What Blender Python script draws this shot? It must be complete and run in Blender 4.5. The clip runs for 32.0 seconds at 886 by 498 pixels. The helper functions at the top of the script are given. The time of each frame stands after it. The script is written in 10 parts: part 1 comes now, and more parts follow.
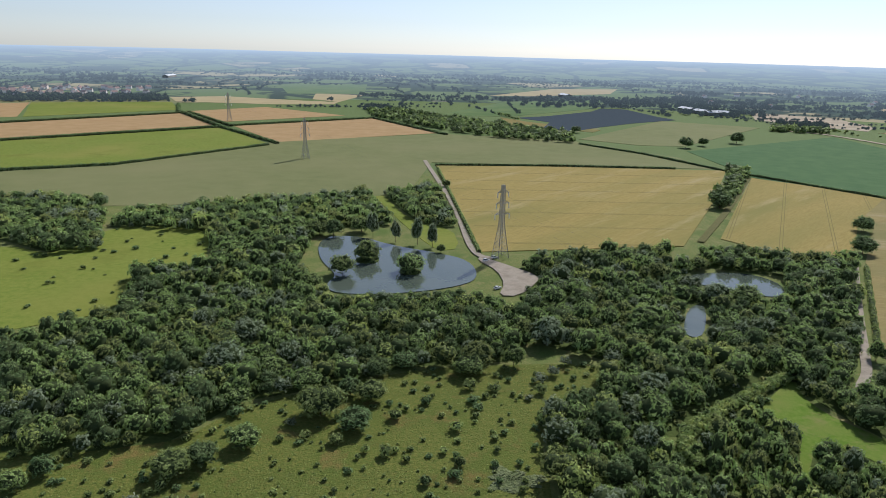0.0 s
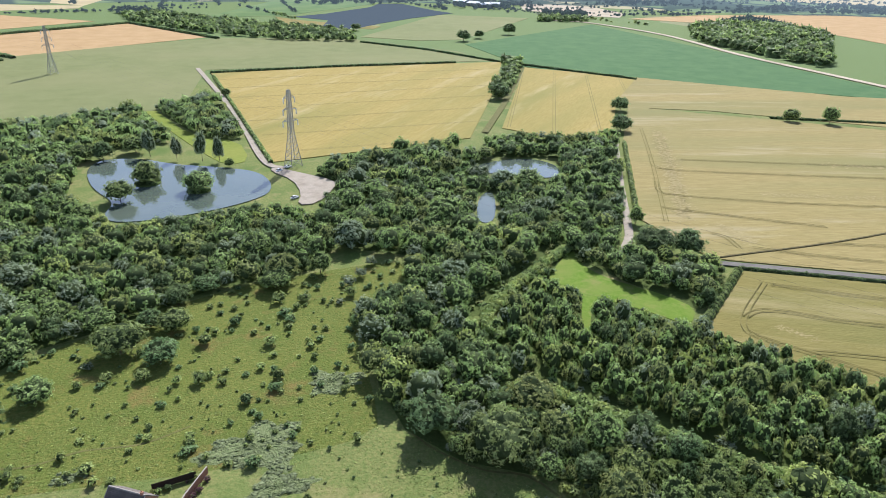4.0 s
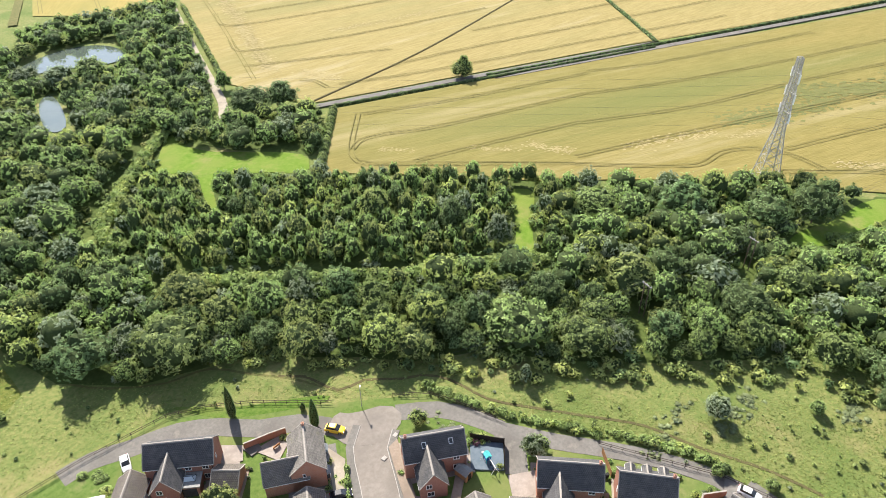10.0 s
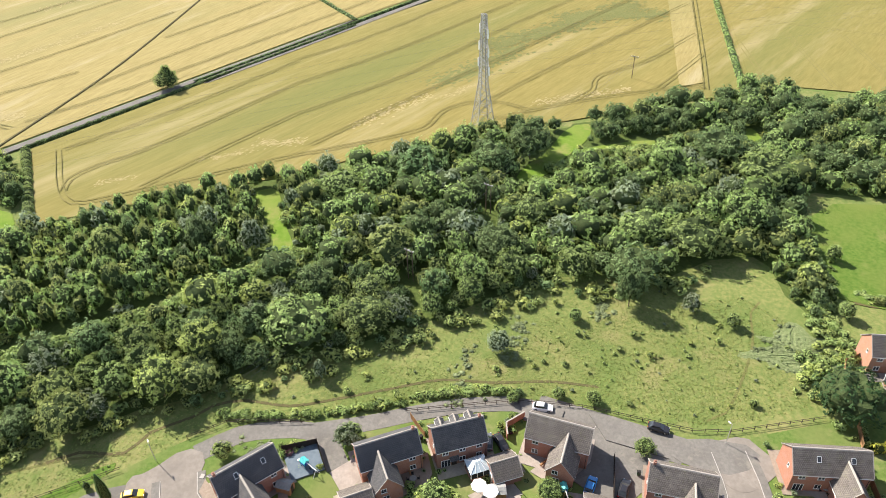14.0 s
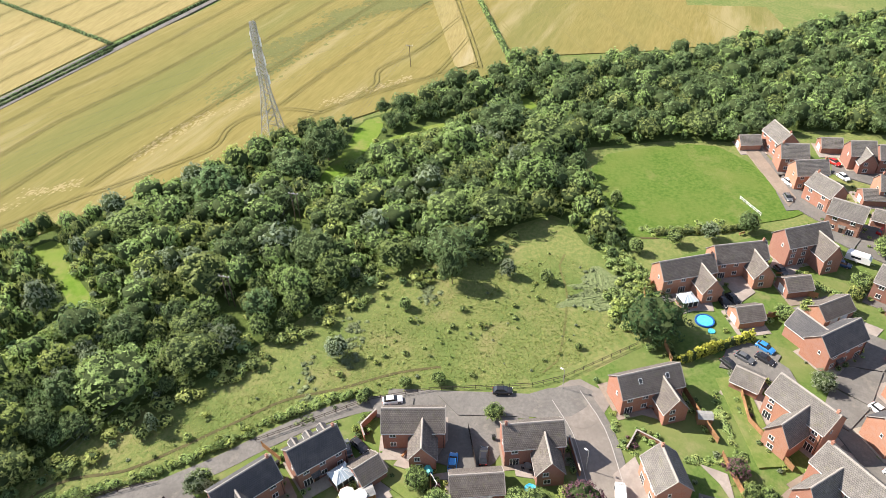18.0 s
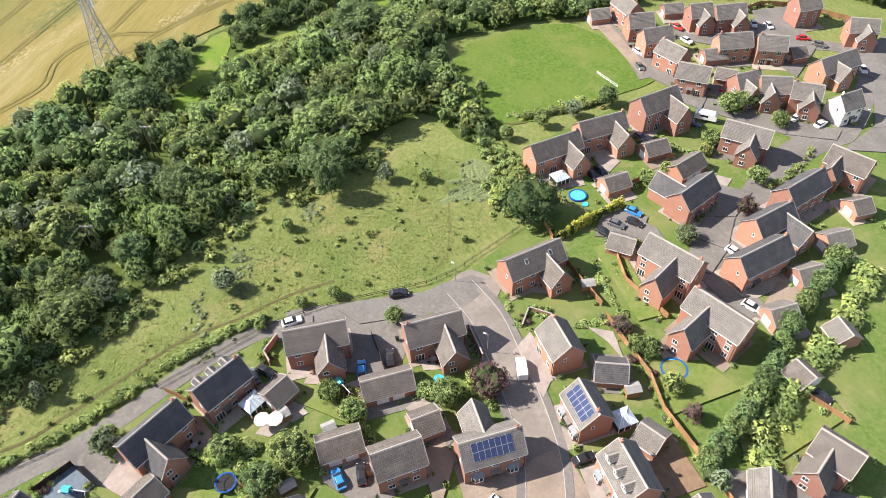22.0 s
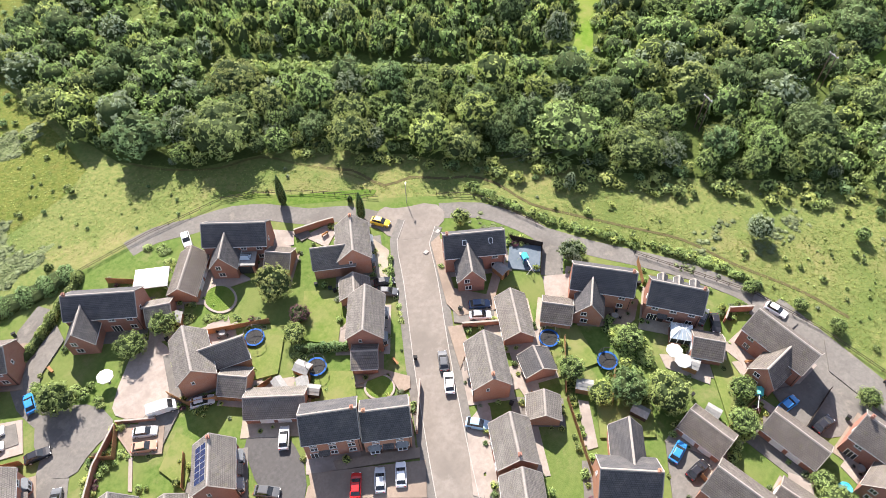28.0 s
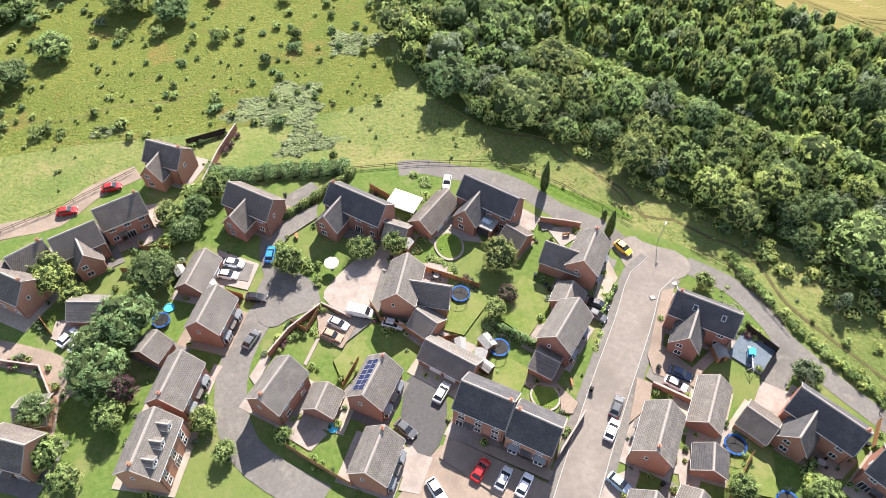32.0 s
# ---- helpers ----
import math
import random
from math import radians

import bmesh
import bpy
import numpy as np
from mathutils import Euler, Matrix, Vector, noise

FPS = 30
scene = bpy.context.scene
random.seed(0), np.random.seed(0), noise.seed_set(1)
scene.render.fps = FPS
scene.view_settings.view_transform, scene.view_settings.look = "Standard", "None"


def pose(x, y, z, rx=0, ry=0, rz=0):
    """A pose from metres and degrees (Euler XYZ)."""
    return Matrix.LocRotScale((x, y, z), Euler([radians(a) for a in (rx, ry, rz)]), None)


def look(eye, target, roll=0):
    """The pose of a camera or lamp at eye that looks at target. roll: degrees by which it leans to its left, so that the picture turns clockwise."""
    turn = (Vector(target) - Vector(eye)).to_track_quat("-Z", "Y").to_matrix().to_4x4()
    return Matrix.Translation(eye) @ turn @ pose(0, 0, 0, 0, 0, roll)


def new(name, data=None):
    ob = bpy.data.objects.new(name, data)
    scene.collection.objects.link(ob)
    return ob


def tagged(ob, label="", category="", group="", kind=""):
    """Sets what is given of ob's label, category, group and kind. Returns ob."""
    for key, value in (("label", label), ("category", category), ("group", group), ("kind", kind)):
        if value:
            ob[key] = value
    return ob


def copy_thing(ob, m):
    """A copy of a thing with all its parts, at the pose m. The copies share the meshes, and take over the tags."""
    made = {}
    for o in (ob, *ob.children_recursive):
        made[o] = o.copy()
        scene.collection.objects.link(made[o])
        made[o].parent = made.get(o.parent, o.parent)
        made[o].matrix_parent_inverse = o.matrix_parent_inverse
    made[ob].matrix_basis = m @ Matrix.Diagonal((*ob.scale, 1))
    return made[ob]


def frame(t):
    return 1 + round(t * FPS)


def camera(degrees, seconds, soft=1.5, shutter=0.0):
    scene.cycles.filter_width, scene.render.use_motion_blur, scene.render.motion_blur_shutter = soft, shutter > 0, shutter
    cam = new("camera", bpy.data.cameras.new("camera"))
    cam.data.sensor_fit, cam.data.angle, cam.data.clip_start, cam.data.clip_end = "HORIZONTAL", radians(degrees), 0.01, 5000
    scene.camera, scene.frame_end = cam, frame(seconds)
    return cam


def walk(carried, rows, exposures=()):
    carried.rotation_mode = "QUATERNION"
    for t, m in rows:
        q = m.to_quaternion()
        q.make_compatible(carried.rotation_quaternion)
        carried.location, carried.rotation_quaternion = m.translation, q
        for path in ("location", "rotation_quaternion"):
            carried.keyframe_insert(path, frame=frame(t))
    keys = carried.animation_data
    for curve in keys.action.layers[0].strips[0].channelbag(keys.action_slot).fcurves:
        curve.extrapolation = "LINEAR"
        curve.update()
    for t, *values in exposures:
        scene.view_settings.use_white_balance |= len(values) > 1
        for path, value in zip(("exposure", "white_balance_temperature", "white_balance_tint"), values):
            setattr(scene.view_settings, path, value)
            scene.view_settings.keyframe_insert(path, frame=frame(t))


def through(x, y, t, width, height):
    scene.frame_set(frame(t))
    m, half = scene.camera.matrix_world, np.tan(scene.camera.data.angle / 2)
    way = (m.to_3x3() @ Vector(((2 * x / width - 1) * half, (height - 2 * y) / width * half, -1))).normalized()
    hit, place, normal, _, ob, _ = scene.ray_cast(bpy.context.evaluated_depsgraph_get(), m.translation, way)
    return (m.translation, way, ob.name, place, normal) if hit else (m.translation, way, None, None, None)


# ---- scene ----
cam = camera(66.2, 32.0, 0.8)
PATH = [
    (0.0, pose(0, 0, 110, 73.59, -1.44, 0.42)),
    (0.5, pose(0, 0, 110, 73.70, -1.47, -2.64)),
    (1.0, pose(0, 0, 110, 73.80, -1.38, -5.69)),
    (1.5, pose(0, 0, 110, 73.43, -1.39, -8.00)),
    (2.0, pose(0, 0, 110, 72.22, -1.35, -9.97)),
    (2.5, pose(0, 0, 110, 70.66, -1.32, -11.83)),
    (3.0, pose(0, 0, 110, 69.09, -1.29, -13.70)),
    (3.5, pose(0, 0, 110, 67.51, -1.17, -15.60)),
    (5.5, pose(0, 0, 110, 61.30, -0.93, -24.04)),
    (6.0, pose(0, 0, 110, 59.68, -0.82, -26.39)),
    (6.5, pose(0, 0, 110, 58.04, -0.70, -28.71)),
    (7.0, pose(0, 0, 110, 57.16, -0.61, -31.05)),
    (7.5, pose(0, 0, 110, 57.26, -0.45, -34.53)),
    (8.0, pose(0, 0, 110, 57.16, -0.27, -38.57)),
    (8.5, pose(0, 0, 110, 56.67, -0.10, -42.48)),
    (9.0, pose(0, 0, 110, 56.23, 0.08, -46.27)),
    (9.5, pose(0, 0, 110, 55.62, 0.28, -50.04)),
    (10.0, pose(0, 0, 110, 54.84, 0.49, -53.74)),
    (10.5, pose(0, 0, 110, 54.12, 0.68, -57.42)),
    (11.0, pose(0, 0, 110, 54.04, 0.76, -60.41)),
    (11.5, pose(0, 0, 110, 53.95, 0.90, -63.34)),
    (12.0, pose(0, 0, 110, 53.87, 1.01, -66.30)),
    (12.5, pose(0, 0, 110, 53.77, 1.11, -69.39)),
    (13.0, pose(0, 0, 110, 53.68, 1.21, -72.54)),
    (13.5, pose(0, 0, 110, 53.59, 1.33, -75.71)),
    (14.0, pose(0, 0, 110, 53.50, 1.37, -78.87)),
    (14.5, pose(0, 0, 110, 53.38, 1.36, -82.05)),
    (16.5, pose(0, 0, 110, 53.14, 1.56, -91.41)),
    (17.0, pose(0, 0, 110, 53.08, 1.64, -93.65)),
    (17.5, pose(0, 0, 110, 53.01, 1.69, -95.90)),
    (18.0, pose(0, 0, 110, 52.92, 1.72, -98.11)),
    (18.5, pose(0, 0, 110, 52.82, 1.72, -100.27)),
    (19.0, pose(0, 0, 110, 52.73, 1.70, -102.40)),
    (19.5, pose(0, 0, 110, 52.63, 1.72, -104.73)),
    (20.0, pose(0, 0, 110, 52.53, 1.73, -107.53)),
    (20.5, pose(0, 0, 110, 52.37, 1.74, -110.44)),
    (21.0, pose(0, 0, 110, 50.61, 1.80, -111.26)),
    (21.5, pose(0, 0, 110, 47.68, 1.81, -111.32)),
    (22.0, pose(0, 0, 110, 44.56, 1.83, -111.34)),
    (22.5, pose(0, 0, 110, 41.62, 1.86, -109.39)),
    (23.0, pose(0, 0, 110, 39.12, 1.85, -106.63)),
    (23.5, pose(0, 0, 110, 38.79, 1.83, -103.11)),
    (24.0, pose(0, 0, 110, 38.87, 1.82, -98.40)),
    (24.5, pose(0, 0, 110, 38.94, 1.71, -92.70)),
    (26.5, pose(0, 0, 110, 38.03, 1.32, -72.20)),
    (27.0, pose(0, 0, 110, 38.17, 1.14, -64.03)),
    (27.5, pose(0, 0, 110, 38.24, 0.91, -56.01)),
    (28.0, pose(0, 0, 110, 38.26, 0.59, -48.50)),
    (28.5, pose(0, 0, 110, 38.27, 0.29, -42.30)),
    (29.0, pose(0, 0, 110, 38.24, 0.10, -38.71)),
    (29.5, pose(0, 0, 110, 38.20, -0.10, -34.15)),
    (30.0, pose(0, 0, 110, 38.19, -0.28, -30.59)),
    (30.5, pose(0, 0, 110, 38.16, -0.45, -26.52)),
    (31.0, pose(0, 0, 110, 38.12, -0.64, -22.28)),
    (31.5, pose(0, 0, 110, 38.10, -0.81, -18.63)),
    (32.0, pose(0, 0, 110, 38.09, -0.91, -15.60)),
]
walk(cam, PATH, [(0.0, -0.15, 6050, 13), (1.5, -0.17, 6050, 13), (2.0, -0.11, 6050, 13), (3.0, 0.44, 5850, 14), (3.5, 0.62, 5850, 14), (6.0, 1.10, 6000, 13), (10.0, 1.29, 6550, 11), (13.0, 1.27, 6650, 11), (17.0, 1.18, 6600, 13), (22.0, 1.23, 6500, 15), (24.0, 1.25, 6500, 16), (27.0, 1.47, 6500, 16), (32.0, 1.48, 6450, 16)])
# daylight: high summer sun ahead of the first view, thin haze
SUN_HEADING, SUN_HEIGHT = 30.0, 40.5
world = bpy.data.worlds.new("sky")
scene.world = world
world.use_nodes = True
wn = world.node_tree
sky = wn.nodes.new("ShaderNodeTexSky")
sky.sky_type = "NISHITA"
sky.sun_disc = False
sky.sun_elevation = radians(SUN_HEIGHT)
sky.sun_rotation = radians(SUN_HEADING)
sky.air_density, sky.dust_density, sky.ozone_density = 0.8, 0.2, 4.0
bg = wn.nodes["Background"]
bg.inputs["Strength"].default_value = 0.115
pale = wn.nodes.new("ShaderNodeHueSaturation")
pale.inputs["Saturation"].default_value = 0.62
wn.links.new(sky.outputs[0], pale.inputs["Color"])
wn.links.new(pale.outputs[0], bg.inputs["Color"])
sun = new("sun", bpy.data.lights.new("sun", "SUN"))
sun.data.energy, sun.data.angle, sun.data.color = 5.0, radians(0.6), (1.0, 0.94, 0.84)
sh, se = radians(SUN_HEADING), radians(SUN_HEIGHT)
sun.matrix_world = look((0, 0, 0), (-math.sin(sh) * math.cos(se), -math.cos(sh) * math.cos(se), -math.sin(se)))

# ---- materials ----
def material(name, c1, c2, scale=1.0, rough=0.9, bump=0.0, bump_scale=None, c3=None, big=0.03, spec=0.08, island=0.0, obj=0.0, metal=0.0, c4=None, patch=0.02, stretch=None):
    """Two colours mixed by fine noise, a third by broad noise, with relief and a brightness that varies per piece."""
    m = bpy.data.materials.new(name)
    m.use_nodes = True
    nt = m.node_tree
    b = nt.nodes["Principled BSDF"]
    b.inputs["Roughness"].default_value = rough
    b.inputs["Specular IOR Level"].default_value = spec
    b.inputs["Metallic"].default_value = metal
    tc = nt.nodes.new("ShaderNodeTexCoord" if obj < 0 else "ShaderNodeNewGeometry")
    co = tc.outputs["Object" if obj < 0 else "Position"]
    if stretch:
        mp = nt.nodes.new("ShaderNodeMapping")
        mp.vector_type = "TEXTURE"
        mp.inputs["Rotation"].default_value, mp.inputs["Scale"].default_value = (0, 0, stretch[0]), (1 / stretch[1], 1, 1)
        nt.links.new(co, mp.inputs["Vector"])
        co = mp.outputs[0]
    n1 = nt.nodes.new("ShaderNodeTexNoise")
    n1.inputs["Scale"].default_value, n1.inputs["Detail"].default_value, n1.inputs["Roughness"].default_value = scale, 6, 0.65
    nt.links.new(co, n1.inputs["Vector"])
    ramp = nt.nodes.new("ShaderNodeMapRange")
    ramp.inputs["From Min"].default_value, ramp.inputs["From Max"].default_value = 0.35, 0.65
    nt.links.new(n1.outputs["Fac"], ramp.inputs["Value"])
    mix = nt.nodes.new("ShaderNodeMix")
    mix.data_type = "RGBA"
    mix.inputs[6].default_value, mix.inputs[7].default_value = (*c1, 1), (*c2, 1)
    nt.links.new(ramp.outputs[0], mix.inputs[0])
    out = mix.outputs[2]
    if c3:
        n2 = nt.nodes.new("ShaderNodeTexNoise")
        n2.inputs["Scale"].default_value, n2.inputs["Detail"].default_value = big, 4
        nt.links.new(co, n2.inputs["Vector"])
        r2 = nt.nodes.new("ShaderNodeMapRange")
        r2.inputs["From Min"].default_value, r2.inputs["From Max"].default_value = 0.45, 0.7
        nt.links.new(n2.outputs["Fac"], r2.inputs["Value"])
        mx = nt.nodes.new("ShaderNodeMix")
        mx.data_type = "RGBA"
        nt.links.new(r2.outputs[0], mx.inputs[0])
        nt.links.new(out, mx.inputs[6])
        mx.inputs[7].default_value = (*c3, 1)
        out = mx.outputs[2]
    if c4:
        n4 = nt.nodes.new("ShaderNodeTexNoise")
        n4.inputs["Scale"].default_value, n4.inputs["Detail"].default_value, n4.inputs["Roughness"].default_value = patch, 8, 0.7
        nt.links.new(co, n4.inputs["Vector"])
        r4 = nt.nodes.new("ShaderNodeMapRange")
        r4.inputs["From Min"].default_value, r4.inputs["From Max"].default_value = 0.54, 0.66
        r4.inputs["To Max"].default_value = 0.8
        nt.links.new(n4.outputs["Fac"], r4.inputs["Value"])
        m4 = nt.nodes.new("ShaderNodeMix")
        m4.data_type = "RGBA"
        nt.links.new(r4.outputs[0], m4.inputs[0])
        nt.links.new(out, m4.inputs[6])
        m4.inputs[7].default_value = (*c4, 1)
        out = m4.outputs[2]
    if island or obj > 0:
        src = nt.nodes.new("ShaderNodeNewGeometry").outputs["Random Per Island"] if island else nt.nodes.new("ShaderNodeObjectInfo").outputs["Random"]
        r3 = nt.nodes.new("ShaderNodeMapRange")
        k = island or obj
        r3.inputs["To Min"].default_value, r3.inputs["To Max"].default_value = 1 - k, 1 + k
        nt.links.new(src, r3.inputs["Value"])
        hs = nt.nodes.new("ShaderNodeHueSaturation")
        nt.links.new(r3.outputs[0], hs.inputs["Value"])
        nt.links.new(out, hs.inputs["Color"])
        out = hs.outputs[0]
    nt.links.new(out, b.inputs["Base Color"])
    if bump:
        n3 = nt.nodes.new("ShaderNodeTexNoise")
        n3.inputs["Scale"].default_value, n3.inputs["Detail"].default_value = bump_scale or scale * 2, 5
        nt.links.new(co, n3.inputs["Vector"])
        bp = nt.nodes.new("ShaderNodeBump")
        bp.inputs["Strength"].default_value, bp.inputs["Distance"].default_value = 1.0, bump
        nt.links.new(n3.outputs["Fac"], bp.inputs["Height"])
        nt.links.new(bp.outputs[0], b.inputs["Normal"])
    return m


def leafy(name, c1, c2, rand=0.2, through=0.4):
    """Foliage: colour varies per leaf clump and per tree, with some light passing through."""
    m = material(name, c1, c2, 0.5, 0.6, spec=0.12, island=rand, c3=tuple(0.72 * c for c in c1), big=0.16)
    nt = m.node_tree
    b = nt.nodes["Principled BSDF"]
    col = b.inputs["Base Color"].links[0].from_socket
    oi = nt.nodes.new("ShaderNodeObjectInfo")
    hs = nt.nodes.new("ShaderNodeHueSaturation")
    for sock, lo, hi in (("Hue", 0.49, 0.513), ("Value", 0.82, 1.22)):
        mr = nt.nodes.new("ShaderNodeMapRange")
        mr.inputs["To Min"].default_value, mr.inputs["To Max"].default_value = lo, hi
        nt.links.new(oi.outputs["Random"], mr.inputs["Value"])
        nt.links.new(mr.outputs[0], hs.inputs[sock])
    nt.links.new(col, hs.inputs["Color"])
    nt.links.new(hs.outputs[0], b.inputs["Base Color"])
    tr = nt.nodes.new("ShaderNodeBsdfTranslucent")
    nt.links.new(hs.outputs[0], tr.inputs["Color"])
    ms = nt.nodes.new("ShaderNodeMixShader")
    ms.inputs[0].default_value = through
    out = nt.nodes["Material Output"]
    nt.links.new(b.outputs[0], ms.inputs[1])
    nt.links.new(tr.outputs[0], ms.inputs[2])
    nt.links.new(ms.outputs[0], out.inputs["Surface"])
    return m


M_MEADOW = material("meadow_grass", (0.082, 0.117, 0.022), (0.162, 0.165, 0.043), 0.9, 0.95, 0.32, 1.5, (0.08, 0.12, 0.023), 0.05, c4=(0.205, 0.142, 0.052), patch=0.05)
M_BARLEY = material("ripe_barley", (0.262, 0.205, 0.064), (0.325, 0.26, 0.088), 0.9, 0.95, 0.2, 2.5, (0.212, 0.195, 0.06), 0.02, c4=(0.365, 0.305, 0.15), patch=0.03, stretch=(0.84, 0.15))
M_LAWN = material("lawn", (0.072, 0.122, 0.026), (0.118, 0.165, 0.044), 1.1, 0.95, 0.05, 7, (0.15, 0.168, 0.058), 0.07, c4=(0.19, 0.185, 0.082), patch=0.12)
M_LAWN2 = material("dry_lawn", (0.108, 0.152, 0.036), (0.16, 0.188, 0.058), 1.3, 0.95, 0.04, 7, (0.188, 0.19, 0.076), 0.15, c4=(0.09, 0.145, 0.028), patch=0.2)
M_RIDE = material("ride_grass", (0.092, 0.172, 0.018), (0.14, 0.205, 0.034), 0.5, 0.95, 0.1, 3, (0.16, 0.20, 0.045), 0.06, c4=(0.20, 0.20, 0.07), patch=0.09)
M_BRIGHT = material("mown_grass", (0.06, 0.118, 0.017), (0.112, 0.162, 0.034), 0.9, 0.95, 0.16, 3, (0.125, 0.158, 0.038), 0.045, c4=(0.16, 0.172, 0.055), patch=0.08)
M_WHEAT = material("ripe_wheat", (0.226, 0.183, 0.072), (0.288, 0.238, 0.1), 0.9, 0.95, 0.2, 2.5, (0.192, 0.182, 0.072), 0.016, c4=(0.345, 0.298, 0.18), patch=0.03, stretch=(-0.25, 0.14))
M_WHEAT2 = material("green_wheat", (0.174, 0.148, 0.046), (0.23, 0.19, 0.066), 0.9, 0.95, 0.2, 2.5, (0.12, 0.136, 0.042), 0.014, c4=(0.272, 0.233, 0.112), patch=0.035, stretch=(-0.51, 0.12))
M_PALECROP = material("flattened_crop", (0.268, 0.222, 0.1), (0.325, 0.272, 0.138), 0.9, 0.95, 0.05, 2.5)
M_GREENCROP = material("unripe_crop", (0.125, 0.134, 0.046), (0.162, 0.16, 0.06), 0.9, 0.95, 0.15, 2.5)
M_BROWNFIELD = material("stubble_brown", (0.33, 0.222, 0.105), (0.39, 0.268, 0.135), 0.05, 0.95, 0.1, 1)
M_GREENFIELD = material("bean_field", (0.150, 0.168, 0.068), (0.178, 0.192, 0.082), 0.05, 0.95, 0.1, 1, (0.195, 0.198, 0.09), 0.006)
M_PASTURE = material("pasture", (0.135, 0.185, 0.028), (0.19, 0.225, 0.045), 0.3, 0.95, 0.1, 1, (0.21, 0.22, 0.05), 0.012, c4=(0.145, 0.17, 0.03), patch=0.03)
M_DARKGREEN = material("maize_field", (0.055, 0.122, 0.045), (0.078, 0.148, 0.056), 0.05, 0.95, 0.1, 1)
M_TARMAC = material("tarmac", (0.138, 0.129, 0.118), (0.181, 0.170, 0.154), 1.5, 0.9, 0.01, 20, (0.117, 0.109, 0.099), 0.15, c4=(0.205, 0.189, 0.165), patch=0.3)
M_ROAD = material("road_asphalt", (0.184, 0.163, 0.143), (0.228, 0.202, 0.175), 1.0, 0.9, 0.01, 20, (0.163, 0.145, 0.126), 0.12, c4=(0.247, 0.222, 0.194), patch=0.2)
M_DARKTAR = material("dark_tarmac", (0.075, 0.073, 0.072), (0.10, 0.097, 0.095), 1.5, 0.9, 0.01, 20, (0.085, 0.082, 0.08), 0.2)
M_BRICKPAVE = material("block_paving", (0.225, 0.178, 0.14), (0.275, 0.222, 0.175), 2.0, 0.9, 0.01, 15, (0.19, 0.152, 0.122), 0.2)
M_KERB = material("kerb_concrete", (0.30, 0.28, 0.26), (0.37, 0.35, 0.32), 3, 0.9)
M_ARRAY = material("solar_field", (0.055, 0.072, 0.088), (0.075, 0.094, 0.11), 0.3, 1.0, spec=0.0)
M_BARE = material("bare_ground", (0.33, 0.28, 0.20), (0.42, 0.36, 0.27), 0.02, 0.95)
M_GRAVEL = material("gravel", (0.288, 0.252, 0.203), (0.360, 0.320, 0.261), 1.5, 0.95, 0.03, 12, (0.252, 0.216, 0.171), 0.2)
M_PATIO = material("patio_slabs", (0.271, 0.232, 0.202), (0.331, 0.288, 0.254), 1.6, 0.9, 0.01, 8, (0.232, 0.198, 0.172), 0.3)
M_DIRT = material("bare_soil", (0.17, 0.115, 0.075), (0.225, 0.158, 0.105), 1.0, 0.95, 0.03, 6)
M_BRICK = material("red_brick", (0.29, 0.135, 0.09), (0.38, 0.195, 0.135), 6, 0.9, 0.01, 30, (0.34, 0.185, 0.14), 0.8)
M_BRICK2 = material("orange_brick", (0.345, 0.165, 0.105), (0.43, 0.235, 0.16), 6, 0.9, 0.01, 30, (0.38, 0.22, 0.16), 0.8)
M_BRICK3 = material("brown_red_brick", (0.245, 0.12, 0.09), (0.33, 0.175, 0.13), 6, 0.9, 0.01, 30, (0.30, 0.165, 0.125), 0.8)
M_RIDGE = material("ridge_tile", (0.27, 0.245, 0.215), (0.34, 0.31, 0.275), 3, 0.9)
M_SOLAR = material("solar_cells", (0.02, 0.03, 0.08), (0.03, 0.045, 0.11), 4, 0.12, spec=0.7)
M_BLACK = material("black_plastic", (0.02, 0.02, 0.02), (0.035, 0.035, 0.035), 4, 0.6)
M_BLUE = material("blue_padding", (0.016, 0.07, 0.24), (0.022, 0.10, 0.32), 4, 0.6)
M_AQUA = material("pool_blue", (0.05, 0.40, 0.62), (0.10, 0.50, 0.70), 1.5, 0.15)
M_DARKFENCE = material("dark_stained_timber", (0.045, 0.035, 0.03), (0.07, 0.055, 0.045), 4, 0.9)
M_CANVAS = material("white_canvas", (0.660, 0.651, 0.634), (0.722, 0.713, 0.695), 2, 0.8)
M_FELT = material("roofing_felt", (0.22, 0.22, 0.21), (0.30, 0.295, 0.28), 2, 0.95)
M_SCRUB = material("scrub_floor", (0.055, 0.08, 0.02), (0.085, 0.115, 0.032), 0.8, 0.95, 0.1, 2)
M_TRACK = material("wheel_track", (0.098, 0.106, 0.036), (0.145, 0.135, 0.052), 0.8, 0.95)
M_PLAY = material("blue_grey_play_surface", (0.10, 0.13, 0.16), (0.14, 0.17, 0.20), 1, 0.9)
M_CONS = material("tinted_roof_glazing", (0.42, 0.50, 0.55), (0.50, 0.58, 0.62), 1.5, 0.12, spec=0.6)
M_LEAD = material("grey_lead_canopy", (0.15, 0.165, 0.175), (0.20, 0.215, 0.225), 3, 0.6, spec=0.3)
M_WIRE = material("dark_cable", (0.08, 0.08, 0.08), (0.11, 0.11, 0.11), 3, 0.6)
M_BRAMBLE = leafy("bramble_leaves", (0.165, 0.208, 0.094), (0.23, 0.275, 0.138), 0.3, 0.3)
M_TANGLE = material("bramble_tangle", (0.115, 0.15, 0.06), (0.19, 0.22, 0.105), 2.2, 0.95, 0.3, 3)
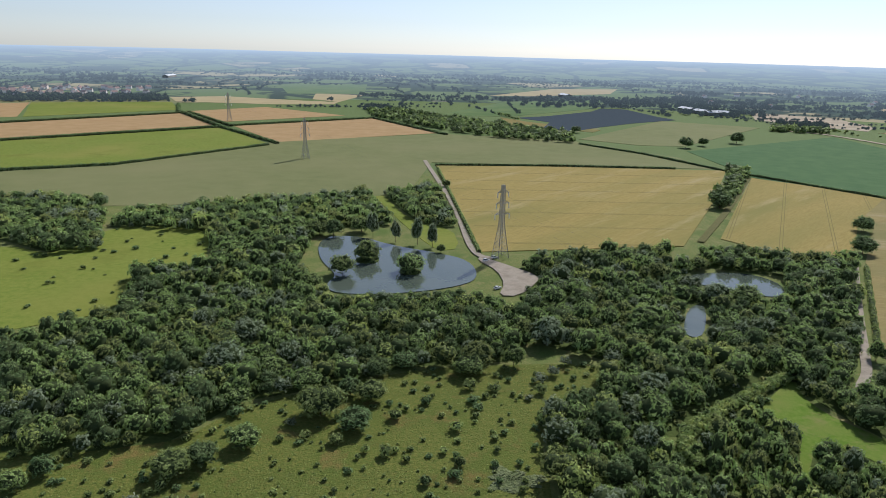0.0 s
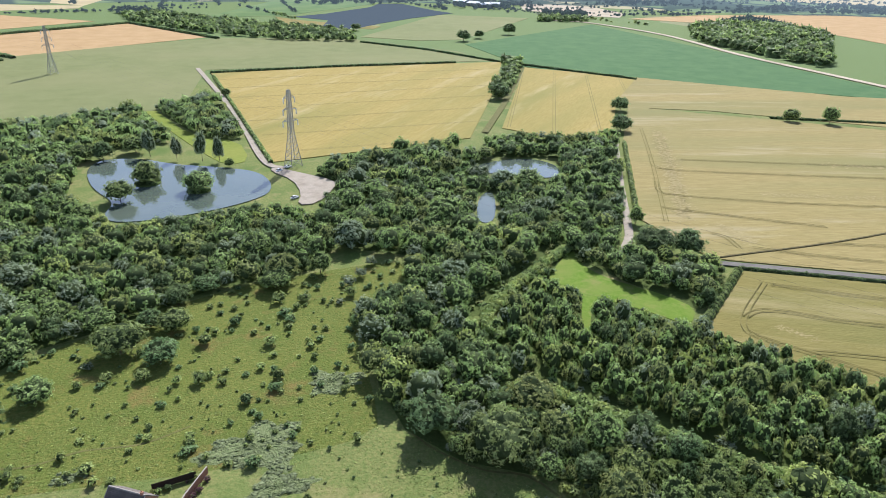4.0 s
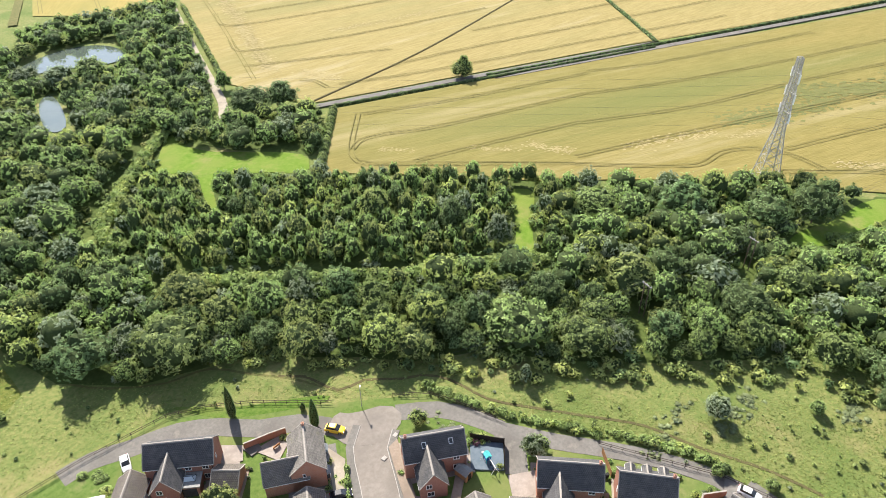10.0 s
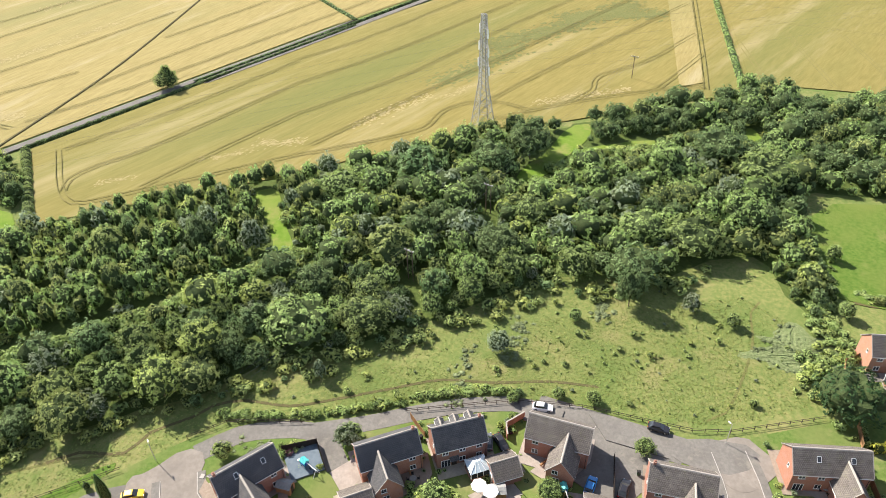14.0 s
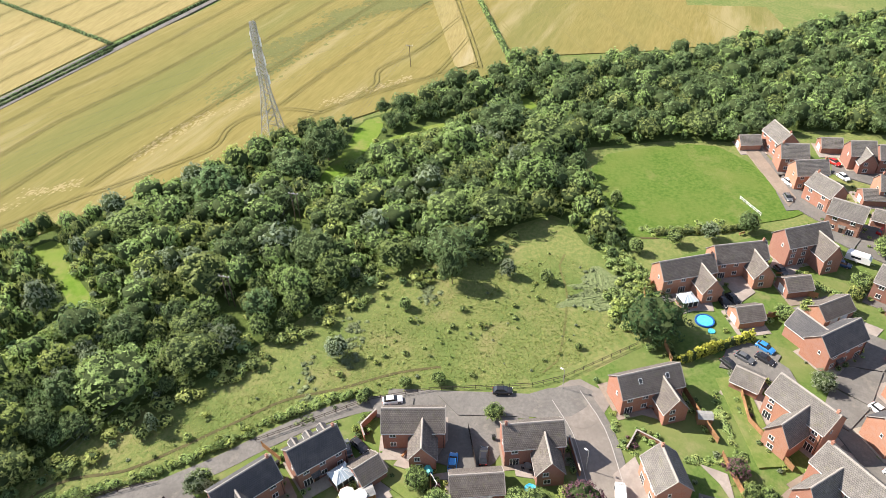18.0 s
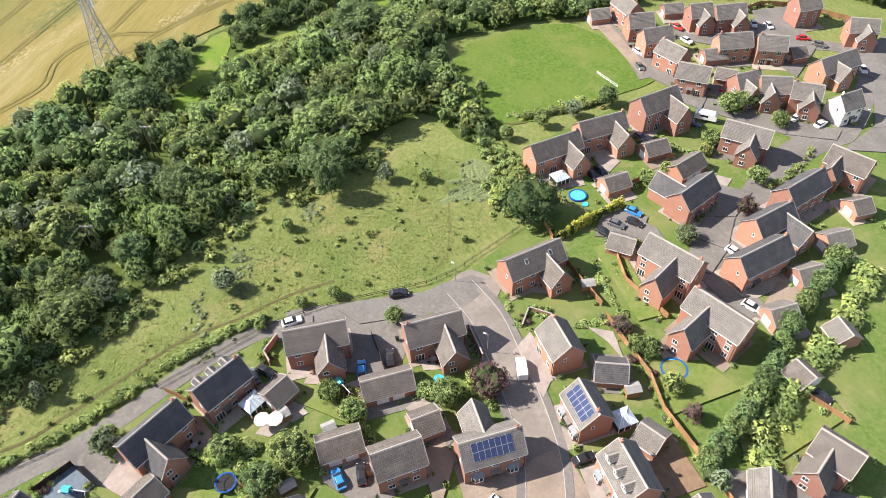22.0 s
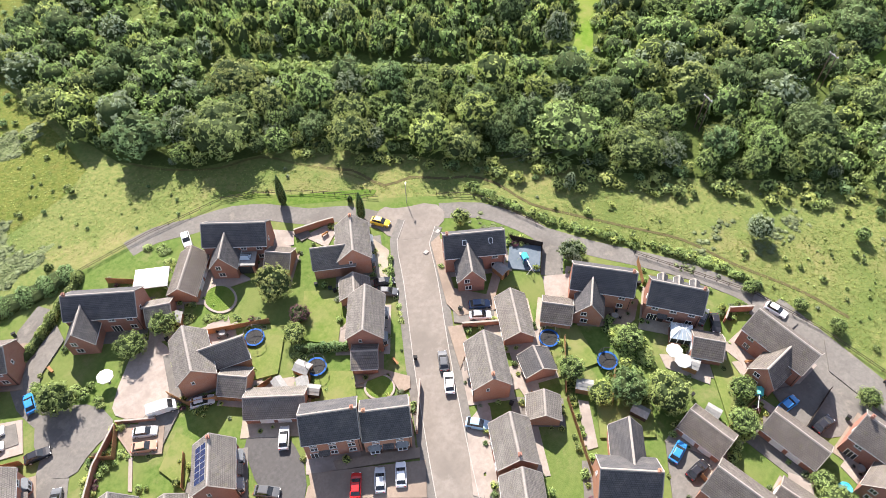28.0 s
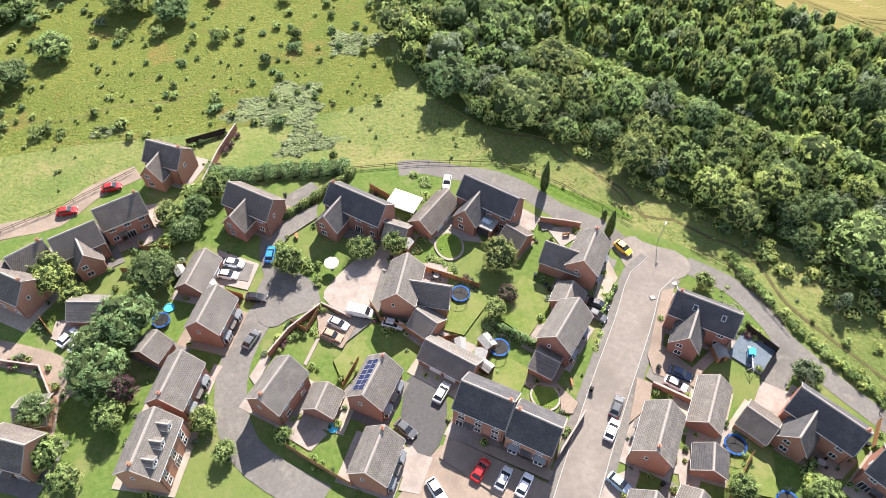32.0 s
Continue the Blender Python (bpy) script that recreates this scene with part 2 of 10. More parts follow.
M_GRASS = leafy("grass_tufts", (0.15, 0.195, 0.045), (0.225, 0.235, 0.075), 0.3, 0.25)
M_TRAM = material("worn_wheel_track", (0.152, 0.138, 0.05), (0.192, 0.167, 0.064), 0.8, 0.95)
M_DITCH = material("ditch_growth", (0.075, 0.068, 0.032), (0.115, 0.098, 0.045), 0.8, 0.95)
M_MOWN = material("track_grass", (0.20, 0.21, 0.07), (0.30, 0.27, 0.12), 0.5, 0.95)
M_RENDER = material("cream_render", (0.72, 0.68, 0.56), (0.78, 0.74, 0.62), 2, 0.9)
# shade of slopes turned from the sun is put into this darker roof colour
M_ROOF_D = material("shade_darkened_roof", (0.066, 0.065, 0.069), (0.092, 0.09, 0.092), 2.5, 0.7, 0.02, 8, (0.115, 0.11, 0.105), 0.5, spec=0.2)
M_ROOF_B = material("brown_tile_roof", (0.118, 0.104, 0.094), (0.158, 0.139, 0.125), 2.5, 0.85, 0.02, 8, (0.178, 0.158, 0.14), 0.5, c4=(0.15, 0.14, 0.10), patch=0.9)
M_ROOF_G = material("grey_tile_roof", (0.148, 0.137, 0.125), (0.19, 0.175, 0.159), 2.5, 0.85, 0.02, 8, (0.212, 0.197, 0.178), 0.5, c4=(0.17, 0.16, 0.118), patch=0.9)


def tile_tint(m):
    """Single roof tiles: each one a little lighter or darker, with fine dark joints."""
    nt = m.node_tree
    b = nt.nodes["Principled BSDF"]
    col = b.inputs["Base Color"].links[0].from_socket
    tc = nt.nodes.new("ShaderNodeTexCoord")
    sp = nt.nodes.new("ShaderNodeSeparateXYZ")
    nt.links.new(tc.outputs["Object"], sp.inputs[0])
    cb = nt.nodes.new("ShaderNodeCombineXYZ")
    sm = nt.nodes.new("ShaderNodeMath")
    sm.operation = "MULTIPLY"
    sm.inputs[1].default_value = 1.45
    nt.links.new(sp.outputs["Z"], sm.inputs[0])
    nt.links.new(sp.outputs["Y"], cb.inputs["X"])
    nt.links.new(sm.outputs[0], cb.inputs["Y"])
    br = nt.nodes.new("ShaderNodeTexBrick")
    br.inputs["Color1"].default_value, br.inputs["Color2"].default_value, br.inputs["Mortar"].default_value = (0.88, 0.88, 0.88, 1), (1.09, 1.08, 1.07, 1), (0.55, 0.55, 0.55, 1)
    for key, val in (("Scale", 1.0), ("Mortar Size", 0.03), ("Brick Width", 0.36), ("Row Height", 0.34)):
        br.inputs[key].default_value = val
    nt.links.new(cb.outputs[0], br.inputs["Vector"])
    mx = nt.nodes.new("ShaderNodeMix")
    mx.data_type, mx.blend_type = "RGBA", "MULTIPLY"
    mx.inputs[0].default_value = 1.0
    nt.links.new(col, mx.inputs[6])
    nt.links.new(br.outputs["Color"], mx.inputs[7])
    nt.links.new(mx.outputs[2], b.inputs["Base Color"])


for roof_mat in (M_ROOF_D, M_ROOF_B, M_ROOF_G):
    tile_tint(roof_mat)
ROOFS = {"d": M_ROOF_D, "b": M_ROOF_B, "g": M_ROOF_G}
M_WHITE = material("white_upvc", (0.78, 0.78, 0.76), (0.82, 0.82, 0.80), 3, 0.4, spec=0.4)
M_GLASS = material("dark_window_glass", (0.03, 0.035, 0.04), (0.05, 0.055, 0.06), 1, 0.08, spec=0.6)
M_BARK = material("bark", (0.10, 0.075, 0.05), (0.16, 0.12, 0.085), 4, 0.95, 0.03)
M_FENCE = material("timber_fence", (0.28, 0.15, 0.075), (0.36, 0.21, 0.11), 4, 0.9, 0.01, obj=0.2)
M_STEEL = material("galvanised_steel", (0.320, 0.312, 0.288), (0.384, 0.376, 0.352), 3, 0.55, metal=0.15, spec=0.4)
M_WATER = material("pond_water", (0.075, 0.10, 0.082), (0.095, 0.118, 0.095), 0.05, 0.04, 0.004, 0.8, spec=0.95)
# crown cores: inner foliage coloured extra dark to stand for shade between leaves
M_INNER_SHADE = material("inner_foliage_shade_tone", (0.034, 0.05, 0.018), (0.06, 0.082, 0.032), 2.5, 0.95, 0.15, 3)
M_BIN = material("dark_green_plastic", (0.03, 0.06, 0.04), (0.045, 0.08, 0.05), 3, 0.5, spec=0.3)
M_TEAL = material("teal_plastic", (0.05, 0.35, 0.36), (0.08, 0.45, 0.44), 3, 0.5, spec=0.3)
LEAF = [leafy("leaf_green", (0.262, 0.352, 0.112), (0.370, 0.455, 0.172)),
        leafy("leaf_dark", (0.162, 0.243, 0.096), (0.246, 0.330, 0.141)),
        leafy("leaf_silver", (0.262, 0.318, 0.195), (0.352, 0.405, 0.27)),
        leafy("leaf_yellow_green", (0.378, 0.446, 0.126), (0.505, 0.557, 0.196)),
        leafy("leaf_olive", (0.294, 0.350, 0.112), (0.394, 0.442, 0.165)),
        leafy("leaf_purple", (0.137, 0.069, 0.089), (0.206, 0.104, 0.131)),
        leafy("leaf_gold", (0.50, 0.50, 0.085), (0.62, 0.60, 0.12)),
        leafy("leaf_deep_green", (0.03, 0.055, 0.018), (0.046, 0.08, 0.028), 0.2, 0.15)]

# ---- helpers for meshes ----
def mesh_data(name, verts, faces, mat, smooth=False):
    me = bpy.data.meshes.new(name)
    me.from_pydata(verts, [], faces)
    for k in (mat if isinstance(mat, (list, tuple)) else [mat]):
        me.materials.append(k)
    if smooth:
        me.shade_smooth()
    me.update()
    return me


def piece(name, me, parent=None, m=None, label=""):
    """Links mesh data as one object, under a thing or a part when one is given."""
    ob = new(name, me)
    if parent:
        ob.parent = parent
    if m is not None:
        ob.matrix_basis = m
    if label:
        tagged(ob, label)
    return ob


def part(name, bm, mat, parent=None, label=""):
    me = bpy.data.meshes.new(name)
    bm.to_mesh(me)
    bm.free()
    me.materials.append(mat)
    return piece(name, me, parent, None, label)


def box_vf(x0, y0, z0, x1, y1, z1):
    v = [(x0, y0, z0), (x1, y0, z0), (x1, y1, z0), (x0, y1, z0), (x0, y0, z1), (x1, y0, z1), (x1, y1, z1), (x0, y1, z1)]
    f = [(0, 3, 2, 1), (4, 5, 6, 7), (0, 1, 5, 4), (1, 2, 6, 5), (2, 3, 7, 6), (3, 0, 4, 7)]
    return v, f


def join_vf(*vfs):
    V, F = [], []
    for v, f in vfs:
        n = len(V)
        V += v
        F += [tuple(i + n for i in q) for q in f]
    return V, F


def ccw(pts):
    a = sum(p[0] * q[1] - q[0] * p[1] for p, q in zip(pts, pts[1:] + pts[:1]))
    return pts if a > 0 else pts[::-1]


def slab(name, pts, z, mat, thick=0.3, kind="structure", label="", category="", rounds=0):
    """A flat area with an outline and a real edge down into the ground."""
    pts = ccw([tuple(p) for p in pts])
    for _ in range(rounds):
        q = []
        for a, b in zip(pts, pts[1:] + pts[:1]):
            q += [(a[0] * 0.75 + b[0] * 0.25, a[1] * 0.75 + b[1] * 0.25), (a[0] * 0.25 + b[0] * 0.75, a[1] * 0.25 + b[1] * 0.75)]
        pts = q
    n = len(pts)
    v = [(x, y, z) for x, y in pts] + [(x, y, z - thick) for x, y in pts]
    bm = bmesh.new()
    bv = [bm.verts.new(p) for p in v]
    top = bm.faces.new(bv[:n])
    for i in range(n):
        bm.faces.new((bv[i], bv[n + i], bv[n + (i + 1) % n], bv[(i + 1) % n]))
    top.normal_update()
    bmesh.ops.triangulate(bm, faces=[top], ngon_method="EAR_CLIP")
    ob = part(name, bm, mat)
    return tagged(ob, label, category, kind=kind)


def smooth_line(pts, step=3.0):
    P = [Vector((*p, 0)) for p in pts]
    P = [P[0] * 2 - P[1]] + P + [P[-1] * 2 - P[-2]]
    out = []
    for i in range(1, len(P) - 2):
        n = max(1, int((P[i + 1] - P[i]).length / step))
        for k in range(n):
            t = k / n
            a, b, c, d = P[i - 1:i + 3]
            out.append(0.5 * ((2 * b) + (c - a) * t + (2 * a - 5 * b + 4 * c - d) * t * t + (3 * b - a - 3 * c + d) * t ** 3))
    return out + [P[-2]]


def ribbon_vf(line, off0, off1, z0, z1):
    """A strip along a line between two offsets, with top and edges."""
    V, F = [], []
    for i, p in enumerate(line):
        a = line[max(0, i - 1)]
        b = line[min(len(line) - 1, i + 1)]
        d = (b - a).normalized()
        nrm = Vector((-d.y, d.x, 0))
        for o, z in ((off0, z0), (off0, z1), (off1, z1), (off1, z0)):
            q = p + nrm * o
            V.append((q.x, q.y, z))
        if i:
            k = 4 * i
            F += [(k - 3, k - 2, k + 2, k + 1), (k - 4, k - 3, k + 1, k), (k - 2, k - 1, k + 3, k + 2)]
    return V, F


def inside(poly, x, y):
    c = False
    for (x0, y0), (x1, y1) in zip(poly, poly[1:] + poly[:1]):
        if (y0 > y) != (y1 > y) and x < (x1 - x0) * (y - y0) / (y1 - y0) + x0:
            c = not c
    return c

# ---- the plan, in metres ----
CARAVAN_SPOTS = [(21.3, -67.8, -147), (120.0, -120.0, -136)]
TABLE_SPOTS = [(73.1, 22.7), (74.3, -23.2), (21.6, 75.8), (84.2, -51.0), (59.4, -66.1)]
WHITE_RAIL = [(152.7, -105.5), (143.6, -106.9)]
EXTENSION_SPOT = (34.8, 85.4)
BRAMBLES = [(-1.5, 135.5, 13, 9.5, 300), (2.5, 120.8, 8, 4.5, 120), (20.5, 156.9, 8.5, 6, 140), (-42.0, 136.9, 5, 3, 24), (111.0, 8.7, 8, 4, 24), (127.5, -11.3, 6, 3, 22), (120.5, -55.7, 8, 14, 90), (117.9, 7.5, 6, 4, 20), (97.7, 18.5, 14, 3, 24), (73.6, 52.6, 5, 8, 18)]
BANK_0 = (0.8, 0.4, 1.1, 130, [(81.2, 65.8), (81.9, 56.9), (83.8, 49.8), (85.8, 42.9), (88.6, 35.1), (92.2, 27.7), (95.0, 21.2), (96.9, 13.3), (98.1, 5.6)])
BANK_3 = (0.9, 1.3, 2.1, 230, [(65.7, 141.4), (76.2, 133.5), (83, 126), (92, 114.7), (101, 103.4), (107, 95.3), (114.4, 88.7), (123, 81.5), (130, 74.6), (137.2, 66.4)])
BANK_4 = (0.9, 1.6, 2.3, 130, [(125.4, 221.1), (103.5, 205.4), (88.2, 192.6), (73.2, 177.8), (72.8, 164.1)])
BANK_5 = (0.9, 1.4, 2.0, 90, [(190.9, 5.3), (202.3, -7.5), (207.4, -20.2), (205.6, -26.6)])
BANK_6 = (1.5, 0.5, 1.0, 40, [(143.5, -72.8), (141.2, -81.3), (142.3, -96.3)])
BANK_7 = (4.0, 0.5, 1.5, 160, [(156.8, -63.8), (136.6, -62.0), (121.1, -61.4), (107.4, -55.7)])
BANK_8 = (1.6, 1.2, 2.4, 70, [(33.0, -66.3), (38.9, -74.7), (45.1, -87.8), (51.8, -103.6), (60.7, -118.2)])
BANK_9 = (0.6, 0.4, 0.9, 25, [(86.0, -65.5), (75.3, -63.3), (68.7, -63.3)])
BANK_10 = (0.5, 0.3, 0.7, 18, [(83.8, -43.2), (77.8, -41.7), (74.3, -44.4)])
BANK_11 = (0.5, 0.4, 0.8, 18, [(71.0, -52.2), (69.8, -60.7)])
BANK_12 = (0.5, 0.3, 0.6, 24, [(50.9, 66.1), (52.5, 62.1), (43.9, 50.0)])
BANK_13 = (0.6, 0.4, 0.9, 24, [(32.5, 68.8), (27.1, 60.2), (23.1, 56.3)])
BANK_14 = (0.7, 0.4, 0.9, 14, [(23.9, 106.0), (26.1, 101.2), (24.3, 96.6)])
BANK_15 = (0.6, 0.4, 0.9, 20, [(17.2, 86.3), (25.8, 76.5)])
BANK_16 = (1, 0.6, 1.3, 20, [(70.8, 21.1), (71.5, 16.6), (67.8, 12.0)])
BANK_17 = (0.5, 0.3, 0.7, 18, [(-9.2, 71.7), (-5.8, 72.1), (-0.8, 66.5)])
BANK_18 = (0.8, 0.5, 1.2, 20, [(-7.6, 91.4), (-1.6, 84.6), (-1.4, 79.4)])
BANK_19 = (1.2, 0.9, 1.8, 40, [(-33.2, 93.0), (-29.9, 96.5), (-27.5, 102.0), (-25.0, 107.9), (-21.2, 112.0)])
BANK_20 = (1.0, 0.5, 1.2, 30, [(71.8, 22.7), (65.0, 13.7), (61.6, 9.7)])
BANK_21 = (0.6, 0.4, 0.9, 18, [(79.0, -4.7), (66.4, -3.0)])
BANK_22 = (0.8, 0.5, 1.1, 20, [(66.4, -6.4), (60.8, -6.8), (58.3, -10.1)])
BANK_23 = (0.8, 0.5, 1.1, 20, [(67.0, -22.0), (63.8, -29.8), (60.1, -29.3)])
BANK_24 = (0.8, 0.5, 1.0, 18, [(115.2, -104.3), (108.3, -108.1), (100.9, -107.8)])
BANK_25 = (0.8, 0.5, 1.2, 18, [(90.1, -116.1), (93.8, -129.5), (98.2, -137.0)])
ALL_BANKS = [BANK_0, BANK_3, BANK_4, BANK_5, BANK_6, BANK_7, BANK_8, BANK_9, BANK_10, BANK_11, BANK_12, BANK_13, BANK_14, BANK_15, BANK_16, BANK_17, BANK_18, BANK_19, BANK_20, BANK_21, BANK_22, BANK_23, BANK_24, BANK_25]
BARLEY_A = [(-10.1, 671.0), (281.0, 676.1), (209.4, 519.5), (144.1, 391.9), (21.2, 368.9)]
BARLEY_B = [(289.7, 637.1), (369.5, 560.5), (294.7, 470.8), (237.9, 378.4), (199.1, 376.1), (173.5, 411.1)]
WHEAT_C1 = [(293.5, 451.4), (492.4, 293.8), (551.8, 248.0), (413.7, 174.9), (277.6, 148.2), (175.0, 197.5), (170.5, 246.3), (238.6, 367.5)]
WHEAT_C2 = [(418.7, 217.5), (440.1, 86.4), (399.2, 73.0), (330.9, 114.2), (180.0, 194.7), (176.0, 199.0)]
WHEAT_D1 = [(177.5, 185.5), (320.2, 109.6), (381.4, 68.1), (222.3, 24.6), (209.1, 41.4), (179.7, 85.3), (136.8, 152.6)]
WHEAT_D2 = [(138.1, 154.2), (175.1, 184.9), (365.5, 78.9), (459.8, 26.7), (489.6, -70.1), (260.5, -62.5), (253.2, -44.4), (227.6, 3.7), (214.8, 37.5), (175.1, 89.2)]
WHEAT_E = [(272.6, -67.5), (350.4, -70.1), (308.8, -198.9), (272.1, -191.0), (265.9, -134.5)]
CLEARING_1 = [(127.1, 221.6), (122.8, 208), (125, 196), (129.6, 189), (139.5, 176), (144, 164.7), (134.5, 155.5), (127.5, 166.7), (121.5, 174.2), (115.4, 180.6), (108, 172), (101.2, 160), (98.8, 157.8), (104.4, 172.7), (110.6, 182), (112, 190), (103, 195.8), (113.8, 209)]
CLEARING_2 = [(164.5, 96), (169, 89), (160.9, 84.1), (149.3, 78.4), (138.5, 71), (134.2, 75.8), (143.3, 79.8), (155.3, 88.3)]
CLEARING_3 = [(224.5, 1.5), (228.5, -7.8), (212.8, -5.3), (198.6, 3), (186.5, 7.5), (184, 16), (192, 14.5), (204.7, 7.3)]
CLEARING_4 = [(231.4, -59.0), (232.3, -62.2), (221.7, -64.2), (220.3, -59.0)]
GREEN_LEFT = [(-245.9, 360.9), (-200.2, 340.4), (-207.7, 398.3), (-170.7, 409.1), (-139.9, 395.9), (-123.1, 332.4), (-147.3, 308.1), (-135.8, 268.5), (-171.5, 243.3), (-190.0, 231.0), (-215.0, 226.0), (-330.0, 318.0)]
GREEN_POND = [(-58.9, 528.3), (-51.3, 529.3), (-20.5, 432.3), (5.4, 420.3), (10.1, 375.8), (-2.8, 368.9), (-15.3, 397.9), (-32.6, 446.5)]
PLAYFIELD = [(184.3, -68.5), (188.0, -101.6), (181.4, -117.7), (143.1, -120.5), (141.0, -114.7), (140.6, -107.4), (137.5, -67.9), (151.7, -65.9)]
POND_BIG = [(-72.6, 377.4), (-68.1, 395.2), (-49.2, 394.5), (-27.4, 375.8), (-4.4, 365.5), (14.9, 352.3), (19.0, 321.5), (4.8, 307.0), (-21.5, 296.5), (-50.0, 294.3), (-56.1, 307.1), (-52.2, 321.9), (-65.5, 345.3)]
POND_2 = [(122.9, 332.5), (142.0, 342.4), (163.1, 341.3), (171.8, 325.0), (164.0, 305.8), (149.7, 307.1), (141.4, 316.8), (126.3, 321.5)]
POND_3 = [(113.6, 291.1), (121.9, 293.8), (107.2, 254.7), (99.3, 255.9), (104.3, 272.3)]
CARPARK = [(20.8, 360.1), (32.3, 347.7), (49.6, 328.4), (46.8, 317.7), (35.9, 297.8), (26.4, 297.8), (30.6, 313.9), (28.5, 335.8), (18.9, 352.7)]
HEAD_MAIN = [(59.4, 74.3), (64.3, 76.2), (65.8, 73.1), (72.7, 68.7), (71.8, 63.5), (64.4, 62.5), (59.2, 67.5)]
HEAD_EAST = [(91.6, -28.2), (91.6, -32.0), (94.6, -38.9), (91.4, -41.7), (88.5, -45.1), (85.2, -42.5), (81.6, -38.6), (81.1, -35.3), (84.5, -32.1), (85.5, -26.5)]
YARD_RISE = [(93.0, -1.2), (92.3, -10.4), (89.7, -25.8), (82.9, -22.9), (74.2, -15.5), (76.9, -10.2)]
PAVED_SOUTH = [(48.1, -17.4), (47.6, -28.7), (48.9, -34.6), (47.8, -37.9), (40.0, -38.0), (32.1, -37.2), (26.1, -38.1), (32.9, -16.1), (41.7, -19.2)]
COURT_MID = [(11.4, 57.9), (15.8, 53.4), (16.8, 50.9), (14.7, 43.9), (8.7, 39.0), (7.1, 47.0)]
COURT_SOUTH = [(14.7, 43.4), (20.9, 35.4), (28.0, 29.5), (27.4, 27.8), (2.7, 34.6), (8.5, 39.1)]
HEAD_WEST = [(-12.4, 84.6), (-7.4, 86.9), (-1.5, 81.0), (-1.4, 74.8), (-6.9, 74.2), (-11.4, 72.2), (-14.2, 75.5)]
PATIO_WEST = [(-0.1, 79.2), (9.9, 86.7), (14.0, 83.8), (10.8, 74.9), (7.6, 70.4), (3.4, 71.5), (-1.0, 76.0)]
YARD_FAR = [(165.1, -120.2), (165.4, -129.0), (148.0, -119.4), (150.0, -114.7)]
YARD_EAST = [(88.4, -23.0), (92.6, -28.5), (92.1, -42.4), (84.5, -37.3), (85.1, -27.5)]
LAWN_WEST = [(-70.2, 103.6), (-35.7, 118.9), (-21.4, 113.0), (-16.5, 113.5), (10.8, 110.0), (25.8, 107.0), (42.1, 103.3), (55.4, 91.4), (65.6, 78.3), (75.8, 67.7), (83.0, 42.4), (88.0, 25.0), (59.8, -11.5), (-73.9, 25.7), (-86.4, 78.8)]
LAWN_EAST = [(84.4, 25.1), (95.2, 3.1), (90.8, -33.0), (96.0, -44.1), (103.3, -62.3), (116.0, -62.1), (128.8, -69.1), (140.5, -129.0), (134.1, -155.5), (106.8, -169.0), (-5.5, -87.2), (24.8, 36.1), (75.8, 54.2)]
MEADOW_WEST = [(-63.6, 191.4), (-11.8, 220.0), (25.1, 226.7), (62.8, 228.9), (51.6, 204.9), (30.5, 187.6), (30.2, 150.1), (26.6, 126.0), (-92.7, 138.0), (-150.0, 112.0), (-138.0, 165.0), (-100.0, 174.0), (-75.0, 168.0)]
MEADOW_EAST = [(101.4, 18.1), (122.4, 1.8), (126.4, -15.3), (137.8, -44.8), (127.2, -56.8), (104.1, -55.0), (95.5, -32.1), (98.2, -7.9), (90.4, 27.0), (87.6, 47.6), (101.5, 43.2)]
WOOD_EDGE = [(60.4, 118.0), (65.3, 106.5), (80.3, 86.4), (89.4, 76.4), (100.3, 64.9), (107.2, 47.8), (119.8, 29.3), (128.8, 17.2), (140.4, 0.5), (145.5, -13.1), (145.1, -28.0), (147.7, -41.1), (136.3, -31.5), (127.8, -2.1), (114.6, 22.5), (97.1, 44.0), (82.0, 72.0), (61.1, 102.7), (55.8, 113.3)]
MEADOW_MID = [(-75.5, 158.7), (-15.7, 159.8), (23.5, 160.2), (28.7, 129.6), (42.7, 109.3), (58.6, 99.3), (71.1, 73.6), (67.1, 78.7), (56.2, 93.5), (42.7, 105.0), (13.9, 112.6), (-12.3, 132.7), (-34.4, 123.7), (-62.9, 113.1)]
MEADOW_STRIP = [(25.9, 115.6), (41.9, 104.4), (54.6, 93.0), (64.9, 80.1), (77.5, 65.3), (84.6, 46.9), (91.4, 26.2), (96.0, 5.5), (95.4, -9.7), (94.1, -26.2), (99.0, -42.6), (133.4, -40.1), (140.5, -16.7), (141.4, 0.5), (129.9, 11.2), (116.0, 27.4), (102.7, 43.0), (92.9, 59.7), (85.3, 76.1), (64.4, 96.5), (45.0, 115.4), (37.1, 128.5)]
MOWN_STRIP = [(44.5, 104.8), (48.9, 94.3), (53.9, 89.1), (64.7, 79.6), (67.6, 80.6), (59.4, 88.2), (52.2, 94.8), (45.8, 104.6)]
FAR_BEAN = [(-378.4, 570.3), (-305.5, 679.3), (-183.6, 823.6), (0.5, 920.4), (155.6, 892.8), (259.1, 756.9), (271.1, 684.6), (-13.7, 680.9), (-29.4, 521.2), (-202.9, 460.9), (-265.7, 453.4), (-304.9, 454.1)]
FAR_PASTURE = [(-492.7, 750.8), (-308.8, 936.6), (-204.3, 783.8), (-308.7, 626.1), (-390.0, 588.5)]
FAR_BROWN1 = [(-605.3, 928.7), (-425.0, 1138.2), (-322.5, 954.8), (-506.6, 772.7)]
FAR_BROWN2 = [(-300.5, 960.1), (-119.0, 1114.9), (-7.2, 931.5), (-198.4, 799.9)]
FAR_BROWN3 = [(-437.6, 1134.4), (-330.2, 1259.5), (-168.4, 1140.1), (-334.1, 989.9)]
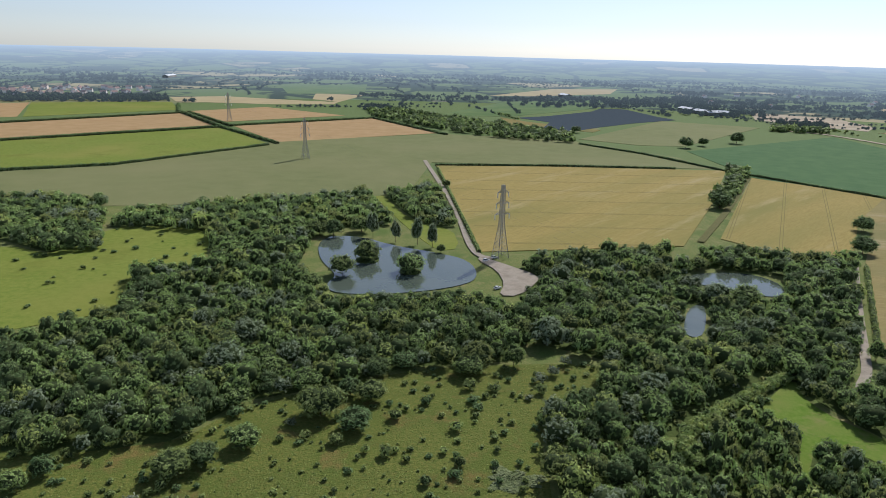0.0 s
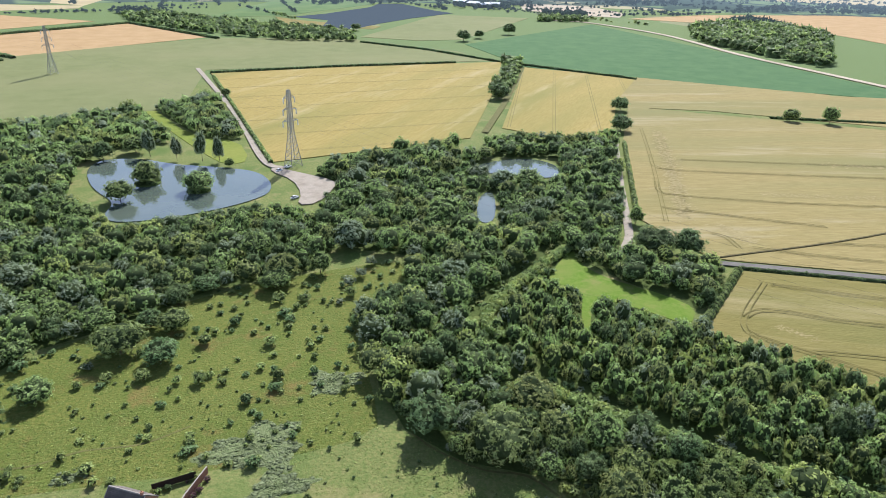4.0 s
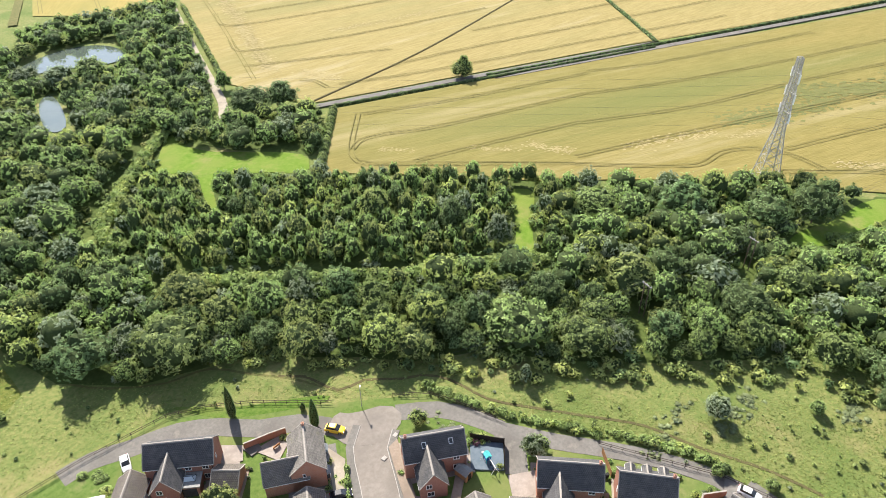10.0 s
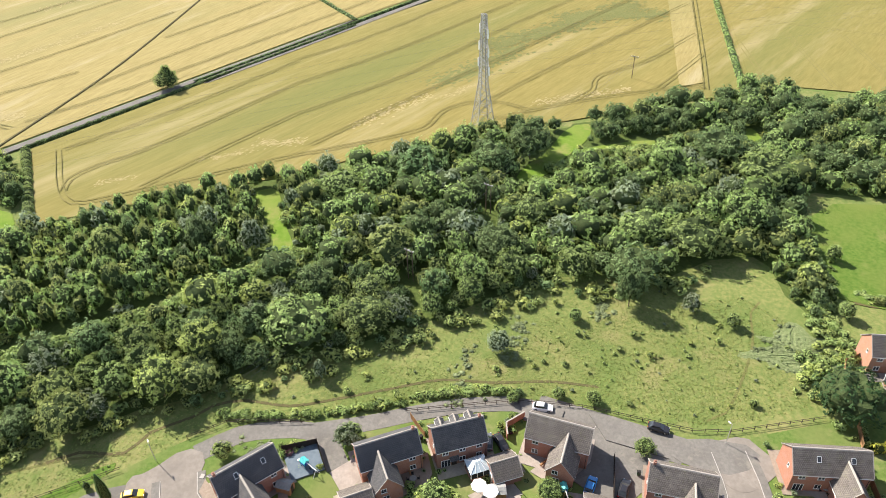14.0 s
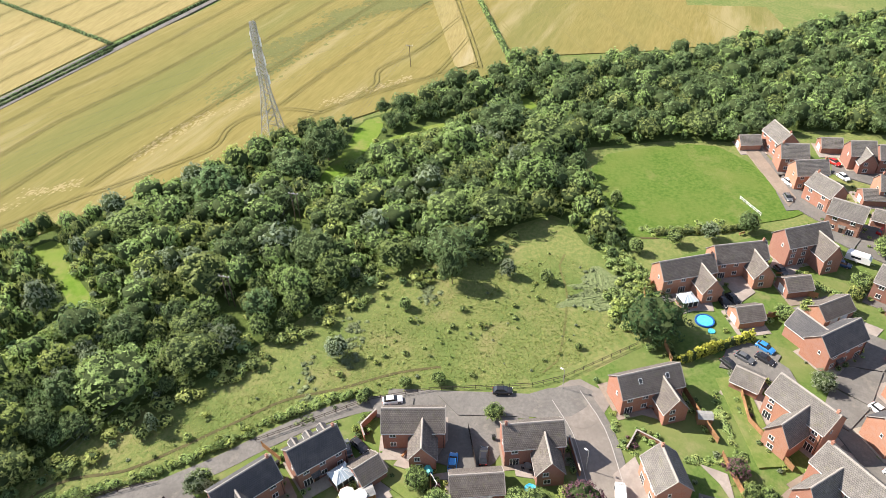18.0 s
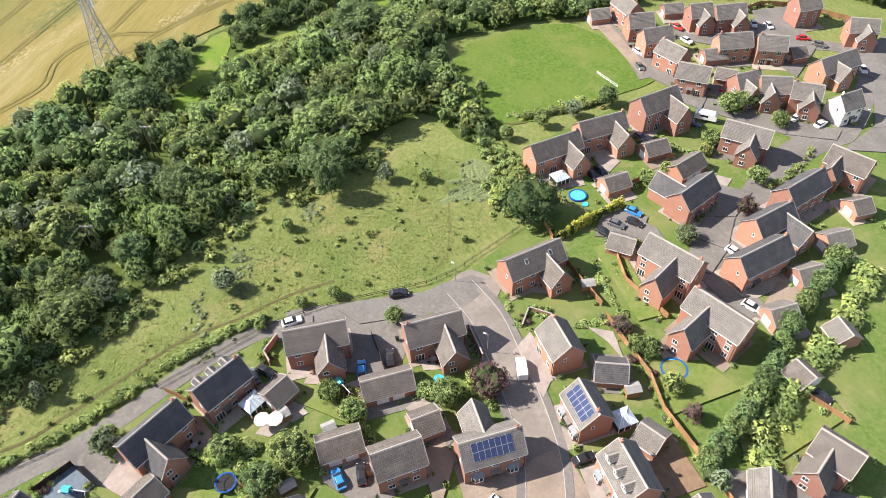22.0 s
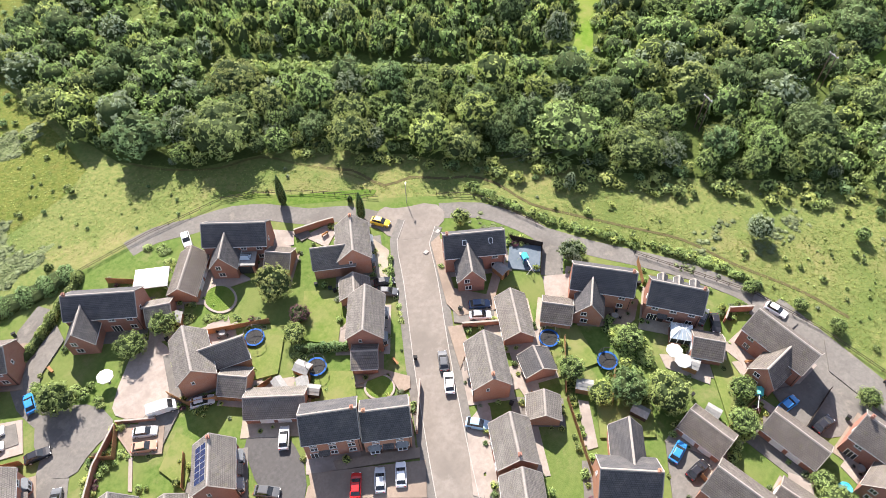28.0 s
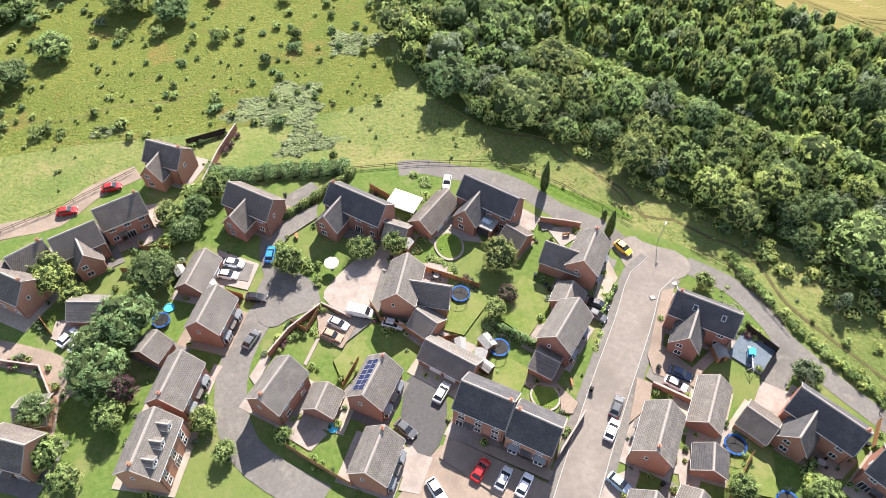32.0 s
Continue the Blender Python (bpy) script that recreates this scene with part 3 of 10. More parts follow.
FAR_PASTURE2 = [(-738.9, 1227.0), (-522.4, 1316.2), (-452.9, 1162.3), (-616.2, 997.9)]
FAR_BROWN4 = [(-811.5, 1164.0), (-741.4, 1226.2), (-623.3, 996.0), (-671.3, 958.0)]
FAR_MAIZE = [(287.5, 811.6), (567.6, 1005.4), (571.1, 663.8), (563.8, 526.3), (565.8, 386.4), (493.1, 456.0), (378.2, 529.3), (293.5, 638.2)]
FAR_BROWN5 = [(679.5, 1081.5), (867.2, 1129.3), (1137.1, 1095.9), (1325.3, 993.2), (841.4, 617.5), (872.2, 832.7), (839.4, 964.5), (765.9, 1008.2)]
FAR_BARE = [(621.5, 1423.2), (745.5, 1329.3), (729.0, 1172.1), (674.5, 1100.6), (608.0, 1161.2), (563.7, 1261.2)]
FAR_TAN1 = [(-575.9, 1438.5), (-476.3, 1495.0), (-292.1, 1427.8), (-221.2, 1421.5), (-223.1, 1361.4), (-335.9, 1323.6), (-520.6, 1331.3)]
FAR_TAN2 = [(-313.3, 1659.7), (-195.4, 1644.9), (-221.2, 1421.5), (-286.8, 1479.1)]
FAR_TAN3 = [(-916.5, 1465.6), (-848.1, 1495.2), (-667.2, 1420.3), (-754.5, 1337.1)]
FAR_GREEN1 = [(-458.8, 1921.2), (-243.8, 2126.7), (-200.2, 1685.0), (-375.0, 1634.0)]
FAR_TAN4 = [(106.1, 1744.1), (327.8, 2147.7), (538.3, 2213.5), (457.8, 1955.4), (213.4, 1764.9)]
FAR_TAN5 = [(91.9, 1181.7), (130.1, 1116.0), (229.3, 1018.9), (211.7, 986.6), (95.7, 1056.6)]
FAR_TAN6 = [(1457.5, 2876.2), (1833.4, 2928.6), (1925.8, 2625.3), (1705.5, 2320.9), (1280.7, 2482.6)]
FAR_TAN7 = [(1011.7, 1637.9), (1435.1, 1716.7), (1309.9, 1564.1), (950.8, 1488.4)]
FAR_TAN8 = [(1436.4, 1673.5), (1831.3, 1539.8), (1529.6, 1280.4), (1283.9, 1473.1)]
WHEAT_F = [(270.5, -259.7), (245.6, -410.0), (121.2, -242.0), (148.3, -237.3), (183.8, -231.2), (229.7, -237.7)]
ROUGH_STRIP = [(142.4, -70.6), (143.4, -87.0), (147.8, -102.4), (144.2, -101.6), (139.5, -85.9), (138.4, -70.4)]
WHEAT_G = [(562.0, 371.8), (847.3, 156.8), (464.5, 65.5), (430.8, 142.5), (422.7, 247.4)]
WHEAT_H = [(383.4, -68.8), (429.6, -205.1), (277.5, -147.8), (274.2, -116.9), (277.0, -64.7)]
WHEAT_I = [(191.8, 196.0), (381.8, 82.7), (482.9, 28.8), (603.9, 88.9), (382.5, 350.1)]
CLEARING_5 = [(208.6, -3.4), (219.4, -28.2), (214.1, -28.0), (203.6, -3.7)]
FAR_BEAN2 = [(175.9, 902.7), (369.4, 1186.4), (507.8, 1114.4), (298.3, 855.6), (241.5, 855.1)]
FAR_SOLAR = [(119, 1179), (178, 1222), (283, 1348), (317, 1427), (365, 1420), (387, 1268), (404, 1212), (308, 1134), (232, 1054), (184, 989), (147, 1034), (168, 1117)]
FAR_BEAN3 = [(-19.5, 1181.6), (139.0, 1564.4), (397.8, 1693.1), (300.2, 1418.3), (107.6, 1196.1)]
FAR_WHEAT1 = [(292.1, 634.9), (491.1, 454.1), (425.7, 389.0), (294.2, 447.9), (220.5, 484.1)]
FAR_WHEAT2 = [(340.2, 521.1), (625.7, 384.1), (502.3, 300.5), (300.1, 462.0)]
ROUND_0 = [(28.2, 80.6), (27.0, 79.7), (25.6, 79.6), (24.4, 80.4), (23.7, 81.9), (23.6, 83.6), (24.3, 85.1), (25.5, 86.1), (26.9, 86.2), (28.2, 85.4), (28.9, 83.9), (28.9, 82.2)]
ROUND_1 = [(35.0, 44.2), (34.0, 43.6), (32.7, 43.7), (31.7, 44.4), (31.1, 45.6), (31.1, 46.9), (31.7, 47.9), (32.7, 48.5), (34.0, 48.5), (35.0, 47.7), (35.6, 46.5), (35.6, 45.2)]
ROUND_2 = [(40.1, 61.0), (38.7, 60.2), (37.2, 60.2), (35.8, 61.1), (35.0, 62.6), (35.1, 64.4), (35.9, 65.9), (37.3, 66.8), (38.9, 66.8), (40.3, 65.9), (41.0, 64.3), (41.0, 62.5)]
WOOD_A = [(-316, 471), (-240, 469), (-187, 352), (-206, 345), (-251, 369)]
WOOD_B1 = [(-204, 436), (-56, 518), (-35, 423), (-80, 412), (-75, 337), (-63, 299), (-108, 303), (-136, 289), (-135, 272), (-149, 312), (-114, 324), (-141, 396), (-206, 403)]
WOOD_B2 = [(-166, 235), (-134, 256), (-139, 289), (-62, 295), (-46, 285), (-6, 295), (25, 287), (42, 262), (25, 229), (-12, 222), (-41, 204), (-63, 195), (-77, 171), (-110, 161), (-121, 164)]
WOOD_B3 = [(-49, 519), (-8, 546), (7, 425), (-7, 409), (-26, 459)]
WOOD_C = [(34, 336), (68, 364), (130, 378), (117, 334), (86, 288), (83, 242), (102, 229), (149, 227), (138, 208), (118, 208), (95, 183), (38, 177), (30, 186), (52, 205), (63, 231), (40, 245), (37, 281)]
WOOD_D = [(150, 379), (232, 368), (156, 232), (107, 225), (107, 247), (119, 277), (143, 295), (161, 297), (179, 339), (142, 350)]
WOOD_E = [(32, 176), (32, 152), (34, 132), (44, 117), (65, 104), (77, 88), (85, 73), (98, 61), (104, 51), (122, 43), (180, 82), (175, 94), (158, 116), (138, 144), (134, 151), (129, 163), (119, 172), (113, 179), (107, 191), (100, 191), (75, 173), (62, 179), (49, 185)]
WOOD_F = [(121, 180), (133, 151), (160, 106), (170, 87), (207, 36), (223, 3), (249, -40), (268, -83), (143, -61), (155, -50), (152, -39), (143, -28), (142, -13), (138, 0), (126, 17), (117, 28), (104, 47), (98, 64), (87, 75), (78, 85), (64, 105), (58, 115)]
WOOD_G = [(227, 0), (250, -55), (260, -132), (266, -188), (280, -232), (283, -279), (174, -189), (188, -148), (185, -121), (190, -102), (191, -70), (165, -64), (136, -67), (131, -61), (140, -55), (162, -52), (155, -42), (153, -27), (150, -16), (160, -2), (178, 10)]
WOOD_H = [(124, 213), (138, 213), (172, 187), (153, 167), (144, 164), (131, 191)]
WOOD_P = [(116, 353), (141, 355), (124, 333), (116, 315), (137, 299), (121, 279), (109, 293), (97, 253), (110, 248), (103, 231), (80, 240), (81, 277)]
WOOD_K = [(266, -188), (258, -227), (228, -225), (178, -225), (143, -233), (131, -220), (160, -208), (179, -194), (189, -156), (192, -135)]
WOOD_FAR_BELT = [(-168, 1366), (-29, 1179), (79, 1069), (180, 946), (161, 861), (81, 883), (-24, 982), (-120, 1124)]
WOOD_FAR_RIGHT = [(694, 931), (888, 1023), (831, 792), (606, 568), (602, 614), (609, 795)]
WOOD_CLUMP = [(222, 553), (288, 687), (304, 673), (274, 610), (214, 504), (203, 503)]
ROAD_MAIN = (6.6, [(66.1, 66.6), (61.5, 64.2), (54.8, 55.8), (43.3, 42.4), (31.9, 28.3), (27.0, 21.9)])
DRIVE_LEFT = (4.6, [(61.3, 73.3), (57.6, 80.6), (51.7, 86.2), (47.1, 93.3), (41.6, 98.9), (33.4, 102.9), (27.3, 106.4), (21.3, 107.4)])
DRIVE_RIGHT = (4.4, [(71.5, 65.9), (77.3, 59.5), (79.8, 52.6), (80.7, 45.6), (78.2, 40.8), (73.3, 37.4)])
DRIVE_BACK = (4, [(80.7, 45.6), (84.6, 34.9), (88.6, 26.3), (92.5, 16.5), (94.7, 6.3), (94.2, 1.4)])
DRIVE_RISE = (6.5, [(94.9, 1.6), (92.3, -10.4), (90.3, -19.5), (88.6, -27.0)])
ROAD_EAST = (6.4, [(90.0, -35.3), (80.5, -37.1), (70.2, -36.5), (57.1, -35.3), (46.0, -32.8), (38.6, -29.1), (30.4, -24.2)])
DRIVE_WEST = (3.6, [(2.6, 106.7), (-2.7, 104.3), (-7.5, 97.6), (-9.9, 90.5), (-9.0, 83.0)])
ROAD_WEST = (5.6, [(-8.3, 80.0), (-13.8, 74.8), (-18.3, 67.3), (-20.0, 58.7), (-18.5, 50.4), (-13.8, 44.2), (-7.4, 38.3)])
ROAD_RISE = (8.5, [(101.7, -147.5), (98.3, -130.2), (89.0, -112.5), (80.3, -99.4), (71.8, -88.2), (67.2, -82.4)])
ROAD_FAR = (6, [(135.9, -119.1), (130.2, -124.7), (118.8, -133.1), (102.9, -139.9), (99.5, -147.9), (113.0, -168.9), (124.2, -182.9), (136.0, -180.4), (144.3, -167.8), (155.4, -168.5), (156.8, -153.6), (163.3, -140.7)])
DRIVE_BRICK = (4.6, [(-68.7, 107.6), (-62.6, 110.3), (-51.6, 110.9), (-45.1, 116.7), (-35.1, 121.1)])
COURT_BRICK = (5, [(-63.3, 82.1), (-55.3, 77.9), (-49.3, 73.9), (-46.1, 67.9)])
LANE = (3.6, [(172.0, 194.6), (325.5, 111.9), (243.7, 150.8), (371.4, 80.3), (468.3, 27.5), (521.8, -1.6)])
TRACK_POND = (4, [(-20.8, 690.5), (5.8, 495.0), (16.6, 376.4), (26.7, 355.4)])
TRACK_MID = (3.6, [(233.6, 369.6), (191.7, 293.5), (158.3, 230.6), (146.5, 209.3), (175.1, 195.0)])
TRACK_FAR = (4.5, [(288.2, 639.8), (214.2, 500.5), (157.8, 401.9)])
PATH_M1 = (0.6, [(34.0, 134.4), (37.5, 125.2), (42.6, 118.1), (48.4, 112.4), (56.7, 108.2), (61.6, 98.6), (65.0, 92.2), (67.2, 86), (69.2, 78.7)])
PATH_M2 = (0.5, [(89.2, 5.0), (87.8, 16.1), (85.7, 26.8)])
PATH_M3 = (0.5, [(136.6, -48.6), (132.3, -45.9), (121.2, -44.6), (108.0, -40.0), (99.7, -36.0), (97.0, -32.1)])
PATH_M4 = (0.6, [(-66.5, 146.8), (-52.4, 143.1), (-40.9, 145.4), (-27.7, 144.2), (-16.5, 148.0)])
DITCH = (0.9, [(174.4, 197.2), (262.0, 198.8), (419.2, 217.0)])
PATH_M5 = (0.7, [(64.4, 93.9), (67.7, 89.1), (69.2, 80.1), (74.7, 77.6), (79.7, 71.2), (83.5, 68), (85.9, 62), (86.1, 52.3), (89.1, 44.4), (94.0, 33.4), (98.7, 22.3), (99.8, 11.4), (102.2, -0.8), (102.4, -10.8)])
PATH_M6 = (0.6, [(125.1, -73.1), (110.6, -71.9), (99.9, -70.7), (92.6, -63.6)])
WHITE_ROAD = (9, [(526.7, 1083.6), (576.5, 1021.6), (602.3, 860.8), (577.5, 671.5), (574.4, 536.8), (572.1, 391.1)])
RIDE_1 = (3.4, [(68.2, 144.4), (78.9, 136.2), (85.8, 128.4), (94.6, 117), (103.4, 105.7), (109.4, 97.7), (116.5, 91.4), (125, 84.3), (132, 77)])
RIDE_2 = (3.0, [(208, -4.5), (213.5, -15), (217.7, -27.0), (225.3, -49.7)])
RIDE_3 = (2.6, [(122.5, 223.5), (100.5, 207.8), (85.2, 195), (70.3, 180), (69.8, 165)])
LINES_D = [
    [(272.3, 121.7), (302.2, 99.5), (387.4, 53.1)], [(248.0, 111.0), (288.4, 82.2), (333.1, 55.9), (400.3, 18.1)],
    [(222.0, 99.5), (264.6, 68.2), (324.4, 36.5), (413.3, -17.3)], [(196.3, 88.3), (239.5, 62.4), (284.3, 34.4), (427.2, -55.1)],
    [(243.4, 31.2), (285.8, 5.7), (373.9, -52.5)], [(244.4, 2.2), (256.3, -6.0), (271.4, -9.0), (290.7, -28.3), (327.9, -52.4)],
]
LINES_HEADLAND = [
    [(191.1, 86.0), (208.7, 58.8), (216.9, 50.9), (228.5, 48.4), (238.1, 40.0), (240.1, 27.8), (234.9, 15.4)],
    [(226.1, 27.9), (242.7, 4.0), (261.6, -33.5), (267.0, -47.2), (277.4, -50.6), (428.4, -58.4)],
    [(262.2, -31.6), (285.2, -44.2), (301.7, -52.3)],
    [(179.8, 174.2), (158.6, 158.3), (151.0, 150.2), (150.7, 144.0), (161.2, 128.8), (191.9, 86.3)],
]
LINES_D_WEST = [
    [(180.5, 172.5), (216.0, 149.5), (270.2, 120.7)], [(155.6, 155.0), (162.6, 157.4), (171.8, 153.8), (189.4, 141.2), (248.7, 111.3)],
    [(161.2, 131.8), (182.7, 121.0), (222.9, 100.0)],
]
LINES_C = [
    [(264.4, 387.8), (225.9, 316.1), (180.3, 235.6)], [(234.7, 330.4), (223.7, 311.0), (230.6, 300.7), (270.0, 283.6), (308.1, 268.9), (405.0, 232.0)],
    [(209.0, 286.9), (201.7, 272.8), (207.6, 264.1), (258.1, 238.9), (329.0, 212.1)], [(188.8, 252.0), (192.2, 249.1), (214.6, 233.0), (245.9, 211.4)],
    [(191.1, 218.6), (194.3, 213.5), (192.3, 202.8)], [(245.0, 318.0), (300.0, 296.0), (430.0, 248.0)],
]
LINES_C_EAST = [
    [(197.7, 201.6), (234.3, 178.3), (311.2, 138.7), (390.0, 98.0)], [(227.6, 198.0), (268.1, 181.8), (337.1, 150.1), (425.0, 110.0)],
    [(290.0, 196.0), (360.0, 166.0), (425.0, 138.0)], [(360.0, 192.0), (415.0, 170.0)],
]
BARE_CROP = [
    (5.5, 420, [(268.7, 376.1), (235.8, 314.2), (212.0, 272.3), (190.7, 235.8)]), (4.5, 120, [(200.2, 226.1), (201.2, 205.6)]),
    (2.2, 50, [(161.4, 147.6), (167.5, 136.2)]), (2.4, 60, [(180.4, 122.7), (190.5, 105.4)]), (3.0, 80, [(195.0, 106.2), (199.1, 91.6)]),
    (3.5, 120, [(242.0, 14.5), (260.4, -20.8)]), (4.0, 110, [(213.0, 77.5), (242.9, 55.9)]), (3.0, 50, [(241.1, 50.9), (257.5, 38.4)]),
    (5.0, 160, [(320.0, 290.0), (400.0, 250.0)]), (4.0, 110, [(250.0, 255.0), (310.0, 232.0)]),
]
GREEN_CROP = [(9.0, 520, [(300.0, 40.0), (335.6, 4.0), (369.3, -24.4)]), (8.0, 380, [(345.0, 10.0), (356.0, -36.0)]), (7.0, 240, [(255.0, 55.0), (300.0, 26.0)])]
PALE_STRIP = [(423.2, -44.1), (427.9, -56.9), (270.0, -49.6), (264.4, -39.7)]
H_EDGE_0 = [
    ('D', -27.2, 119.3, -34, 8.4, 6.3, 8.2, 'b', (-0.8, 1, 3)),
    ('D', -37.0, 105.0, 18, 9.0, 6.3, 8.2, 'b', ''),
    ('D', -45.0, 99.3, 19, 8.5, 6.3, 8.2, 'b', (0.0, 1, 3)),
    ('D', -53.3, 96.8, 25, 6.8, 6.3, 8.2, 'b', ''),
    ('D', -57.1, 92.2, -39, 10.9, 6.3, 8.2, 'b', ''),
    ('G', -43.4, 84.4, -16, 6.2, 5.4, 4.3, 'g', ''),
    ('D', -10.7, 100.9, -42, 10.9, 6.3, 8.2, 'b', (-0.5, 1, 3.5)),
    ('D', 10.2, 94.7, -44, 13.1, 6.3, 8.2, 'd', (-3.3, 1, 4.5)),
    ('G', 16.5, 87.5, -36, 4.5, 5.4, 4.3, 'g', ''),
]
H_CRESCENT_0 = [
    ('L', 25.2, 90.8, -140, 10.3, 5.4, 4.6, 'b', ''),
    ('D', 37.1, 89.6, -47, 12.5, 6.3, 8.2, 'd', (-1.9, 1, 4.5)),
    ('G', 39.6, 80.1, -54, 4.9, 5.4, 4.3, 'b', ''),
    ('D', 50.9, 70.4, -130, 9.0, 6.3, 8.2, 'g', (2.2, 1, 5)),
    ('D', 40.3, 56.0, -137, 9.4, 6.3, 8.2, 'g', ''),
    ('G', 77.6, 6.5, -61, 5.2, 5.4, 4.2, 'b', ''),
    ('G', 44.3, 63.5, -131, 4.7, 5.4, 4.3, 'g', ''),
    ('G', 35.5, 51.6, -46, 3.4, 5.4, 3.8, 'g', ''),
    ('D', 14.2, 72.9, -116, 9.3, 6.3, 8.2, 'g', (0.4, -1, 6)),
    ('G', 16.8, 65.0, -54, 4.8, 5.4, 4.3, 'g', ''),
]
H_CRESCENT_1 = [
    ('L', 18.9, 56.5, -46, 10.1, 5.4, 4.6, 'g', ''),
    ('T', 21.9, 45.4, -40, 9.1, 6.8, 9.6, 'd', ''),
    ('T', 28.5, 39.3, -41, 7.8, 6.8, 8.6, 'd', ''),
]
H_LANE_0 = [
    ('D', 4.8, 54.0, -128, 8.1, 6.3, 8.2, 'g', ''),
    ('D', -11.2, 57.8, -132, 8.6, 6.3, 8.2, 'g', ''),
    ('G', -4.3, 54.4, -123, 4.9, 5.4, 4.3, 'g', ''),
    ('D', 2.3, 41.4, -124, 7.8, 6.3, 8.2, 'g', ''),
    ('D', -20.9, 75.5, -119, 7.9, 6.3, 8.2, 'g', ''),
    ('G', -32.1, 72.8, -129, 4.5, 5.4, 4.3, 'g', ''),
    ('D', -27.7, 62.8, -117, 8.8, 6.3, 8.2, 'g', ''),
    ('T', -31.8, 51.9, -113, 9.9, 6.8, 9.6, 'g', ''),
    ('L', -23.2, 87.4, -118, 8.4, 5.4, 4.6, 'g', ''),
]
H_LANE_1 = [
    ('G', -51.4, 65.2, -6, 5.0, 5.4, 4.3, 'g', ''),
    ('D', -52.8, 57.9, -29, 7.4, 6.3, 8.2, 'b', ''),
]
H_CLOSE_0 = [
    ('D', 75.8, 28.1, -59, 11.6, 6.3, 8.2, 'd', (-2.0, 1, 4.5)),
    ('D', 81.5, 15.8, -63, 9.9, 6.3, 8.2, 'd', ''),
    ('D', 85.2, -3.3, -99, 11.9, 6.3, 8.2, 'b', (1.8, 1, 5)),
    ('D', 78.2, -24.9, -94, 11.3, 6.3, 8.2, 'b', (2.0, 1, 5)),
    ('L', 71.5, -13.0, -95, 9.6, 5.4, 4.6, 'b', ''),
    ('L', 62.9, -1.5, -93, 7.7, 5.4, 4.6, 'b', ''),
    ('D', 55.4, -9.8, -91, 8.7, 6.3, 8.2, 'b', ''),
    ('G', 61.2, -16.9, -89, 5.0, 5.4, 4.3, 'b', ''),
    ('D', 51.3, -24.9, -95, 10.8, 6.3, 8.2, 'g', (-0.5, -1, 5)),
]
H_CLOSE_1 = [
    ('D', 46.3, 4.1, 128, 9.2, 6.3, 8.2, 'd', (-0.8, 1, 6)),
    ('D', 47.5, 33.1, -130, 9.2, 6.3, 8.2, 'g', ''),
    ('L', 59.6, 36.4, -131, 9.4, 5.4, 4.6, 'g', ''),
    ('D', 39.0, 20.8, -130, 7.7, 6.3, 8.2, 'g', ''),
    ('D', 33.0, 14.1, -134, 7.5, 6.3, 8.2, 'g', ''),
    ('G', 48.4, 21.4, -140, 4.0, 5.4, 4.3, 'g', ''),
    ('D', 66.4, 52.2, -42, 11.7, 6.3, 8.2, 'd', (-1.4, 1, 5)),
    ('G', 66.0, 31.3, -58, 5.5, 5.4, 4.3, 'b', ''),
    ('G', 54.6, 27.4, -122, 2.6, 5.4, 4.3, 'd', ''),
]
H_RISE_0 = [
    ('D', 87.1, -50.7, -84, 13.3, 6.3, 8.2, 'b', (2.7, 1, 4.5)),
    ('D', 119.9, -73.2, -86, 13.8, 6.3, 8.2, 'b', (3.4, 1, 5)),
    ('D', 123.0, -88.4, -91, 13.1, 6.3, 8.2, 'b', (3.3, 1, 5)),
    ('T', 125.3, -106.7, -84, 12.2, 6.8, 9.6, 'b', (3.0, 1, 5)),
    ('G', 105.0, -82.2, -90, 6.2, 5.4, 4.3, 'b', ''),
    ('G', 112.8, -98.5, -91, 6.4, 5.4, 4.3, 'b', ''),
    ('L', 103.3, -101.6, -75, 9.0, 5.4, 4.6, 'b', ''),
    ('D', 91.7, -94.7, -72, 11.6, 6.3, 8.2, 'd', (-1.7, -1, 6)),
    ('G', 86.3, -72.7, -137, 5.6, 5.4, 4.3, 'g', ''),
]
H_RISE_1 = [
    ('T', 75.1, -77.3, -156, 12.2, 6.8, 9.6, 'g', (1.2, 1, 6)),
    ('T', 58.8, -76.5, -160, 12.3, 6.8, 9.6, 'g', (-1.9, 1, 6)),
    ('D', 104.9, -120.2, -141, 11.3, 6.3, 8.2, 'g', (1.7, 1, 4)),
    ('D', 77.3, -104.2, -81, 11.2, 6.3, 8.2, 'd', (3.4, 1, 5)),
    ('D', 69.3, -95.0, -83, 13.4, 6.3, 8.2, 'd', ''),
    ('D', 83.2, -118.2, -78, 12.8, 6.3, 8.2, 'd', ''),
    ('D', 86.1, -134.9, -156, 9.7, 6.3, 8.2, 'b', (-1.9, 1, 4)),
    ('G', 69.1, -116.0, -97, 6.0, 5.4, 4.3, 'g', ''),
    ('G', 63.2, -103.2, -96, 5.6, 5.4, 4.3, 'g', ''),
]
H_RISE_2 = [
    ('G', 75.5, -128.7, -96, 4.7, 5.4, 4.3, 'b', ''),
    ('G', 56.8, -90.8, -95, 5.7, 5.4, 4.3, 'g', ''),
]
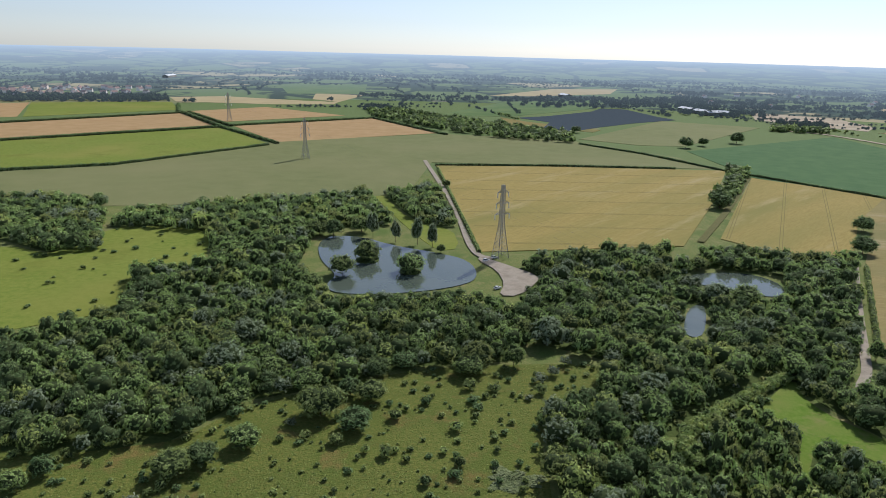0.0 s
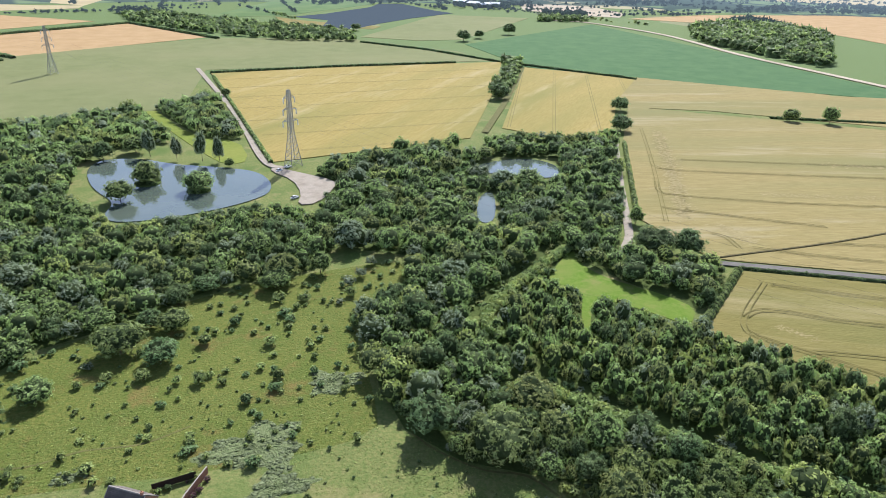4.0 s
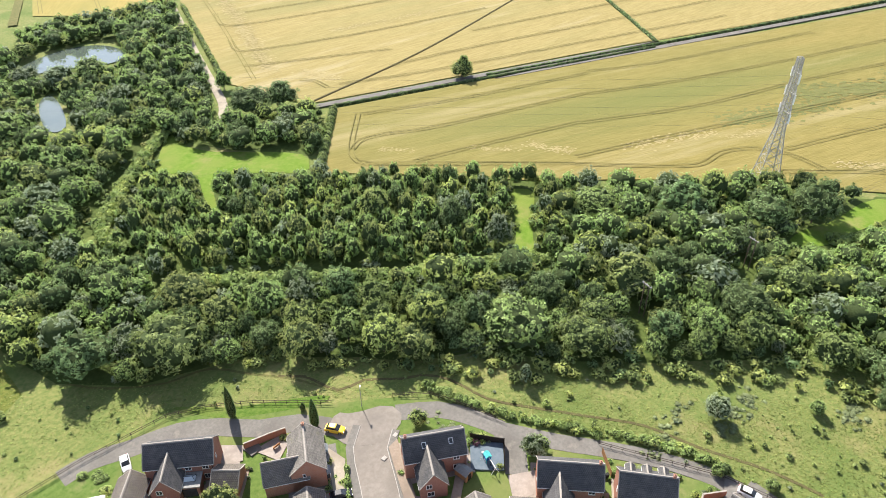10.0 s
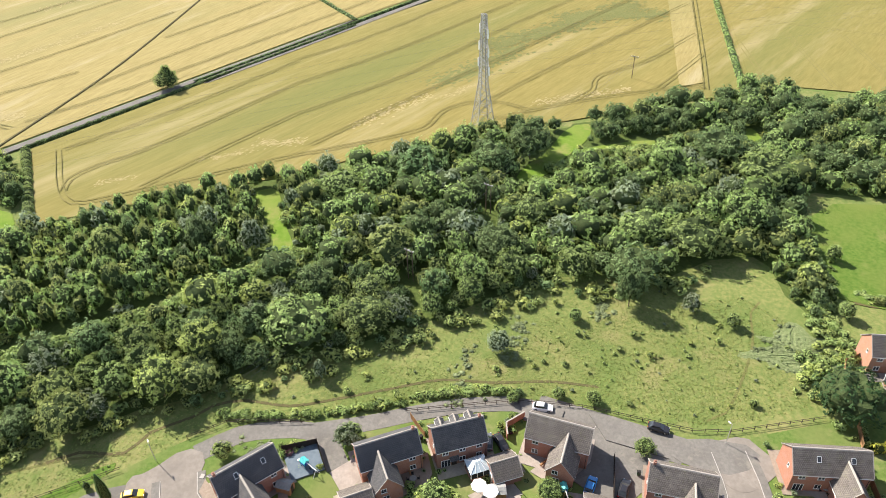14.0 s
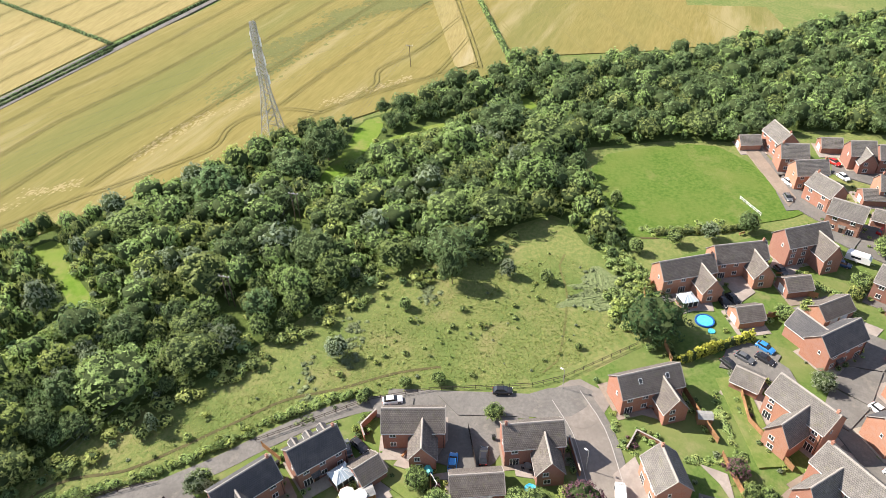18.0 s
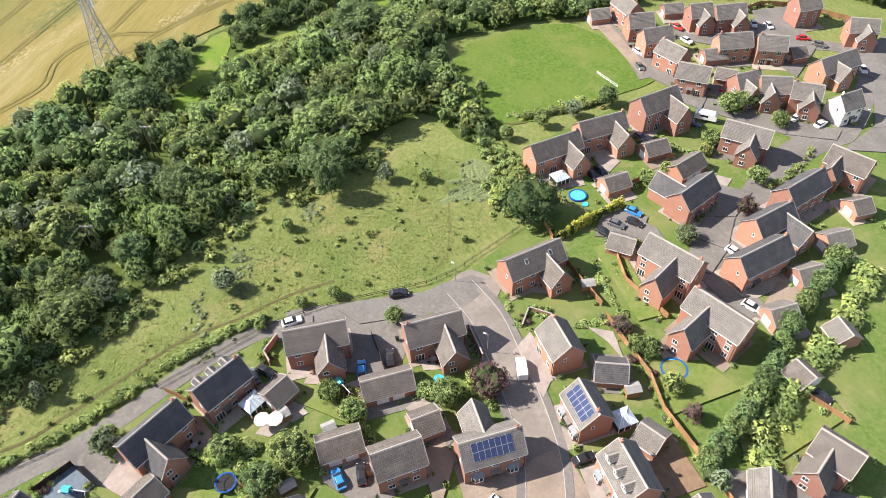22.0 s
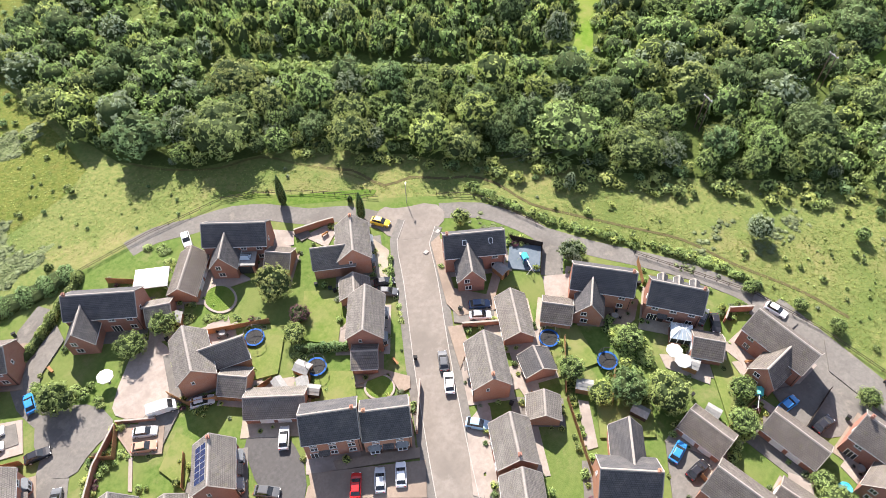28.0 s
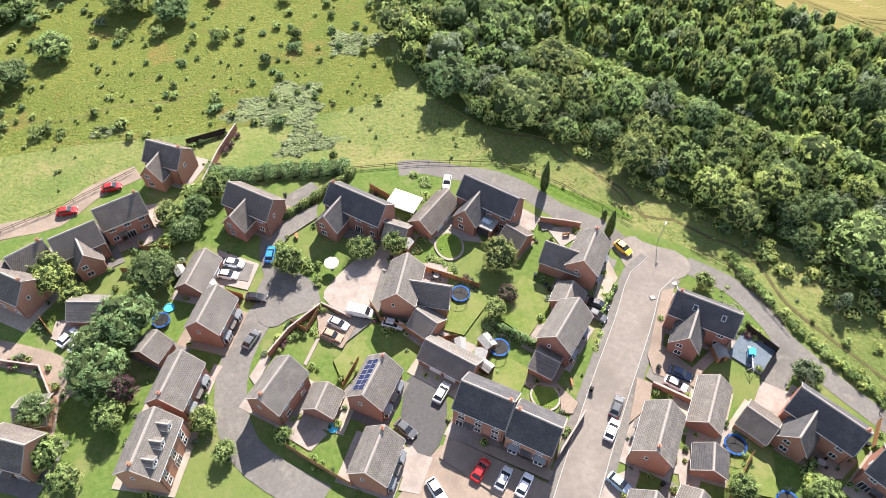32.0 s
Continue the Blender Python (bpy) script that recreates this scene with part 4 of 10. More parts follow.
H_MEWS_0 = [
    ('D', 66.0, -46.1, 178, 7.8, 6.3, 8.2, 'g', ''),
    ('G', 58.1, -52.8, -118, 5.9, 5.4, 4.3, 'd', ''),
    ('D', 51.6, -43.7, -182, 7.5, 6.3, 8.2, 'g', ''),
    ('G', 43.5, -52.0, -154, 4.2, 5.4, 4.3, 'g', ''),
    ('T', 38.0, -43.6, -183, 8.8, 6.8, 9.0, 'g', ''),
    ('G', 28.4, -52.3, -179, 5.4, 5.4, 4.3, 'g', ''),
    ('L', 26.6, -62.6, 142, 9.6, 5.4, 4.6, 'g', ''),
    ('D', 22.8, -44.3, -94, 10.3, 6.3, 8.2, 'g', ''),
    ('D', 33.4, -12.8, -93, 7.0, 6.3, 8.2, 'd', ''),
]
H_MEWS_1 = [
    ('D', 28.5, -77.1, -156, 7.0, 6.3, 8.2, 'b', (-0.7, 1, 4)),
    ('G', 43.7, -84.7, -174, 3.1, 5.4, 4.3, 'b', ''),
    ('G', 48.4, -98.4, 171, 4.2, 5.4, 4.3, 'g', ''),
]
H_FAR_0 = [
    ('G', 181.5, -122.7, -99, 6.5, 5.4, 4.3, 'g', ''),
    ('D', 177.7, -130.8, 180, 10.0, 6.3, 8.2, 'g', ''),
    ('D', 166.9, -128.5, -105, 7.9, 6.3, 8.2, 'g', ''),
    ('G', 174.6, -146.6, -106, 6.3, 5.4, 4.3, 'g', ''),
    ('D', 164.5, -149.2, -104, 7.2, 6.3, 8.2, 'g', (0.7, 1, 3)),
    ('D', 160.2, -157.2, -104, 9.8, 6.3, 8.2, 'g', (2.5, 1, 3)),
    ('T', 153.1, -180.9, -98, 7.7, 6.8, 9.6, 'g', ''),
    ('D', 157.0, -127.9, -97, 9.3, 6.3, 8.2, 'g', ''),
    ('D', 146.5, -126.8, -165, 8.9, 6.3, 8.2, 'g', ''),
]
H_FAR_1 = [
    ('D', 134.4, -125.3, -135, 8.8, 6.3, 8.2, 'g', ''),
    ('G', 133.8, -136.9, -133, 5.8, 5.4, 4.3, 'g', ''),
    ('D', 125.3, -135.9, -94, 7.4, 6.3, 8.2, 'g', (-1.5, 1, 3)),
    ('D', 144.5, -146.7, -107, 10.0, 6.3, 8.2, 'g', ''),
    ('G', 144.7, -140.8, -105, 6.8, 5.4, 4.3, 'g', ''),
    ('D', 138.6, -155.8, -121, 8.3, 6.3, 8.2, 'g', ''),
    ('D', 120.2, -141.4, -118, 8.0, 6.3, 8.2, 'g', (-2.4, 1, 3)),
    ('D', 114.0, -146.8, -131, 7.6, 6.3, 8.2, 'g', (2.3, 1, 3)),
    ('D', 106.3, -153.3, -89, 6.8, 6.3, 8.2, 'g', ''),
]
H_FAR_2 = [
    ('D', 122.6, -164.8, -87, 13.2, 6.3, 8.2, 'g', (-1.3, 1, 3)),
    ('D', 135.6, -187.4, -122, 8.1, 6.3, 8.2, 'g', (0.8, 1, 3)),
    ('G', 135.5, -163.5, -97, 4.9, 5.4, 4.3, 'g', ''),
]
TREES_0 = [
    (104.9, 56.1, 8.1, 15.8, 0, 0), (111.7, 42.8, 6.3, 12.4, 1, 0), (88.1, 73.9, 5.2, 10.2, 1, 4),
    (139.9, -4.2, 6.1, 12.0, 2, 0), (139.1, -18.6, 7.2, 14.1, 4, 1), (154.6, -34.5, 7.8, 15.3, 4, 0),
    (166.0, -47.9, 6.0, 11.9, 4, 0), (157.0, -21.3, 7.1, 13.8, 0, 0), (137.5, 43.1, 8.1, 15.7, 2, 4),
    (144.4, 16.1, 6.7, 13.1, 0, 1), (130.4, -31.8, 2.6, 5.3, 2, 2), (109.4, 11.4, 2.8, 5.7, 0, 2),
    (124.7, 29.2, 4.1, 8.3, 0, 1), (131.5, 20.8, 4.2, 8.5, 4, 0), (161.3, 8.1, 6.1, 11.9, 4, 0),
]
TREES_1 = [
    (179.1, 44.8, 9.1, 17.7, 2, 1), (166.3, 66.1, 6.5, 12.8, 0, 0), (189.6, 23.8, 6.9, 13.4, 0, 1),
    (199.1, 12.8, 6.7, 13.2, 4, 1), (125.2, 117.5, 5.8, 11.5, 2, 4), (204.4, -45.3, 8.7, 16.9, 0, 1),
    (193.6, -29.0, 8.3, 16.1, 2, 0), (189.7, -57.0, 9.2, 18.0, 0, 0), (136.7, 82.0, 4.8, 9.5, 2, 2),
    (134.8, 96.7, 5.2, 10.3, 2, 1), (129.8, -17.5, 4.2, 11.3, 3, 1), (94.7, 48.4, 1.6, 5.6, 2, 2),
    (122.6, -4.9, 1.6, 3.5, 0, 0), (235.8, 162.8, 4.1, 10.1, 2, 0), (-21.6, 213.0, 3.6, 7.2, 0, 1),
]
TREES_2 = [
    (71.3, 204.5, 6.0, 11.8, 4, 2), (41.4, 245.1, 8.5, 16.5, 2, 2), (-12.0, 242.9, 4.8, 9.6, 2, 1),
    (5.6, 243.4, 5.5, 10.9, 1, 0), (13.7, 223.6, 7.2, 14.0, 2, 4), (26.7, 225.5, 4.2, 8.3, 0, 0),
    (43.4, 191.8, 4.1, 8.2, 4, 1), (39.7, 129.5, 7.8, 15.2, 3, 1), (53.6, 116.6, 8.4, 16.4, 1, 0),
    (67.2, 130.0, 6.7, 13.1, 4, 4), (155.7, 208.1, 8.4, 16.3, 1, 1), (167.7, 203.6, 8.0, 15.6, 2, 1),
    (166.1, 237.8, 4.1, 8.2, 2, 0), (383.9, 383.4, 6.4, 12.6, 0, 0), (406.1, 369.9, 6.0, 11.9, 4, 0),
]
TREES_3 = [
    (281.1, 441.8, 5.3, 10.5, 1, 1), (248.5, 389.0, 5.5, 10.9, 1, 1), (235.1, 163.6, 5.1, 10.0, 4, 4),
    (109.1, 328.8, 4.8, 9.6, 0, 4), (207.5, 501.3, 9.2, 17.8, 5, 1), (103.9, -59.5, 7.1, 13.9, 4, 7),
    (104.0, -59.1, 5.3, 10.4, 5, 7), (192.4, -110.9, 6.1, 12.0, 4, 0), (156.7, -69.4, 2.4, 4.9, 2, 0),
    (135.6, -78.2, 2.4, 4.9, 5, 0), (136.0, -88.1, 2.6, 5.3, 5, 2), (137.4, -99.7, 3.0, 6.1, 4, 1),
    (134.0, -67.0, 2.1, 4.5, 0, 0), (98.3, -3.2, 1.0, 2.3, 0, 0), (97.6, -10.1, 1.3, 2.9, 4, 0),
]
TREES_4 = [
    (96.4, 5.5, 1.2, 2.7, 0, 1), (123.3, -5.2, 1.1, 2.5, 2, 0), (-50.4, 324.1, 7.4, 12.3, 5, 0),
    (-16.2, 329.8, 7.5, 12.4, 1, 0), (-40.4, 347.3, 8.5, 14.0, 2, 0), (-42.5, 395.8, 4.2, 16, 3, 2),
    (-28.1, 384.7, 3.6, 14, 3, 2), (-15.0, 381.0, 4.0, 17, 3, 2), (-6.0, 376.2, 3.8, 15, 2, 2),
    (-1.3, 366.3, 2.9, 5.0, 0, 0), (-75.0, 396.8, 6.9, 11.5, 1, 0), (-66.3, 395.7, 7.6, 12.5, 2, 1),
    (-50.6, 406.1, 7.0, 11.6, 4, 0), (-61.7, 301.8, 5.4, 9.1, 4, 0), (1.4, 555.3, 3.8, 6.4, 4, 0),
]
TREES_5 = [
    (296.7, 843.5, 10.5, 17.2, 3, 1), (326.1, 866.3, 7.7, 12.8, 3, 1), (382.5, 900.5, 11.4, 18.7, 3, 1),
    (184.8, 975.5, 7.5, 12.4, 0, 1), (247.3, 385.4, 7.8, 12.9, 0, 1), (279.4, 441.0, 7.1, 11.7, 4, 1),
    (120.0, 311.3, 5.8, 9.7, 4, 2), (128.3, 299.0, 6.3, 10.4, 4, 2), (139.1, 293.6, 7.4, 12.2, 0, 0),
    (135.8, 346.1, 5.1, 8.6, 5, 0), (85.5, 260.2, 8.5, 14.0, 4, 0), (113.1, 330.5, 4.9, 8.2, 5, 4),
    (-31.3, 89.1, 4.5, 7.1, 1, 1), (-50.5, 93.4, 4.7, 7.5, 1, 3), (-36.6, 78.4, 6.4, 10.4, 3, 1),
]
TREES_6 = [
    (-41.0, 69.1, 5.6, 9.6, 4, 1), (-41.8, 75.1, 4.5, 7.2, 3, 1), (-5.8, 85.2, 3.9, 6.2, 2, 0),
    (8.6, 85.2, 2.9, 4.7, 4, 0), (15.5, 84.9, 2.8, 4.5, 4, 0), (34.7, 75.8, 4.3, 6.8, 3, 4),
    (71.7, 60.2, 2.4, 4.0, 3, 4), (78.9, 37.3, 3.1, 5.1, 3, 2), (-39.2, 60.4, 3.2, 5.6, 3, 0), (-36.8, 65.0, 3.0, 6.0, 2, 5),
    (-24.9, 99.2, 3.2, 5.2, 0, 1), (-22.3, 103.7, 3.8, 6.0, 2, 1), (-18.5, 109.3, 3.8, 6.2, 2, 0),
    (-28.1, 104.0, 3.2, 5.1, 0, 4), (-46.3, 88.6, 2.7, 4.4, 4, 3), (-24.2, 56.2, 2.5, 4.1, 0, 4),
]
TREES_7 = [
    (7.8, 114.2, 1.3, 2.4, 2, 0), (-11.8, 50.4, 2.0, 3.4, 2, 0), (29.9, 64.6, 2.4, 4.0, 5, 4),
    (-48.7, 56.9, 3.8, 6.1, 2, 0), (-46.0, 51.6, 3.2, 5.2, 2, 0), (-51.1, 64.7, 3.4, 5.5, 0, 1),
    (-21.5, 49.9, 2.2, 3.7, 5, 0), (80.6, 36.8, 2.3, 3.9, 0, 0), (69.7, 17.6, 2.8, 4.6, 0, 0),
    (60.8, 12.5, 3.4, 6.2, 4, 1), (64.1, 6.8, 3.9, 7.0, 4, 4), (57.2, 15.6, 2.3, 4.2, 1, 3),
    (57.6, 22.2, 2.5, 4.6, 4, 0), (68.1, -5.5, 2.7, 4.4, 0, 0), (65.4, -22.3, 3.2, 5.2, 0, 0),
]
TREES_8 = [
    (66.6, -28.3, 1.9, 3.3, 5, 3), (67.6, -19.3, 2.1, 3.6, 0, 0), (33.6, 67.5, 2.0, 3.4, 1, 5),
    (50.3, 20.7, 1.0, 1.9, 0, 0), (86.9, -19.5, 2.1, 3.5, 4, 0), (95.4, 6.7, 1.4, 2.6, 0, 0),
    (98.2, -2.5, 1.3, 2.4, 1, 0), (98.1, -9.6, 1.6, 2.8, 4, 0), (64.0, -30.7, 3.6, 6.6, 1, 5),
    (110.5, -114.1, 2.9, 4.7, 0, 0), (107.6, -110.9, 2.2, 3.7, 2, 3), (120.3, -128.3, 3.8, 6.0, 0, 0),
    (121.6, -134.4, 3.8, 6.2, 1, 0), (93.4, -115.3, 2.7, 4.5, 5, 0), (85.4, -105.7, 2.9, 4.7, 2, 5),
]
TREES_9 = [
    (83.2, -87.6, 2.7, 4.4, 4, 2), (51.1, -61.8, 2.6, 4.9, 2, 3), (44.8, -61.7, 2.2, 4.1, 2, 5),
    (32.4, -58.2, 2.2, 4.6, 2, 2), (36.5, -58.8, 2.2, 4.4, 4, 0), (37.8, -62.0, 2.4, 4.8, 1, 1),
    (39.5, -66.0, 2.6, 5.0, 5, 0), (41.2, -70.0, 2.5, 5.2, 3, 1), (43.3, -74.0, 2.7, 5.3, 4, 0),
    (45.5, -78.0, 2.5, 5.0, 0, 1), (47.8, -82.0, 2.3, 5.4, 2, 1), (50.5, -85.5, 2.5, 5.0, 5, 0),
    (54.1, -90.8, 2.7, 5.2, 1, 1), (57.0, -97.0, 2.8, 5.3, 3, 0), (60.5, -104.0, 2.8, 5.2, 0, 1),
    (64.4, -112.6, 2.9, 5.2, 4, 0), (66.8, -60.7, 2.1, 3.6, 1, 5),
    (59.8, -62.8, 2.4, 4.5, 3, 0), (103.9, -90.6, 2.3, 3.9, 5, 0), (105.1, -97.4, 2.1, 3.5, 3, 3),
]
TREES_10 = [
    (109.8, -136.1, 2.7, 4.5, 0, 0), (126.5, -40.8, 2.3, 3.8, 2, 0), (43.7, -10.0, 2.4, 4.0, 4, 0),
    (74.2, -2.3, 2.4, 4.0, 4, 0), (61.4, -60.8, 2.5, 4.2, 2, 0), 
    (-36.6, 187.8, 7.3, 8.8, 1, 0), (-25.3, 179.9, 5.6, 6.8, 0, 1),
    (-22.0, 198.1, 5.5, 6.7, 0, 0), (-29.2, 201.2, 4.8, 5.9, 2, 1), (-44.4, 204.9, 5.3, 6.5, 1, 0),
    (-21.6, 216.5, 4.8, 6.0, 4, 1), (-12.4, 221.8, 4.9, 6.1, 0, 1), (-54.8, 168.9, 5.0, 6.1, 0, 0),
]
TREES_11 = [
    (-63.9, 160.2, 5.1, 6.2, 5, 1), (-70.5, 154.9, 5.7, 6.9, 0, 0), (-56.9, 211.7, 5.9, 7.2, 2, 0),
    (-75.4, 216.6, 7.1, 8.6, 4, 2), (-72.3, 238.7, 6.8, 8.2, 0, 2), (6.3, 162.9, 2.1, 2.8, 2, 0),
    (-2.9, 153.9, 2.0, 2.7, 2, 1), (10.1, 218.1, 5.7, 6.9, 1, 0), (15.8, 229.3, 5.5, 6.7, 2, 1),
    (-63.9, 192.5, 4.6, 5.7, 4, 0), (-103.5, 154.0, 4.2, 5.5, 2, 1), (-107.2, 146.7, 4.0, 5.5, 0, 0), (-55.8, 174.1, 3.3, 4.6, 3, 1),
    (138.7, 349.4, 4.5, 6.5, 1, 3), (116.7, 315.4, 4.2, 6.0, 2, 0), (102.4, 287.4, 4.0, 6.0, 4, 4), (128.5, 304.2, 4.4, 6.5, 5, 2), (119.5, 275.0, 4.6, 7.0, 3, 1), (172.4, 315.7, 4.2, 6.0, 0, 3), (-29.3, 172.0, 2.4, 3.1, 5, 4),
]
CONIFERS = [(50.8, 92.9, 0.95, 8.8), (59.1, 77.0, 0.9, 8.1), (60.7, 82.3, 0.6, 2.0)]
CARS_YELLOW_0 = [
    (60.6, 72.8, -67),
]
CARS_RED_0 = [
    (-40.4, 117.0, 3), (-49.3, 112.2, -2), (18.3, 36.4, 43),
    (166.0, -143.1, -164), (143.7, -174.0, -124), (130.1, -134.1, -65),
]
CARS_WHITE_0 = [
    (-16.6, 89.3, -26), (-18.0, 86.7, -24), (-47.4, 79.8, 44),
    (10.5, 35.2, -72), (24.4, 32.2, 45), (41.9, 37.1, 46),
    (56.5, 42.0, -46), (94.3, 0.4, -90), (42.9, -23.0, -155),
    (75.4, -94.9, -162), (157.8, -123.3, -170), (157.5, -140.6, -170),
    (116.4, -140.2, -69), (105.6, -146.1, -76), (132.3, -126.4, -144),
    (23.5, 352.0, 40), (26.6, 307.9, 40), (28.4, 357.6, 40),
]
CARS_BLUE_0 = [
    (-9.4, 89.7, 74), (77.4, -9.6, -15), (57.3, 0.4, 5),
    (95.4, -81.8, -150),
]
CARS_BLACK_0 = [
    (-13.2, 79.8, -21), (50.0, 61.2, -38), (93.0, -22.5, -100),
    (77.8, -15.6, -15), (84.1, 7.7, -145), (56.7, -3.5, -11),
    (44.9, -39.8, -90), (30.3, -46.6, -91), (34.3, -20.9, -175),
    (39.5, -85.7, -158), (111.7, -82.6, -169), (110.9, -79.9, -178),
    (92.2, -80.0, -147), (92.1, -71.9, -157),
]
CARS_GREY_0 = [
    (-15.1, 70.7, 51), (8.2, 46.4, -54), (44.5, 40.8, 48),
    (48.7, 59.1, -50), (83.8, 10.2, 10), (34.2, -36.2, -167),
    (27.8, -46.7, -91), (119.8, -99.3, -171), (93.3, -75.9, -145),
    (150.2, -118.7, 168), (138.6, -175.9, -148),
]
CARS_SILVER_0 = [
    (10.8, 67.2, -32), (1.0, 69.9, -42), (-45.4, 78.0, 51),
    (15.9, 51.3, 46), (21.5, 34.1, 46), (30.6, 99.9, -113),
    (61.3, -88.1, -156), (157.6, -166.3, 152), (154.6, -169.9, 167),
    (122.1, -176.7, 152), (110.6, -142.4, -69),
]
CARS_BRONZE_0 = [
    (-0.6, 67.7, -39),
]
CARS_NAVY_0 = [
    (58.3, 43.7, -44), (119.3, -115.5, -135),
]
CARS_LIGHTBLUE_0 = [
    (39.3, 28.4, -59),
]
VANS = [(5.4, 71.3, -29), (65.6, -38.0, -18)]
FENCE_0 = ('wall', 2, [(-12.6, 129.6), (-17.1, 121.9), (-21.1, 112.9)])
FENCE_1 = ('dark', 1.8, [(-24.1, 127.3), (-15.0, 128.9)])
FENCE_2 = ('wall', 1.8, [(-12.4, 66.6), (-8.1, 70.8), (-1.7, 74.6)])
FENCE_3 = ('fence', 1.8, [(-11.6, 48.8), (-8.1, 45.1), (-2.3, 39.4)])
FENCE_4 = ('fence', 1.8, [(-0.5, 57.0), (3.2, 61.7)])
FENCE_5 = ('fence', 1.8, [(8.9, 68.5), (12.9, 65.6), (15.5, 62.3)])
FENCE_6 = ('wall', 1.8, [(38.7, 41.2), (31.3, 35.1)])
FENCE_7 = ('wall', 1.8, [(46.6, 84.2), (51.5, 82.0), (54.3, 80.5)])
FENCE_9 = ('fence', 1.8, [(53.2, 19.6), (45.0, 9.0), (41.5, 5.0)])
FENCE_10 = ('wall', 1.8, [(88.3, 7.2), (85.5, 6.6)])
FENCE_11 = ('wall', 1.8, [(88.3, 7.2), (91.6, 3.9)])
FENCE_12 = ('dark', 1.8, [(84.8, -13.9), (75.3, -13.7)])
FENCE_13 = ('wall', 1.8, [(78.9, -32.6), (71.0, -32.3)])
FENCE_14 = ('dark', 1.8, [(75.0, 49.4), (77.9, 43.2), (72.1, 39.4)])
FENCE_15 = ('fence', 1.8, [(100.7, -60.9), (95.0, -60.2)])
FENCE_16 = ('fence', 1.8, [(90.1, -59.3), (82.0, -59.7), (73.7, -60.4)])
FENCE_17 = ('fence', 1.8, [(70.9, -59.8), (63.7, -59.6), (55.2, -59.9), (47.9, -58.0), (35.9, -58.6)])
FENCE_18 = ('fence', 1.8, [(41.1, -83.1), (33.2, -86.5)])
FENCE_19 = ('fence', 1.8, [(31.8, -40.8), (31.5, -49.4)])
FENCE_20 = ('fence', 1.8, [(30.9, -58.4), (23.3, -58.5)])
FENCE_21 = ('fence', 1.8, [(23.2, 53.6), (26.7, 56.8)])
FENCE_22 = ('fence', 1.8, [(16.6, 61.9), (21.7, 61.3)])
FENCE_23 = ('fence', 1.8, [(29.1, 71.2), (19.3, 78.4)])
FENCE_25 = ('fence', 1.8, [(166.4, -168.0), (167.9, -177.7), (163.6, -184.9)])
FENCE_26 = ('fence', 1.8, [(156.4, -190.5), (147.2, -195.9)])
FENCE_27 = ('fence', 1.8, [(66.9, -3.9), (79.6, -5.7)])
FENCE_28 = ('fence', 1.8, [(-19.2, 83.0), (-15.6, 80.6)])
FENCE_29 = ('fence', 1.8, [(-38.1, 92.9), (-25.7, 91.0)])
FENCE_30 = ('wall', 1.5, [(52.5, 43.1), (57.6, 38.1)])
FENCE_31 = ('fence', 1.8, [(56.2, -4.4), (54.0, -13.1)])
FENCE_32 = ('fence', 1.8, [(57.9, 13.4), (63.5, 16.6)])
FENCE_34 = ('fence', 1.8, [(62.9, 27.1), (53.9, 20.4)])
FENCE_36 = ('fence', 1.8, [(88.6, -71.7), (77.4, -68.5), (65.6, -70.9)])
FENCE_37 = ('wall', 1, [(75.1, -42.8), (78.7, -46.1), (75.2, -49.6)])
FENCE_38 = ('fence', 1.8, [(13.9, 102.9), (17.4, 98.5)])
FENCE_39 = ('fence', 1.8, [(-36.5, 104.5), (-34.3, 97.8), (-28.8, 96.3)])
FENCE_40 = ('fence', 1.8, [(104.5, -58.5), (118.0, -62.8), (121.1, -67.1)])
FENCE_41 = ('fence', 1.8, [(103.1, -80.9), (105.1, -90.9)])
FENCE_42 = ('fence', 1.8, [(109.0, -102.4), (112.2, -96.5)])
FENCE_43 = ('fence', 1.8, [(-50.4, 81.5), (-52.7, 85.9)])
FENCE_44 = ('wall', 1.2, [(-58.8, 77.9), (-51.9, 74.9), (-49.6, 68.6)])
FENCE_45 = ('fence', 1.8, [(8.9, 68.2), (7.6, 73.1)])
FENCE_48 = ('wall', 1.2, [(53.0, 43.0), (58.2, 37.9)])
FENCE_49 = ('wall', 1.2, [(-1.4, 75.2), (3.5, 70.6)])
FENCE_50 = ('fence', 1.8, [(87.3, 26.5), (83.2, 22.7)])
FENCE_51 = ('fence', 1.8, [(-2.0, 74.0), (-5.1, 69.9), (-7.7, 72.6)])
RAILING_0 = [(-62.3, 110.0), (-50.5, 114.1), (-35.5, 121.5)]
RAILING_1 = [(10.8, 109.7), (26.0, 107.6), (42.3, 103.9), (48.9, 99.4), (55.6, 92.2), (65.5, 78.5)]
RAILING_2 = [(88.8, 27.9), (95.5, 5.4), (96.1, -7.6), (93.7, -29.0), (94.7, -36.3), (101.5, -55.2)]
RAILING_3 = [(74.6, 69.4), (79.6, 63.2), (81.0, 57.1), (82.6, 45.9)]
HEDGE_0 = (1.6, 2.4, 6, [(94.7, -61.6), (96.5, -68.7), (98.9, -80.6)])
HEDGE_1 = (1.8, 1.8, 0, [(-6.3, 98.8), (-1.8, 100.9), (7.6, 106.1), (11.4, 109.1)])
HEDGE_2 = (4.5, 2.0, 1, [(-19.6, 116.7), (-13.7, 113.4), (-5.1, 112.9), (3.4, 111.1), (10.9, 110.2)])
HEDGE_3 = (1.5, 1.8, 1, [(28.4, 62.9), (35.3, 55.9)])
